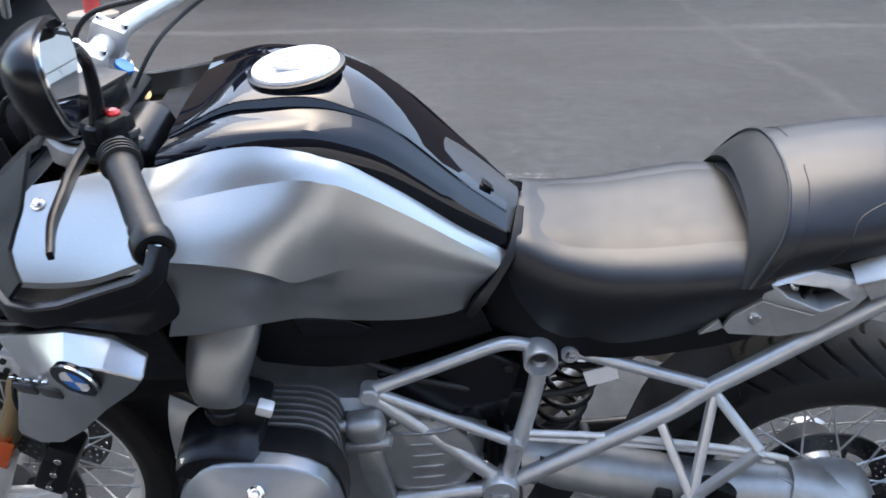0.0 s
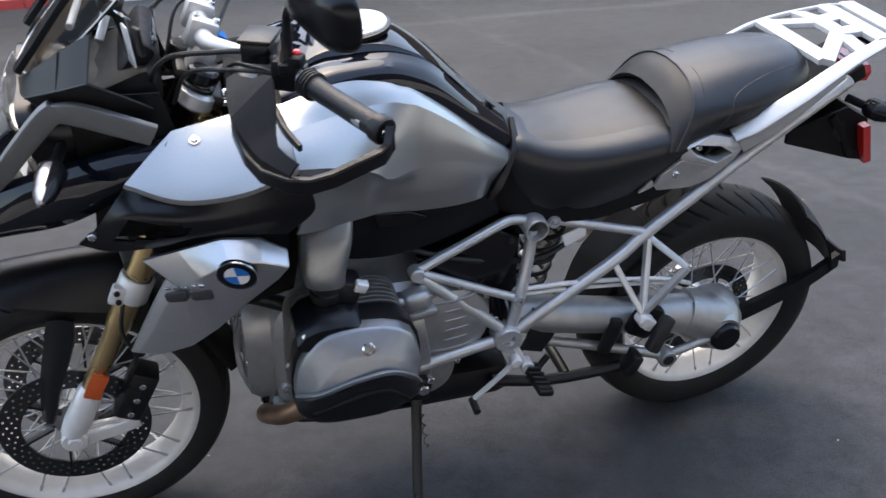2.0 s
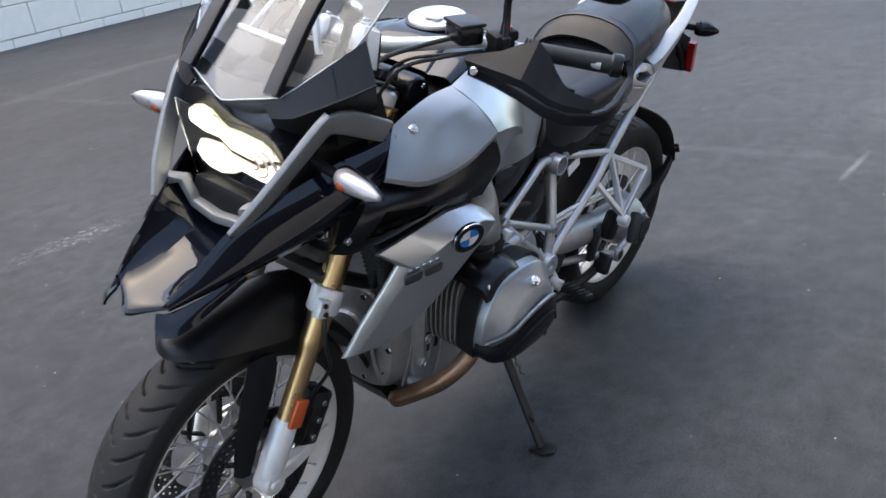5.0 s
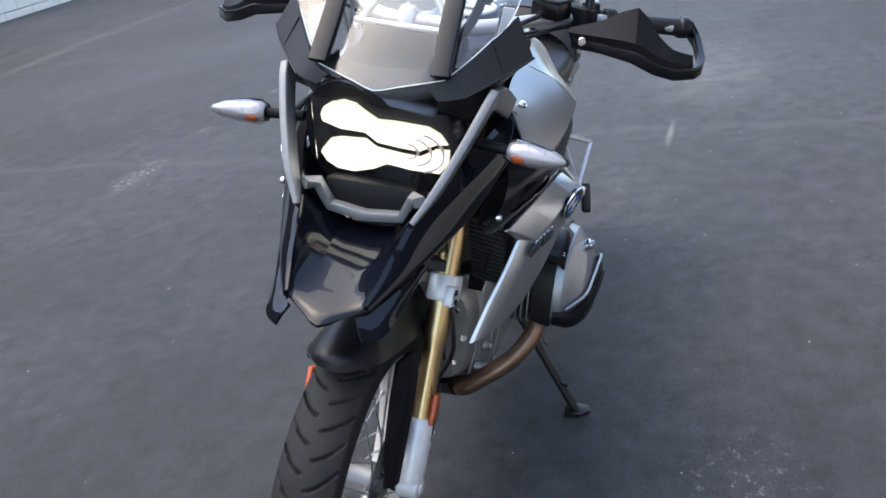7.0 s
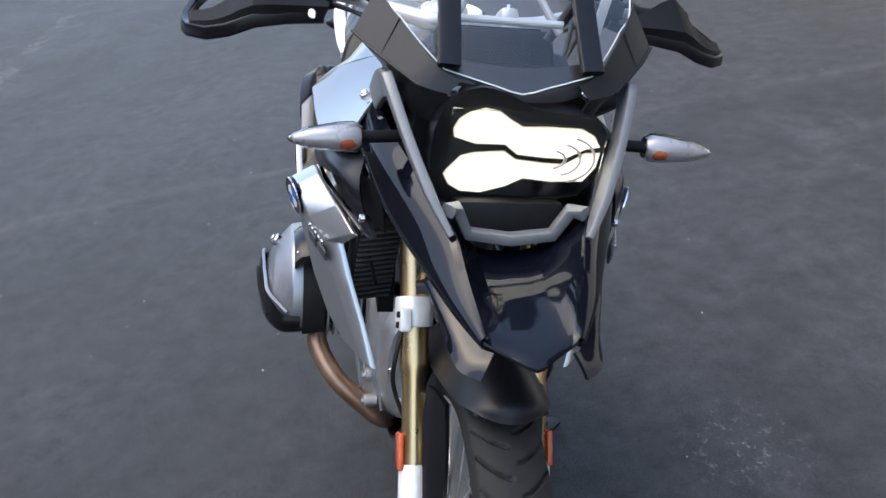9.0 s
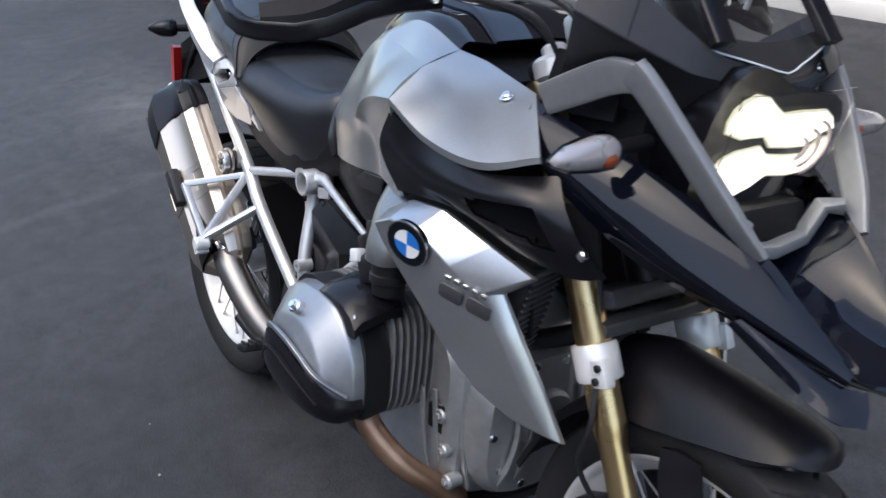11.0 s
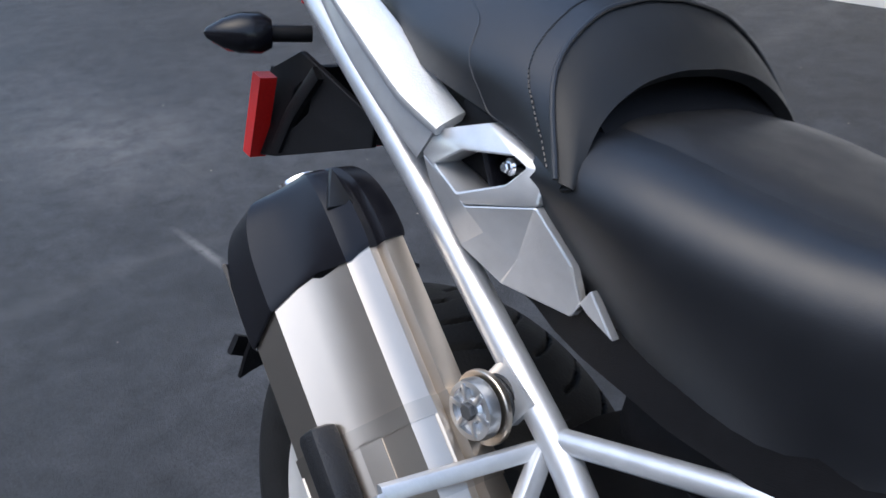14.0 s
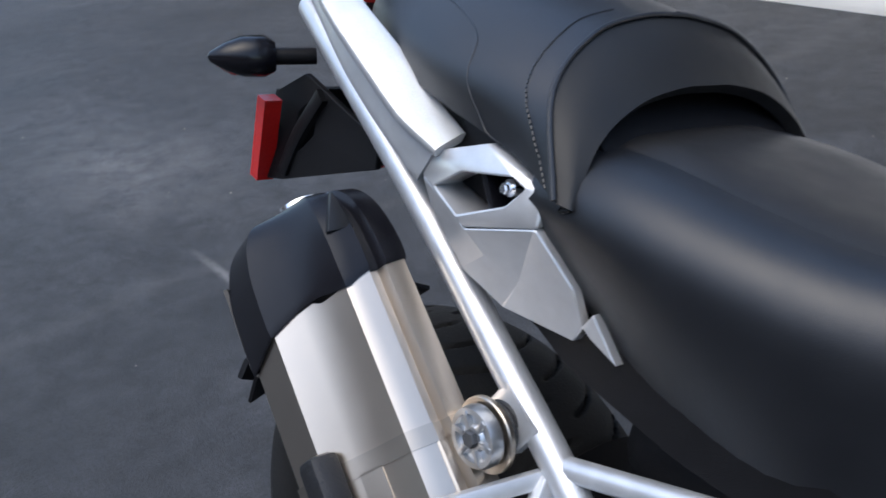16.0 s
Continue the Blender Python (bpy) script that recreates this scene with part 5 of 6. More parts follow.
part("holder_back", patch([[(1.795, -0.09, 0.845), (1.795, 0.09, 0.845)], [(1.832, -0.09, 0.728), (1.832, 0.09, 0.728)]], 0.006, 1, 1, (1, 0, 0.3)), PLASTIC, holder)
part("holder_arm", join(block((1.71, 0, 0.885), (0.10, 0.07, 0.05), (0, -35, 0), 0.012), block((1.64, 0, 0.845), (0.14, 0.05, 0.04), (0, -20, 0), 0.01)), PLASTIC, holder)
for s in (-1, 1):
    part("holder_stay", sweep([(1.70, s * 0.086, 0.855), (1.745, s * 0.088, 0.80), (1.775, s * 0.088, 0.75)], 0, 8, 3, flat=(0.01, 0.018), up=(1, 0, 0)), PLASTIC, holder)
for s in (-1, 1):
    P("rear_reflector", loft([[(x, s * (y + dy), z) for x, y, z in ((1.760, 0.116, 0.838), (1.778, 0.116, 0.842), (1.834, 0.094, 0.732), (1.816, 0.094, 0.728))] for dy in (-0.014, -0.010, 0.006, 0.008)], 1, 1), RED, "red side reflector on the plate holder")
    st, a, d = indicator(s, (1.735, 0.075, 0.892), (1.785, 0.182, 0.884), SATIN, "black rear indicator")
    part("indicator_lens", lathe([(0, 0), (0.0165, 0.0), (0.021, 0.014), (0.018, 0.045), (0.008, 0.062), (0, 0.064)], tuple(Vector(a) + Vector((0.006, 0, -0.003))), tuple(d), 20), RED, st)

# -- frame tubes --
def tube(name, pts, r, material=None, label="", k=4, seg=14):
    return P(name, sweep(pts, r, seg, k), material or FRAMES, label)


for s in (-1, 1):
    S = lambda *p: side(s, p)
    tube("frame_tube", S((0.955, 0.155, 0.455), (1.164, 0.148, 0.590), (1.240, 0.141, 0.650), (1.330, 0.134, 0.712), (1.460, 0.128, 0.808), (1.600, 0.118, 0.895), (1.700, 0.105, 0.950)), 0.0142, label="silver rear frame tube")
    tube("frame_tube", S((1.028, 0.118, 0.708), (1.240, 0.140, 0.656)), 0.010, k=1)
    tube("frame_tube", S((0.983, 0.116, 0.690), (0.978, 0.125, 0.640), (0.955, 0.150, 0.545), (0.935, 0.158, 0.460)), 0.0135)
    if s < 0:
        tube("frame_tube", S((0.972, 0.116, 0.715), (0.925, 0.120, 0.722), (0.85, 0.132, 0.698), (0.722, 0.150, 0.652)), 0.011)
    else:
        P("frame_tube", sweep([(0.972, 0.116, 0.715), (0.935, 0.122, 0.722), (0.90, 0.128, 0.717), (0.722, 0.150, 0.682)], 0, 14, 4, radii=[0.014, 0.0125, 0.0085, 0.0065]), FRAMES)
        P("frame_gusset", block((0.928, 0.126, 0.698), (0.045, 0.006, 0.022), (0, 14, 0), 0.002), FRAMES)
        P("battery_cover", patch([
            [(0.948, 0.118, 0.686), (0.837, 0.128, 0.669), (0.726, 0.136, 0.655)],
            [(0.959, 0.135, 0.651), (0.817, 0.150, 0.612), (0.728, 0.138, 0.645)],
            [(0.960, 0.118, 0.500), (0.860, 0.122, 0.500), (0.760, 0.118, 0.560)]], 0.004, 1, 1, (0, 1, 0.3)), SATIN, "black plastic battery cover with a folded edge", 20)
        P("wiring_connector", join(block((0.695, 0.155, 0.680), (0.050, 0.030, 0.040), (0, 30, 0), 0.005), block((0.672, 0.165, 0.712), (0.026, 0.024, 0.040), (10, 20, 0), 0.004)), BLACKM, "black plug at the frame joint")
    if s < 0:
        tube("frame_tube", S((0.722, 0.150, 0.648), (0.940, 0.153, 0.543)), 0.0095, k=1)
    tube("frame_tube", S((0.722, 0.150, 0.640), (0.925, 0.158, 0.455)), 0.0135, k=1)
    tube("frame_tube", S((0.715, 0.165, 0.402), (0.925, 0.160, 0.440)), 0.0135, k=1)
    P("frame_bush", join(lathe([(0.022, -0.03), (0.0255, -0.03), (0.0265, -0.028), (0.0265, 0.028), (0.0255, 0.03), (0.021, 0.03)], (0.983, 0.118 * s, 0.705), "y", 36, closed=True)), FRAMES, "open silver tube end of the frame")
    P("frame_bush", lathe([(0.008, -0.014), (0.0135, -0.014), (0.0135, 0.014), (0.008, 0.014)], (1.028, 0.118 * s, 0.708), "y", 24, closed=True), FRAMES)
    P("frame_bush", lathe([(0.006, -0.016), (0.013, -0.016), (0.013, 0.016), (0.006, 0.016)], (0.947, 0.156 * s, 0.541), "y", 24, closed=True), FRAMES)
    P("frame_bush", join(lathe([(0.016, -0.024), (0.029, -0.024), (0.031, -0.021), (0.031, 0.021), (0.029, 0.024), (0.016, 0.024)], (0.925, 0.160 * s, 0.446), "y", 36, closed=True), disc((0.925, 0.158 * s, 0.446), 0.017, 0.03, "y", 0.003, 6)), FRAMES, "round silver frame boss with a bolt")
    if s < 0:
        P("frame_bush", disc((0.720, 0.152 * s, 0.648), 0.016, 0.03, "y", 0.003, 24), FRAMES)
    # passenger footrest bracket
    bot, top = ((1.222, 0.222, 0.492), (1.305, 0.232, 0.612)) if s < 0 else ((1.192, 0.270, 0.528), (1.293, 0.274, 0.622))
    P("footrest_bracket", join(*[sweep(S(a, b), 0, 12, 1, flat=(0.014, w), up=(0, 1, 0)) for a, b, w in (
        ((1.172, 0.150, 0.592), bot, 0.017), ((1.250, 0.146, 0.642), bot, 0.017),
        ((1.254, 0.146, 0.642), top, 0.014), (top, bot, 0.016))]), FRAMES, "silver triangular passenger footrest bracket")
    P("passenger_footrest", join(disc((bot[0], (bot[1] + 0.006) * s, bot[2] - 0.010), 0.015, 0.032, "y", 0.003, 20), block((bot[0] + 0.018, bot[1] * s, bot[2] - 0.027), (0.02, 0.03, 0.03), (0, 30, 0), 0.004)), LEG)
    P("footrest_pad", block((1.262, 0.245 * s, 0.445) if s < 0 else (1.360, 0.268, 0.592), (0.030, 0.028, 0.09), (12 * s if s < 0 else 0, 30 if s < 0 else 46, 0), 0.007), GRIP, "folded black rubber passenger footrest")
tube("cross_tube", [(0.983, -0.085, 0.705), (0.983, 0.085, 0.705)], 0.02, BLACKM, k=1)
P("inner_frame", join(block((0.86, 0, 0.60), (0.24, 0.18, 0.22), (0, 0, 0), 0.03), block((1.10, 0.02, 0.68), (0.26, 0.16, 0.10), (0, -6, 0), 0.03), block((0.93, 0, 0.44), (0.10, 0.26, 0.10), (0, 0, 0), 0.02), block((1.33, 0, 0.77), (0.26, 0.15, 0.08), (0, -30, 0), 0.02)), PLASTIC, "black battery box and inner mudguard")
tube("wiring", [(0.70, -0.13, 0.70), (0.80, -0.135, 0.66), (0.92, -0.12, 0.62), (1.02, -0.10, 0.60), (1.10, -0.08, 0.62)], 0.006, GRIP)
P("shock_spring", sweep([(1.02 + 0.045 * math.cos(a) * 0.9 + 0.05 * a / 38, 0.045 * math.sin(a), 0.42 + a * 0.0052) for a in [i * 0.35 for i in range(110)]], 0.006, 8, 1), BLACKM, "black rear shock spring")
P("shock_reservoir", join(sweep([(0.985, 0.105, 0.585), (1.005, 0.105, 0.655)], 0.020, 20, 1), disc((0.98, 0.105, 0.572), 0.022, 0.016, (0.3, 0, 1), 0.002, 20)), GOLD, "gold shock reservoir")
P("paper_tag", patch([[(1.05, -0.128, 0.668), (1.10, -0.131, 0.690)], [(1.06, -0.128, 0.640), (1.105, -0.131, 0.662)]], 0.003, 1, 1, (0, -1, 0)), WHITE)
tube("brake_line", [(0.95, -0.150, 0.560), (1.10, -0.15, 0.552), (1.30, -0.145, 0.520), (1.40, -0.12, 0.47)], 0.0055, LEG, "pale hose along the swing arm")
tube("brake_line", [(0.95, -0.148, 0.545), (1.10, -0.148, 0.535), (1.30, -0.142, 0.505), (1.38, -0.12, 0.46)], 0.0045, LEG)

# -- engine --
P("crankcase", loft([[(cx + rx * math.copysign(abs(math.cos(a)) ** 0.45, math.cos(a)), y, cz + rz * math.copysign(abs(math.sin(a)) ** 0.45, math.sin(a))) for a in [i * math.pi / 16 for i in range(32)]] for y, cx, cz, rx, rz in ((-0.150, 0.62, 0.46, 0.16, 0.13), (-0.135, 0.62, 0.45, 0.20, 0.17), (0.0, 0.62, 0.44, 0.22, 0.19), (0.135, 0.62, 0.45, 0.20, 0.17), (0.150, 0.62, 0.46, 0.16, 0.13))], 2, 1), CAST, "cast aluminium engine case")
P("front_cover", loft([[(x, 0.13 * k * math.copysign(abs(math.cos(a)) ** 0.6, math.cos(a)), 0.45 + 0.14 * k * math.copysign(abs(math.sin(a)) ** 0.6, math.sin(a))) for a in [i * math.pi / 14 for i in range(28)]] for x, k in ((0.45, 1.0), (0.385, 0.98), (0.365, 0.9), (0.36, 0.6))], 1, 1), CAST, "grey cast engine front cover")
for i in range(10):
    a = i * math.pi / 5
    P("case_bolt", disc((0.372, 0.108 * math.cos(a), 0.45 + 0.118 * math.sin(a)), 0.009, 0.02, "x", 0.002, 12), CHROME)
for y in (-0.085, -0.05, 0.05, 0.085):
    P("case_rib", sweep([(0.372, y, 0.34), (0.352, y * 0.9, 0.40), (0.350, y * 0.8, 0.47), (0.366, y * 0.9, 0.55)], 0, 10, 4, flat=(0.008, 0.012), up=(1, 0, 0)), CAST)
P("alternator_cover", lathe([(0, 0.0), (0.050, 0.0), (0.056, 0.006), (0.058, 0.03), (0, 0.03)], (0.346, 0, 0.46), "x", 40), CAST, "round cast cover on the engine front")
P("gearbox", loft([[(cx + r * math.cos(a), y, cz + rz * math.sin(a)) for a in [i * math.pi / 14 for i in range(28)]] for y, cx, cz, r, rz in ((-0.165, 0.80, 0.50, 0.055, 0.06), (-0.155, 0.80, 0.50, 0.085, 0.09), (-0.10, 0.80, 0.49, 0.105, 0.12), (0.10, 0.80, 0.49, 0.105, 0.12), (0.122, 0.80, 0.50, 0.085, 0.09), (0.130, 0.80, 0.50, 0.055, 0.06))], 1, 1), CAST, "ribbed cast gearbox case")
for s in (-1, 1):
    for i in range(7 if s < 0 else 0):
        P("case_rib", sweep(side(s, [(0.735, 0.138, 0.560 - i * 0.026), (0.770, 0.158, 0.566 - i * 0.026), (0.830, 0.160, 0.574 - i * 0.026), (0.865, 0.140, 0.578 - i * 0.026)]), 0, 10, 3, flat=(0.012, 0.007), up=(0, 0, 1)), CAST)
    for i in range(9 if s < 0 else 0):
        a = radians(i * 40)
        P("case_bolt", disc((0.80 + 0.098 * math.cos(a), 0.150 * s, 0.495 + 0.105 * math.sin(a)), 0.007, 0.02, "y", 0.002, 12), CHROME)
    # added black lid: its colour gives the unlit void beside the gearbox
    if s > 0:
        P("void_cover", loft([[(0.80 + 0.105 * k * math.copysign(abs(math.cos(a)) ** 0.6, math.cos(a)), y, 0.50 + 0.085 * k * math.copysign(abs(math.sin(a)) ** 0.6, math.sin(a))) for a in [i * math.pi / 12 for i in range(24)]] for y, k in ((0.10, 1.0), (0.130, 1.0), (0.138, 0.9), (0.140, 0.6))]), PLASTIC, "black cover added over the gearbox, standing for a dark void")
    P("bell_flange", sweep(side(s, [(0.735, 0.155, 0.375), (0.728, 0.170, 0.44), (0.715, 0.172, 0.52), (0.712, 0.155, 0.555), (0.706, 0.13, 0.585)]), 0, 12, 4, flat=(0.022, 0.040), up=(1, 0, 0.1)), CAST, "raised cast flange between engine and gearbox")
    P("inner_fairing", loft([side(s, [(0.30, y, 0.62), (0.33, y, 0.83), (0.42, y, 0.87), (0.50, y, 0.80), (0.47, y, 0.66)]) for y in (0.125, 0.150, 0.155)], 1, 1), PLASTIC, "black inner fairing behind the wing")
    # finned barrel; the right cylinder sits further back
    before = set(bpy.data.objects)
    def fin_loop(y, k, dx=0.0):
        return [(0.560 + dx + 0.112 * k * math.copysign(abs(math.cos(a)) ** 0.5, math.cos(a)), y * s, 0.556 + 0.102 * k * math.copysign(abs(math.sin(a)) ** 0.5, math.sin(a))) for a in [i * math.pi / 12 for i in range(24)]]
    barrel = P("cylinder", loft([fin_loop(0.13, 0.84), fin_loop(0.25, 0.84)]), BLACKM, "finned aluminium cylinder")
    for i in range(7):
        y = 0.148 + i * 0.0135
        part("cooling_fin", loft([fin_loop(y, 1.05), fin_loop(y + 0.0045, 1.05)]), FIN, barrel)
    # head and its cover
    def head_loop(y, x0, x1, z0, z1, cut=0.045):
        return side(s, [(x0, y, z0 + cut * 0.8), (x0 + cut * 0.2, y, z1 - cut * 1.5), (x0 + cut, y, z1 - cut * 0.35), (x0 + cut * 1.9, y, z1), (x1 - cut * 1.5, y, z1 - 0.002), (x1 - cut * 0.4, y, z1 - cut * 0.6), (x1, y, z1 - cut * 1.9), (x1 - cut * 0.1, y, z0 + cut), (x1 - cut * 0.9, y, z0 + cut * 0.2), (x1 - cut * 2, y, z0), (x0 + cut * 1.6, y, z0), (x0 + cut * 0.4, y, z0 + cut * 0.3)])
    head = P("cylinder_head", loft([head_loop(0.238, 0.440, 0.690, 0.462, 0.662), head_loop(0.285, 0.436, 0.692, 0.458, 0.664)], 1, 2), BLACKM, "black cylinder head")
    part("head_cover", loft([head_loop(0.283, 0.440, 0.690, 0.465, 0.660, 0.05), head_loop(0.302, 0.440, 0.688, 0.465, 0.657, 0.05), head_loop(0.310, 0.443, 0.686, 0.466, 0.653, 0.05), head_loop(0.338, 0.462, 0.668, 0.470, 0.622, 0.045), head_loop(0.346, 0.468, 0.662, 0.478, 0.608, 0.04), head_loop(0.358, 0.480, 0.652, 0.485, 0.580, 0.035), head_loop(0.360, 0.490, 0.645, 0.490, 0.570, 0.03)], 3, 2), COVER, head, "silver painted cylinder head cover", 60)
    part("cover_ridge", sweep(side(s, [(0.442, 0.318, 0.528), (0.478, 0.355, 0.556), (0.520, 0.362, 0.574), (0.560, 0.365, 0.586), (0.618, 0.365, 0.590), (0.664, 0.342, 0.548), (0.688, 0.305, 0.495)]), 0, 10, 5, flat=(0.009, 0.007), up=(0, s, 0)), COVER, head)
    part("cover_bolt", join(disc((0.578, 0.336 * s, 0.632), 0.0125, 0.022, (0, 0.8 * s, 0.6), 0.003, 24), disc((0.578, 0.346 * s, 0.639), 0.007, 0.008, (0, 0.8 * s, 0.6), 0.001, 6)), CHROME, head, "bright cover bolt")
    guard = P("cylinder_guard", patch([
        side(s, [(0.438, 0.290, 0.520), (0.446, 0.328, 0.524), (0.482, 0.361, 0.550), (0.560, 0.370, 0.580), (0.618, 0.370, 0.584), (0.666, 0.346, 0.542), (0.694, 0.297, 0.482)]),
        side(s, [(0.436, 0.290, 0.502), (0.444, 0.334, 0.502), (0.487, 0.367, 0.516), (0.560, 0.376, 0.530), (0.622, 0.374, 0.530), (0.672, 0.346, 0.505), (0.694, 0.297, 0.474)]),
        side(s, [(0.450, 0.290, 0.478), (0.455, 0.328, 0.476), (0.492, 0.354, 0.480), (0.560, 0.360, 0.482), (0.620, 0.355, 0.482), (0.664, 0.328, 0.482), (0.682, 0.290, 0.480)]),
        side(s, [(0.485, 0.285, 0.462), (0.490, 0.305, 0.460), (0.515, 0.322, 0.460), (0.56, 0.327, 0.461), (0.605, 0.322, 0.462), (0.635, 0.303, 0.464), (0.645, 0.285, 0.466)])], 0.006, 4, 4, (0, s, 0)), SATIN, "black plastic cylinder guard")
    P("injector_cover", loft([side(s, [(0.452, y, 0.640 + dz), (0.470, y, 0.672 + dz), (0.520, y, 0.684 + dz), (0.570, y, 0.676 + dz), (0.575, y, 0.650 + dz), (0.52, y, 0.640 + dz)]) for y, dz in ((0.215, 0.004), (0.235, 0.006), (0.290, -0.006), (0.303, -0.018))], 1, 2), SATIN, "black plastic injector cover on the head")
    P("bolt", disc((0.468, 0.296 * s, 0.652), 0.006, 0.008, (0, s, 0.5), 0.001, 12), CHROME)
    part("guard_ridge", sweep(side(s, [(0.468, 0.356, 0.512), (0.52, 0.372, 0.542), (0.57, 0.376, 0.557), (0.61, 0.375, 0.555), (0.650, 0.360, 0.512)]), 0, 8, 4, flat=(0.008, 0.010), up=(0, s, 0)), PLASTIC, guard)
    P("exhaust_header", sweep(side(s, [(0.500, 0.245, 0.475), (0.470, 0.250, 0.440), (0.425, 0.215, 0.385), (0.395, 0.150, 0.330), (0.400, 0.105, 0.290), (0.48, 0.085, 0.258), (0.65, 0.08, 0.250), (0.82, 0.08, 0.255)]), 0.0215, 18, 6), COPPER, "heat-tinted brown exhaust header pipe")
    P("header_collar", disc((0.490, 0.248 * s, 0.465), 0.030, 0.014, (0.5, 0, 0.8), 0.003, 24), CAST)
    if s > 0:
        for ob in set(bpy.data.objects) - before:
            ob.data.transform(Matrix.Translation((0.046, 0, -0.010)))
for s in (-1, 1):
    for k in range(4):
        P("case_rib", sweep(side(s, [(0.405 + k * 0.022, 0.118 + k * 0.012, 0.330), (0.415 + k * 0.022, 0.128 + k * 0.012, 0.40), (0.430 + k * 0.020, 0.132 + k * 0.012, 0.50)]), 0, 10, 3, flat=(0.010, 0.006), up=(0, 1, 0)), CAST)
    for k, (x, z) in enumerate(((0.420, 0.345), (0.440, 0.395), (0.455, 0.455), (0.480, 0.335))):
        P("case_boss", join(disc((x, 0.140 * s, z), 0.014, 0.030, "y", 0.003, 18), disc((x, 0.156 * s, z), 0.007, 0.008, "y", 0.001, 6)), CAST)
    P("case_recess", shell(side(s, [(0.432, 0.146, 0.415), (0.482, 0.158, 0.425), (0.486, 0.158, 0.470), (0.445, 0.150, 0.480)]), [[0, 1, 2, 3]], (0, -0.02 * s, 0), 0.003), BLACKM)
P("starter_motor", join(block((0.712, -0.178, 0.602), (0.062, 0.045, 0.046), (0, -8, 0), 0.016, 4), block((0.716, -0.186, 0.572), (0.075, 0.03, 0.020), (0, -8, 0), 0.006), disc((0.676, -0.184, 0.606), 0.010, 0.02, "x", 0.002, 14)), CAST, "cast starter housing behind the cylinder")
P("exhaust_collector", block((0.84, 0.0, 0.265), (0.26, 0.24, 0.10), (0, 0, 0), 0.035), BLACKM)
P("belly_pan", patch([[(0.385, -0.07, 0.300), (0.38, 0, 0.298), (0.385, 0.07, 0.300)], [(0.42, -0.085, 0.245), (0.42, 0, 0.242), (0.42, 0.085, 0.245)], [(0.52, -0.09, 0.215), (0.52, 0, 0.212), (0.52, 0.09, 0.215)], [(0.75, -0.09, 0.205), (0.75, 0, 0.20), (0.75, 0.09, 0.205)]], 0.006, 3, 3, (-0.3, 0, -1)), BLACKM, "dark skid plate under the engine")

# -- shaft drive and rear hub --
P("swing_arm", loft([[(x, cy + ry * math.cos(a), cz + rz * math.sin(a)) for a in [i * math.pi / 12 for i in range(24)]] for x, cy, cz, ry, rz in ((0.93, -0.10, 0.462, 0.045, 0.05), (1.02, -0.115, 0.452, 0.046, 0.046), (1.15, -0.118, 0.425, 0.046, 0.044), (1.28, -0.115, 0.395, 0.046, 0.044), (1.37, -0.110, 0.375, 0.048, 0.05), (1.43, -0.105, 0.36, 0.05, 0.055))], 3, 1), CAST, "silver shaft drive swing arm")
P("gaiter", join(*[lathe([(0.04, -0.008), (0.054, 0), (0.04, 0.008)], (0.905 + i * 0.013, -0.10, 0.466 - i * 0.001), "x", 28) for i in range(5)]), GRIP, "black rubber gaiter")
P("final_drive", join(loft([[(1.505 + r * math.cos(a), y, 0.318 + r * math.sin(a)) for a in [i * math.pi / 16 for i in range(32)]] for y, r in ((-0.055, 0.085), (-0.095, 0.085), (-0.125, 0.070), (-0.150, 0.050), (-0.158, 0.046))], 1, 1), sweep([(1.40, -0.10, 0.372), (1.46, -0.098, 0.345), (1.505, -0.095, 0.325)], 0, 18, 3, radii=[0.058, 0.066, 0.07])), CAST, "cast silver final drive housing")
P("hub_cap", lathe([(0, -0.006), (0.034, -0.006), (0.038, 0.0), (0.040, 0.014), (0.040, 0.03), (0, 0.03)], (1.508, -0.168, 0.315), "y", 36), SATIN, "black round hub cap")
P("drive_brace", join(sweep([(1.395, -0.108, 0.415), (1.44, -0.128, 0.400), (1.49, -0.142, 0.345)], 0, 10, 3, flat=(0.014, 0.016), up=(0, -1, 0)), sweep([(1.40, -0.11, 0.405), (1.425, -0.14, 0.335), (1.455, -0.148, 0.310)], 0, 10, 3, flat=(0.014, 0.014), up=(0, -1, 0)), sweep([(1.355, -0.155, 0.284), (1.42, -0.155, 0.300), (1.475, -0.15, 0.310)], 0.011, 12, 3)), CAST)
P("torque_strut", join(sweep([(1.00, -0.12, 0.385), (1.20, -0.145, 0.335), (1.35, -0.155, 0.284)], 0.012, 14, 3), lathe([(0.012, -0.018), (0.021, -0.018), (0.023, -0.014), (0.023, 0.014), (0.021, 0.018), (0.012, 0.018)], (1.352, -0.158, 0.284), "y", 28, closed=True)), CAST, "silver torque strut")
P("strut_bush", disc((1.352, -0.160, 0.284), 0.016, 0.034, "y", 0.003, 24), GRIP)
P("strut_clamp", join(block((1.185, -0.165, 0.39), (0.03, 0.02, 0.10), (0, 14, 0), 0.006), sweep([(1.19, -0.165, 0.43), (1.20, -0.16, 0.40), (1.19, -0.155, 0.36)], 0.014, 12, 3)), BLACKM)
P("drive_cover", block((1.265, -0.17, 0.425), (0.07, 0.035, 0.09), (0, 28, 0), 0.015), PLASTIC)
P("rear_caliper", block((1.40, 0.095, 0.415), (0.10, 0.055, 0.06), (0, 35, 0), 0.012), BLACKM, "black rear brake caliper")
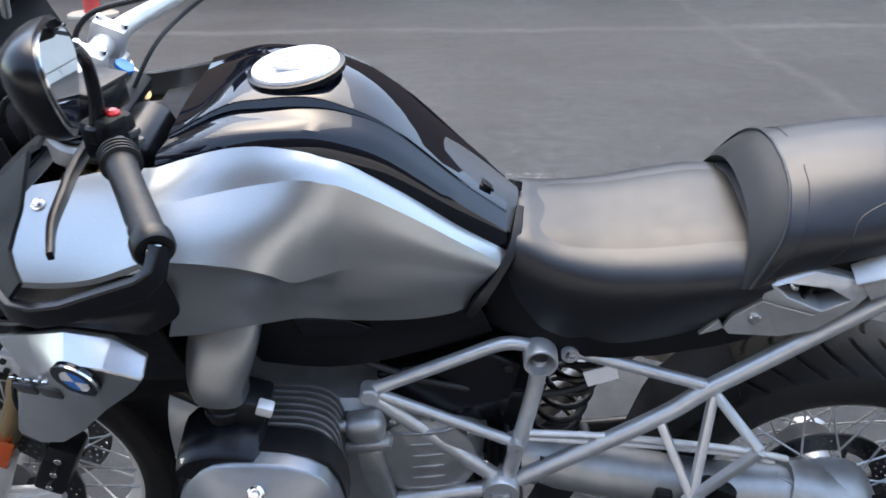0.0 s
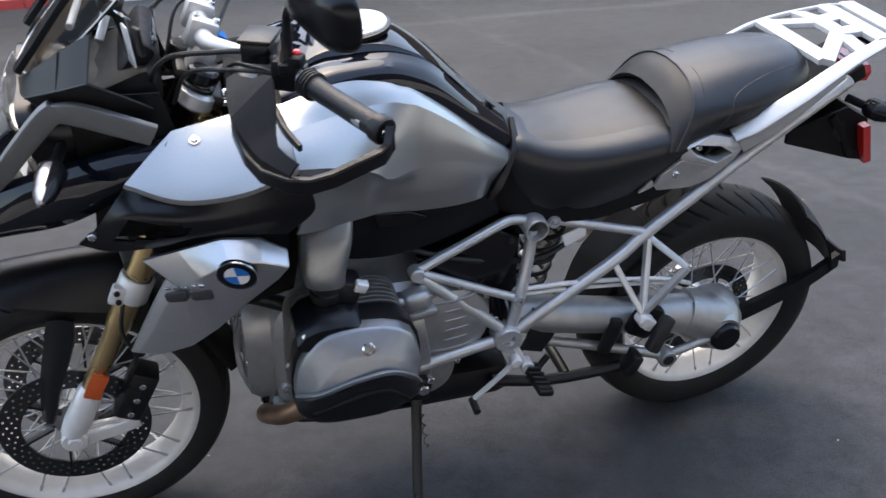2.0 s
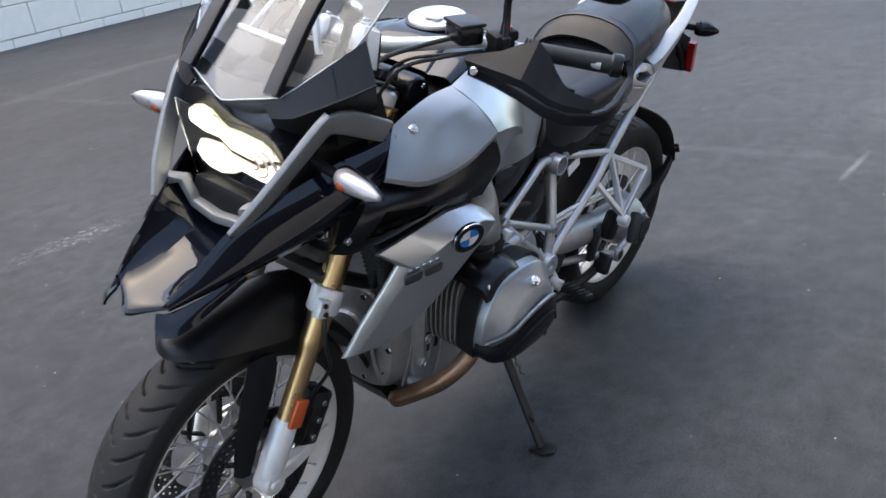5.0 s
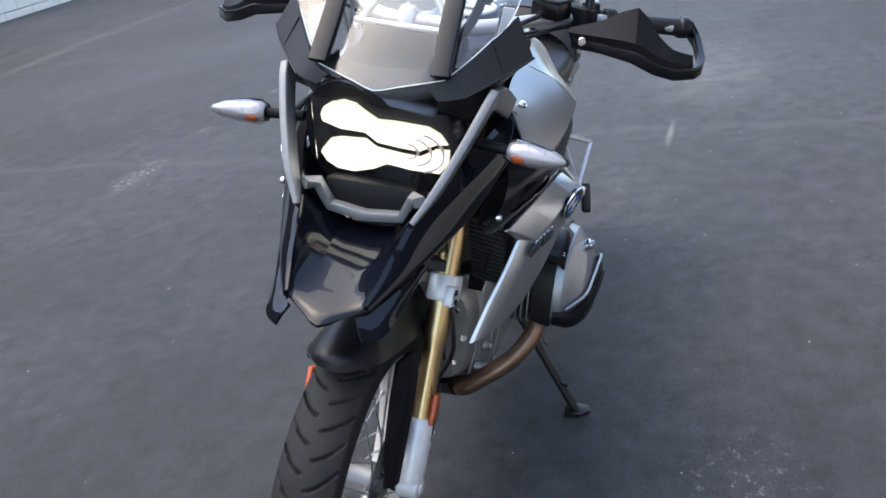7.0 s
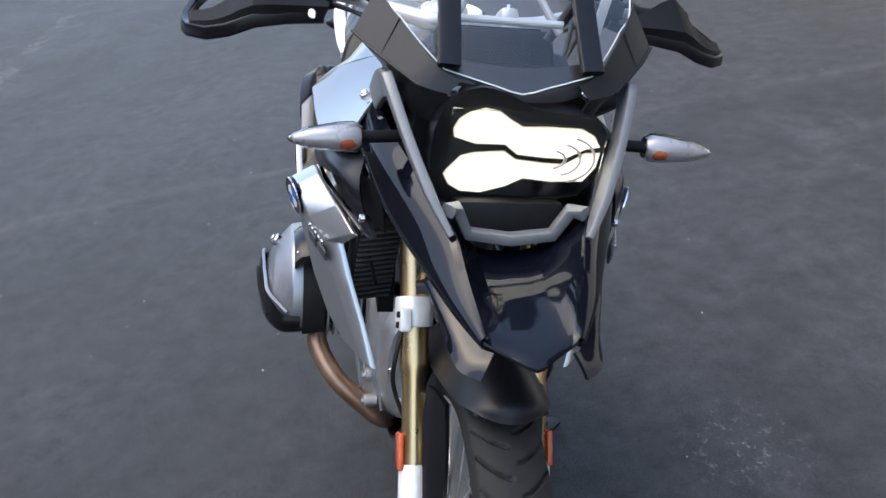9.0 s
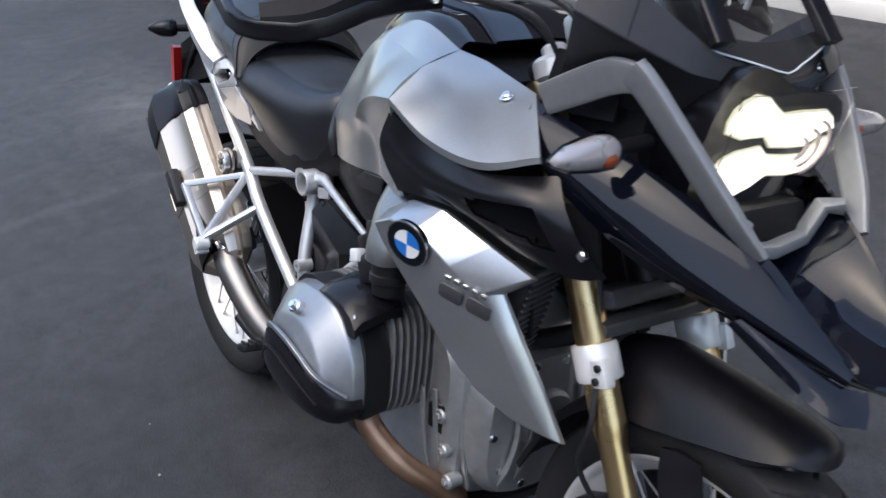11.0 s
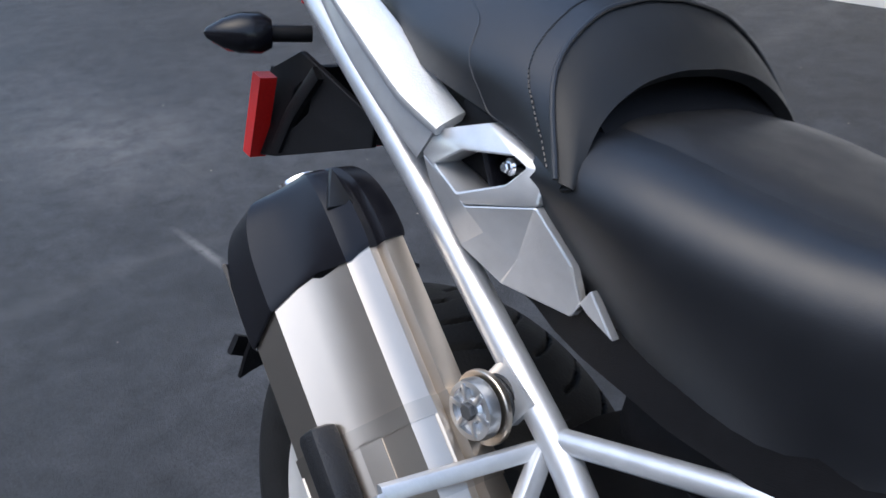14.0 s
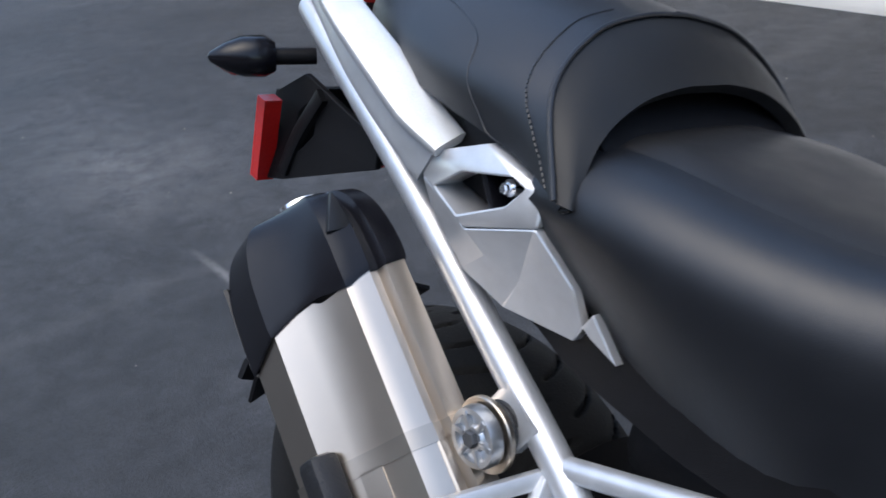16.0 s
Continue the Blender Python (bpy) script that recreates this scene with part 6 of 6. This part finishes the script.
P("wheel_sensor_ring", lathe([(0.055, -0.003), (0.075, -0.003), (0.075, 0.003), (0.055, 0.003)], (1.507, -0.05, 0.318), "y", 48, closed=True), BLACKM)
# spray guard behind the wheel
rows = []
for a in (54, 45, 35, 25, 16):
    ca, sa = math.cos(radians(a)), math.sin(radians(a))
    r0 = 0.362
    rows.append([(RA[0] + (r0 - 0.022 * t * t) * ca, 0.098 * t, RA[2] + (r0 - 0.022 * t * t) * sa) for t in (-1, -0.6, 0, 0.6, 1)])
P("spray_guard", patch(rows, 0.005, 4, 3, (1, 0, 0.5)), PLASTIC, "black plastic spray guard behind the rear tyre")
P("spray_guard_arm", patch([[(1.50, -0.125, 0.345), (1.62, -0.118, 0.375), (1.75, -0.105, 0.410), (1.855, -0.085, 0.450)], [(1.52, -0.128, 0.305), (1.63, -0.120, 0.335), (1.76, -0.107, 0.375), (1.862, -0.085, 0.410)]], 0.016, 2, 4, (0, -1, 0)), PLASTIC, "black arm of the spray guard")
P("guard_rib", sweep([(1.865, -0.09, 0.445), (1.872, -0.05, 0.432), (1.872, 0.05, 0.432), (1.865, 0.09, 0.445)], 0, 8, 3, flat=(0.03, 0.010), up=(1, 0, 0)), PLASTIC)
P("inner_hugger", patch([[(RA[0] + 0.338 * math.cos(radians(a)), 0.088 * t, RA[2] + 0.338 * math.sin(radians(a)) - 0.012 * t * t) for t in (-1, 0, 1)] for a in (175, 150, 125)], 0.005, 3, 3), PLASTIC)

# -- stands, pegs and levers --
P("side_stand", join(sweep([(0.732, -0.155, 0.360), (0.716, -0.180, 0.310), (0.677, -0.352, 0.090)], 0, 14, 2, radii=[0.016, 0.014, 0.011, 0.011]), sweep([(0.690, -0.300, 0.160), (0.680, -0.312, 0.158), (0.674, -0.322, 0.160)], 0.005, 8, 2), block((0.725, -0.175, 0.350), (0.05, 0.03, 0.06), (0, 10, 0), 0.010)), BLACKM, "black folded-out side stand")
P("stand_foot", plate([(0.655, -0.330, 0.0775), (0.690, -0.325, 0.0765), (0.705, -0.345, 0.081), (0.700, -0.385, 0.0901), (0.672, -0.395, 0.0925), (0.652, -0.37, 0.0868)], (0, 0.0016, 0.007), 0.0015), BLACKM, "flat steel foot of the side stand")
P("stand_spring", sweep([(0.722 + 0.005 * math.cos(a), -0.195 - 0.0022 * a, 0.315 - 0.0028 * a + 0.005 * math.sin(a)) for a in [i * 0.7 for i in range(40)]], 0.0014, 6, 1), BLACKM)
P("stand_pivot", join(disc((0.728, -0.192, 0.360), 0.014, 0.02, "y", 0.003, 8), disc((0.745, -0.188, 0.383), 0.009, 0.02, "y", 0.002, 8)), CHROME)
P("centre_stand", join(sweep([(0.91, -0.13, 0.285), (1.05, -0.14, 0.262), (1.20, -0.15, 0.270), (1.26, -0.155, 0.285)], 0.014, 12, 3), sweep([(0.91, 0.13, 0.285), (1.05, 0.14, 0.262), (1.20, 0.15, 0.270), (1.26, 0.155, 0.285)], 0.014, 12, 3), sweep([(1.10, -0.14, 0.265), (1.10, 0.14, 0.265)], 0.013, 12, 1), sweep([(1.00, -0.14, 0.275), (1.05, -0.13, 0.33)], 0.008, 8, 1), block((1.25, -0.17, 0.300), (0.03, 0.05, 0.06), (0, 20, 0), 0.008)), BLACKM, "black folded centre stand")
for s in (-1, 1):
    rest = P("footrest", block((0.985, 0.225 * s, 0.355), (0.036, 0.105, 0.016), (4 * s, 14, 0), 0.005), BLACKM, "footrest with serrated rubber top")
    for i in range(6):
        part("footrest_tooth", block((0.985, (0.185 + i * 0.016) * s, 0.366), (0.034, 0.006, 0.010), (0, 14, 0), 0.002), GRIP, rest)
    P("footrest_hanger", join(sweep(side(s, [(0.935, 0.165, 0.435), (0.955, 0.172, 0.400), (0.975, 0.178, 0.362)]), 0, 12, 3, flat=(0.012, 0.026), up=(0, 1, 0)), disc((0.972, 0.180 * s, 0.365), 0.016, 0.03, "y", 0.003, 20)), LEG)
    P("heel_guard", patch([side(s, [(0.99, 0.150, 0.50), (1.045, 0.146, 0.47)]), side(s, [(0.985, 0.156, 0.44), (1.05, 0.152, 0.42)]), side(s, [(0.965, 0.158, 0.39), (1.02, 0.155, 0.37)])], 0.005, 3, 2, (0, s, 0)), BLACKM)
P("gear_lever", join(sweep([(0.945, -0.185, 0.388), (0.90, -0.195, 0.352), (0.845, -0.200, 0.308)], 0, 10, 3, flat=(0.008, 0.012), up=(0, 1, 0)), disc((0.942, -0.188, 0.390), 0.013, 0.026, "y", 0.003, 16)), LEG, "silver gear lever")
P("gear_lever_tip", sweep([(0.842, -0.195, 0.303), (0.842, -0.235, 0.300)], 0.0085, 12, 1), GRIP)
P("brake_pedal", join(sweep([(0.96, 0.178, 0.39), (0.88, 0.19, 0.345), (0.82, 0.20, 0.325)], 0, 10, 3, flat=(0.008, 0.013), up=(0, 1, 0)), block((0.81, 0.215, 0.328), (0.03, 0.04, 0.012), (0, 10, 0), 0.003)), BLACKM, "rear brake pedal")

# -- exhaust on the right --
d45 = Vector((0.72, 0.0, 0.694)).normalized()
nrm = Vector((-0.694, 0, 0.72))
def muf_loop(o, k, kw=1.0):
    return [o + nrm * (a * k) + Vector((0, b * kw, 0)) for a, b in ((0.068, -0.034), (0.0675, -0.013), (0.0590, -0.009), (0.0585, -0.001), (0.0655, 0.003), (0.0625, 0.014), (0.0602, 0.021), (0.058, 0.026), (0.0440, 0.0316), (0.0300, 0.0382), (0.0120, 0.0495), (-0.011, 0.0675), (-0.066, 0.0665), (-0.077, 0.057), (-0.085, 0.034), (-0.080, -0.012), (-0.05, -0.046), (0.03, -0.050))]
o = Vector((1.485, 0.195, 0.719))
muf = P("silencer", loft([muf_loop(o - d45 * 0.40, 0.45, 0.5), muf_loop(o - d45 * 0.375, 0.80, 0.85), muf_loop(o - d45 * 0.345, 0.96, 0.98), muf_loop(o - d45 * 0.33, 1.0), muf_loop(o - d45 * 0.15, 1.0), muf_loop(o + d45 * 0.01, 1.0)], 1, 1), STEEL, "brushed steel silencer", 13)
WAVE = (0, 0.002, 0.003, 0.003, 0.004, 0.008, 0.012, 0.013, 0.010, 0.007, 0.010, 0.020, 0.034, 0.034, 0.020, 0.005, 0, 0)
part("end_cap", loft([[q - d45 * e for q, e in zip(muf_loop(o - d45 * 0.004, 1.03, 1.04), WAVE)], [q - d45 * e for q, e in zip(muf_loop(o + d45 * 0.004, 1.045, 1.06), WAVE)], muf_loop(o + d45 * 0.025, 1.03, 1.05), muf_loop(o + d45 * 0.050, 0.96, 1.0), muf_loop(o + d45 * 0.068, 0.85, 0.92), muf_loop(o + d45 * 0.080, 0.70, 0.78), muf_loop(o + d45 * 0.086, 0.5, 0.56), muf_loop(o + d45 * 0.087, 0.4, 0.45)], 2, 1), SATIN, muf, "black plastic silencer end cap", 22)
part("cap_side_lug", patch([muf_loop(o + d45 * 0.05, 1.05, 1.06)[12:16], muf_loop(o - d45 * 0.030, 1.05, 1.06)[12:16]], 0.004, 1, 1, (0.3, 1, 0)), SATIN, muf)
part("tail_pipe", lathe([(0.022, -0.04), (0.026, -0.04), (0.026, 0.002), (0.022, 0.002)], tuple(o + d45 * 0.088), tuple(d45), 28, closed=True), CHROME, muf)
cp = o + d45 * 0.050 + nrm * 0.0585 + Vector((0, 0.014, 0))
part("cap_recess", plate([cp + d45 * 0.022 + Vector((0, -0.006, 0)), cp - d45 * 0.016 + Vector((0, -0.014, 0)), cp - d45 * 0.016 + Vector((0, 0.012, 0)) - nrm * 0.002], nrm * 0.007, 0.0015), BLACKM, muf)



def strap(d0, d1, i0, i1, name):
    """A strip of sheet steel lying on the silencer's outside."""
    rows = [muf_loop(o - d45 * d, 1.02, 1.025)[i0:i1] for d in (d0, d1)]
    return part(name, patch(rows, 0.0025, 1, 1, (-0.3, 1, 0.3)), STRAP, muf, "", 30)


strap(0.226, 0.208, 0, 15, "silencer_band")
strap(0.162, 0.146, 0, 15, "silencer_band")
strap(0.210, 0.160, 0, 5, "band_plate")
strap(0.210, 0.160, 9, 11, "band_plate")
strap(0.210, 0.160, 12, 15, "band_plate")
part("band_arm", join(disc((1.301, 0.168, 0.662), 0.032, 0.006, "y", 0.001, 32)), STRAP, muf)
damper = P("silencer_mount", join(*[lathe([(0.0, -0.004), (0.022, -0.004), (0.0245, 0), (0.022, 0.004), (0.0, 0.004)], (1.300, 0.150 + i * 0.009, 0.664), "y", 32) for i in range(3)]), GRIP, "rubber silencer mount with a silver disc")
part("mount_disc", lathe([(0, 0.004), (0.010, 0.004), (0.012, 0.001), (0.020, 0.001), (0.020, 0.005), (0.0245, 0.005), (0.026, 0.0), (0.026, -0.006), (0, -0.006)], (1.300, 0.180, 0.664), "y", 40), SILVER, damper, "machined silver disc")
for i in range(6):
    a = i * math.pi / 3
    part("disc_spoke", block((1.300 + 0.016 * math.cos(a), 0.183, 0.664 + 0.016 * math.sin(a)), (0.014, 0.006, 0.005), (0, -math.degrees(a), 0), 0.001), SILVER, damper)
part("disc_bolt", disc((1.300, 0.186, 0.664), 0.0075, 0.006, "y", 0.001, 6), DARK, damper)
P("mount_bracket", sweep([(1.300, 0.150, 0.664), (1.285, 0.145, 0.69)], 0, 12, 1, flat=(0.012, 0.05), up=(1, 0, 0)), FRAMES)
P("exhaust_pipe", sweep([(0.90, 0.10, 0.275), (1.00, 0.145, 0.30), (1.09, 0.185, 0.362), (1.19, 0.205, 0.447), (1.27, 0.205, 0.520), (1.31, 0.198, 0.56)], 0, 22, 6, radii=[0.026, 0.028, 0.032, 0.034, 0.034, 0.030]), PIPE, "polished steel exhaust link pipe")
P("pipe_clamp", lathe([(0.034, -0.011), (0.038, -0.011), (0.038, 0.011), (0.034, 0.011)], (1.225, 0.206, 0.480), (0.72, 0, 0.69), 32, closed=True), CHROME)
P("heat_shield", patch([[(1.20, 0.250, 0.50), (1.30, 0.245, 0.56)], [(1.22, 0.262, 0.455), (1.32, 0.258, 0.52)], [(1.25, 0.250, 0.42), (1.34, 0.248, 0.49)]], 0.004, 3, 2, (0, 1, 0)), PLASTIC)

# -- handlebar and controls --
bar = P("handlebar", sweep([(0.560, -0.440, 1.151), (0.500, -0.310, 1.163), (0.462, -0.235, 1.168), (0.405, -0.15, 1.158), (0.368, -0.085, 1.150), (0.362, 0, 1.150), (0.368, 0.085, 1.150), (0.405, 0.15, 1.158), (0.462, 0.235, 1.168), (0.500, 0.310, 1.163), (0.560, 0.440, 1.151)], 0, 18, 5, radii=[0.011, 0.011, 0.011, 0.013, 0.016, 0.016, 0.016, 0.013, 0.011, 0.011, 0.011]), YOKE, "silver tapered handlebar")
for s in (-1, 1):
    S = lambda *p: side(s, p)
    clampo = P("bar_clamp", join(block((0.362, 0.045 * s, 1.150), (0.052, 0.034, 0.055), (0, 24, 0), 0.010), block((0.352, 0.045 * s, 1.10), (0.045, 0.04, 0.07), (0, 24, 0), 0.010)), YOKE, "silver handlebar clamp")
    for dx in (-0.016, 0.016):
        part("bolt", disc((0.374 + dx, 0.045 * s, 1.176 - dx * 0.4), 0.0055, 0.008, (0.4, 0, 1), 0.001, 12), CHROME, clampo)
    P("fork_cap", join(disc((0.338, 0.104 * s, 1.060), 0.032, 0.034, (0.456, 0, 0.89), 0.006, 28), disc((0.346, 0.104 * s, 1.082), 0.018, 0.02, (0.456, 0, 0.89), 0.004, 8)), YOKE, "silver fork top cap")
    grip = P("grip", sweep(S((0.505, 0.322, 1.163), (0.520, 0.352, 1.160), (0.575, 0.452, 1.150)), 0, 20, 3, radii=[0.019, 0.017, 0.0165, 0.0175]), GRIP, "black rubber grip")
    gd = (Vector(S((0.575, 0.452, 1.150))[0]) - Vector(S((0.505, 0.322, 1.163))[0])).normalized()
    for i in range(4):
        part("grip_ring", lathe([(0.018, -0.0022), (0.023, -0.001), (0.023, 0.001), (0.018, 0.0022)], tuple(Vector(S((0.503, 0.318, 1.163))[0]) + gd * (0.006 * i - 0.006)), tuple(gd), 24, closed=True), GRIP, grip)
    part("bar_end", lathe([(0, -0.004), (0.018, -0.004), (0.0215, 0), (0.0215, 0.014), (0.019, 0.018), (0.012, 0.018), (0.010, 0.016), (0, 0.016)], tuple(Vector(S((0.576, 0.454, 1.150))[0])), tuple(gd), 28), BLACKM, grip)
    part("bar_end_bolt", disc(tuple(Vector(S((0.576, 0.454, 1.150))[0]) + gd * 0.018), 0.009, 0.004, tuple(gd), 0.001, 20), CHROME, grip)
    sw = P("switch_block", join(block(S((0.478, 0.272, 1.166))[0], (0.044, 0.050, 0.052), (0, 0, -28 * -s), 0.010), block(S((0.488, 0.285, 1.188))[0], (0.028, 0.03, 0.02), (0, 0, 28 * s), 0.006)), PLASTIC, "black switch block with buttons")
    part("red_button", disc(S((0.492, 0.280, 1.198))[0], 0.0075, 0.010, "z", 0.003, 16), RED, sw)
    part("switch", block(S((0.502, 0.268, 1.168))[0], (0.012, 0.018, 0.010), (0, 0, 28 * s), 0.003), DARK, sw)
    part("switch", block(S((0.500, 0.262, 1.152))[0], (0.012, 0.022, 0.008), (0, 0, 28 * s), 0.003), DARK, sw)
    P("lever", sweep(S((0.445, 0.262, 1.150), (0.440, 0.305, 1.139), (0.446, 0.350, 1.137), (0.452, 0.400, 1.132), (0.466, 0.445, 1.125)), 0, 12, 5, flat=(0.010, 0.016), radii=[1, 1, 0.9, 0.7]), BLACKM, "black control lever")
    res = P("fluid_reservoir", block(S((0.445, 0.215, 1.186))[0], (0.050, 0.066, 0.036), (0, 0, 24 * s), 0.008), SATIN, "black fluid reservoir")
    part("reservoir_lid", block(S((0.445, 0.215, 1.205))[0], (0.054, 0.069, 0.008), (0, 0, 24 * s), 0.003), BLACKM, res)
    P("clutch_hose", sweep(S((0.43, 0.20, 1.175), (0.38, 0.17, 1.165), (0.30, 0.14, 1.15), (0.27, 0.12, 1.10), (0.29, 0.09, 1.03)), 0.0045, 8, 6), GRIP)
    P("cable", sweep(S((0.46, 0.25, 1.155), (0.40, 0.20, 1.145), (0.33, 0.16, 1.13), (0.30, 0.12, 1.06)), 0.0038, 8, 6), GRIP)
    P("cable", sweep(S((0.47, 0.25, 1.150), (0.43, 0.17, 1.135), (0.40, 0.10, 1.11), (0.36, 0.05, 1.04)), 0.0035, 8, 6), GRIP)
    # guard round the grip: open bow and moulded shield
    hg = P("handguard", patch([
        S((0.398, 0.260, 1.166), (0.418, 0.320, 1.182), (0.4400, 0.380, 1.208), (0.437, 0.422, 1.165), (0.432, 0.455, 1.140), (0.455, 0.492, 1.128)),
        S((0.385, 0.262, 1.160), (0.378, 0.325, 1.160), (0.378, 0.388, 1.156), (0.392, 0.425, 1.136), (0.408, 0.457, 1.122), (0.442, 0.496, 1.113)),
        S((0.392, 0.268, 1.140), (0.384, 0.330, 1.138), (0.380, 0.385, 1.130), (0.392, 0.428, 1.110), (0.408, 0.462, 1.100), (0.440, 0.498, 1.098))], 0.005, 1, 2, (-1, s * 0.5, 0)), PLASTIC, "black plastic guard in front of the grip", 20)
    part("guard_bow", sweep(S((0.590, 0.468, 1.154), (0.586, 0.484, 1.134), (0.572, 0.494, 1.124), (0.500, 0.508, 1.106), (0.470, 0.506, 1.099), (0.443, 0.497, 1.098), (0.410, 0.464, 1.100), (0.394, 0.430, 1.110), (0.384, 0.386, 1.130), (0.388, 0.330, 1.139), (0.395, 0.270, 1.142)), 0, 14, 1, flat=(0.014, 0.024), up=(0, 0, 1)), SATIN, hg)
    part("bolt", disc(S((0.378, 0.290, 1.148))[0], 0.008, 0.008, (-1, 0.2 * s, 0.1), 0.002, 16), CHROME, hg)
    # mirror
    stem = P("mirror", sweep(S((0.472, 0.285, 1.178), (0.478, 0.283, 1.215), (0.480, 0.285, 1.258), (0.484, 0.310, 1.285), (0.490, 0.345, 1.297)), 0, 12, 5, radii=[0.011, 0.008, 0.007, 0.007, 0.008]), SATIN, "black rear-view mirror on a bent stem")
    part("mirror_foot", disc(S((0.472, 0.285, 1.178))[0], 0.014, 0.022, "z", 0.003, 8), BLACKM, stem)
    mc, mu, mv, mn = Vector(S((0.510, 0.425, 1.315))[0]), Vector((0.30, 0.94 * s, 0.05)).normalized(), Vector((-0.15, 0, 1)).normalized(), None
    mn = mu.cross(mv) * -s
    mn = mn if mn.x > 0 else -mn
    shape = [(-0.088, -0.010), (-0.075, 0.020), (-0.04, 0.036), (0.03, 0.046), (0.070, 0.042), (0.088, 0.018), (0.082, -0.020), (0.055, -0.046), (0.0, -0.040), (-0.06, -0.026)]
    part("mirror_shell", loft([[mc + mu * (a * k) + mv * (b * k) + mn * dd for a, b in shape] for dd, k in ((0.012, 0.97), (0.010, 1.0), (-0.004, 0.98), (-0.020, 0.80), (-0.028, 0.5))], 2, 3), SATIN, stem)
    part("mirror_glass", loft([[mc + mu * (a * 0.90) + mv * (b * 0.88) + mn * dd for a, b in shape] for dd in (0.0125, 0.0145)], 1, 3), MIRROR, stem)
P("adjuster_knob", join(disc((0.352, -0.104, 1.100), 0.025, 0.026, (0.456, 0, 0.89), 0.005, 28), disc((0.343, -0.104, 1.083), 0.029, 0.008, (0.456, 0, 0.89), 0.002, 28)), SATIN, "black round fork adjuster knob")
P("ignition_lock", join(disc((0.318, 0, 1.095), 0.022, 0.05, (0.456, 0, 0.89), 0.004, 24), block((0.335, 0, 1.085), (0.06, 0.16, 0.022), (0, 24, 0), 0.008)), BLACKM, "ignition lock on the upper fork yoke")
stalk = P("display_socket", join(sweep([(0.245, -0.085, 1.150), (0.240, -0.115, 1.200), (0.233, -0.132, 1.240)], 0.009, 10, 4), disc((0.232, -0.136, 1.246), 0.018, 0.030, (0.3, -0.5, 0.8), 0.004, 20)), BLACKM, "black socket with a ring and hanging tag")
part("socket_face", disc((0.237, -0.144, 1.259), 0.012, 0.006, (0.3, -0.5, 0.8), 0.002, 20), CHROME, stalk)
part("key_ring", lathe([(0.013, -0.001), (0.0145, -0.001), (0.0145, 0.001), (0.013, 0.001)], (0.245, -0.160, 1.234), (0.6, 0.2, 0.7), 28, closed=True), CHROME, stalk)
part("key_tag", block((0.2475, -0.170, 1.188), (0.004, 0.021, 0.072), (8, -6, 20), 0.0015), WHITE, stalk, "white paper tag")
part("key_fob", block((0.262, -0.163, 1.190), (0.009, 0.019, 0.050), (4, -6, 35), 0.004), BLACKM, stalk, "black key fob")
cov = P("intake_cover", loft([[(x + 0.036 * math.cos(a) * k, -y, 1.045 + 0.040 * k * math.sin(a)) for a in [i * math.pi / 10 for i in range(20)]] for x, y, k in ((0.425, 0.02, 1.0), (0.423, 0.118, 1.0), (0.422, 0.126, 0.96), (0.421, 0.130, 0.85))], 1, 1), SATIN, "black round cover ahead of the tank")
part("cover_bolt", disc((0.436, -0.128, 1.062), 0.006, 0.008, "y", 0.002, 14), CHROME, cov)
P("yoke_badge", disc((0.395, 0, 1.128), 0.014, 0.006, (0.6, 0, 0.8), 0.001, 24), BLUE, "small round blue and white badge")

# ---- painted blocks of the far wall ----
bw, bh = 0.70, 0.42
cube = mesh_of("block", block((0, 0, 0), (bw - 0.012, 0.05, bh - 0.010), bevel=0.008, segs=1), WALLPAINT)
cube_red = mesh_of("block", block((0, 0, 0), (bw - 0.012, 0.05, bh - 0.010), bevel=0.008, segs=1), REDPAINT)
rng = random.Random(7)
for j in range(4):
    for i in range(48):
        x = -9.2 + i * bw + (bw / 2 if j % 2 else 0)
        if x < -1.43 and j > 0:
            continue
        ob = new("block", cube_red if x < -1.43 else cube)
        ob.parent = wall_far
        ob.matrix_basis = pose(x, 11.235 + rng.uniform(-0.004, 0.004), -0.09 + bh * (j + 0.0) + bh * 0.0)
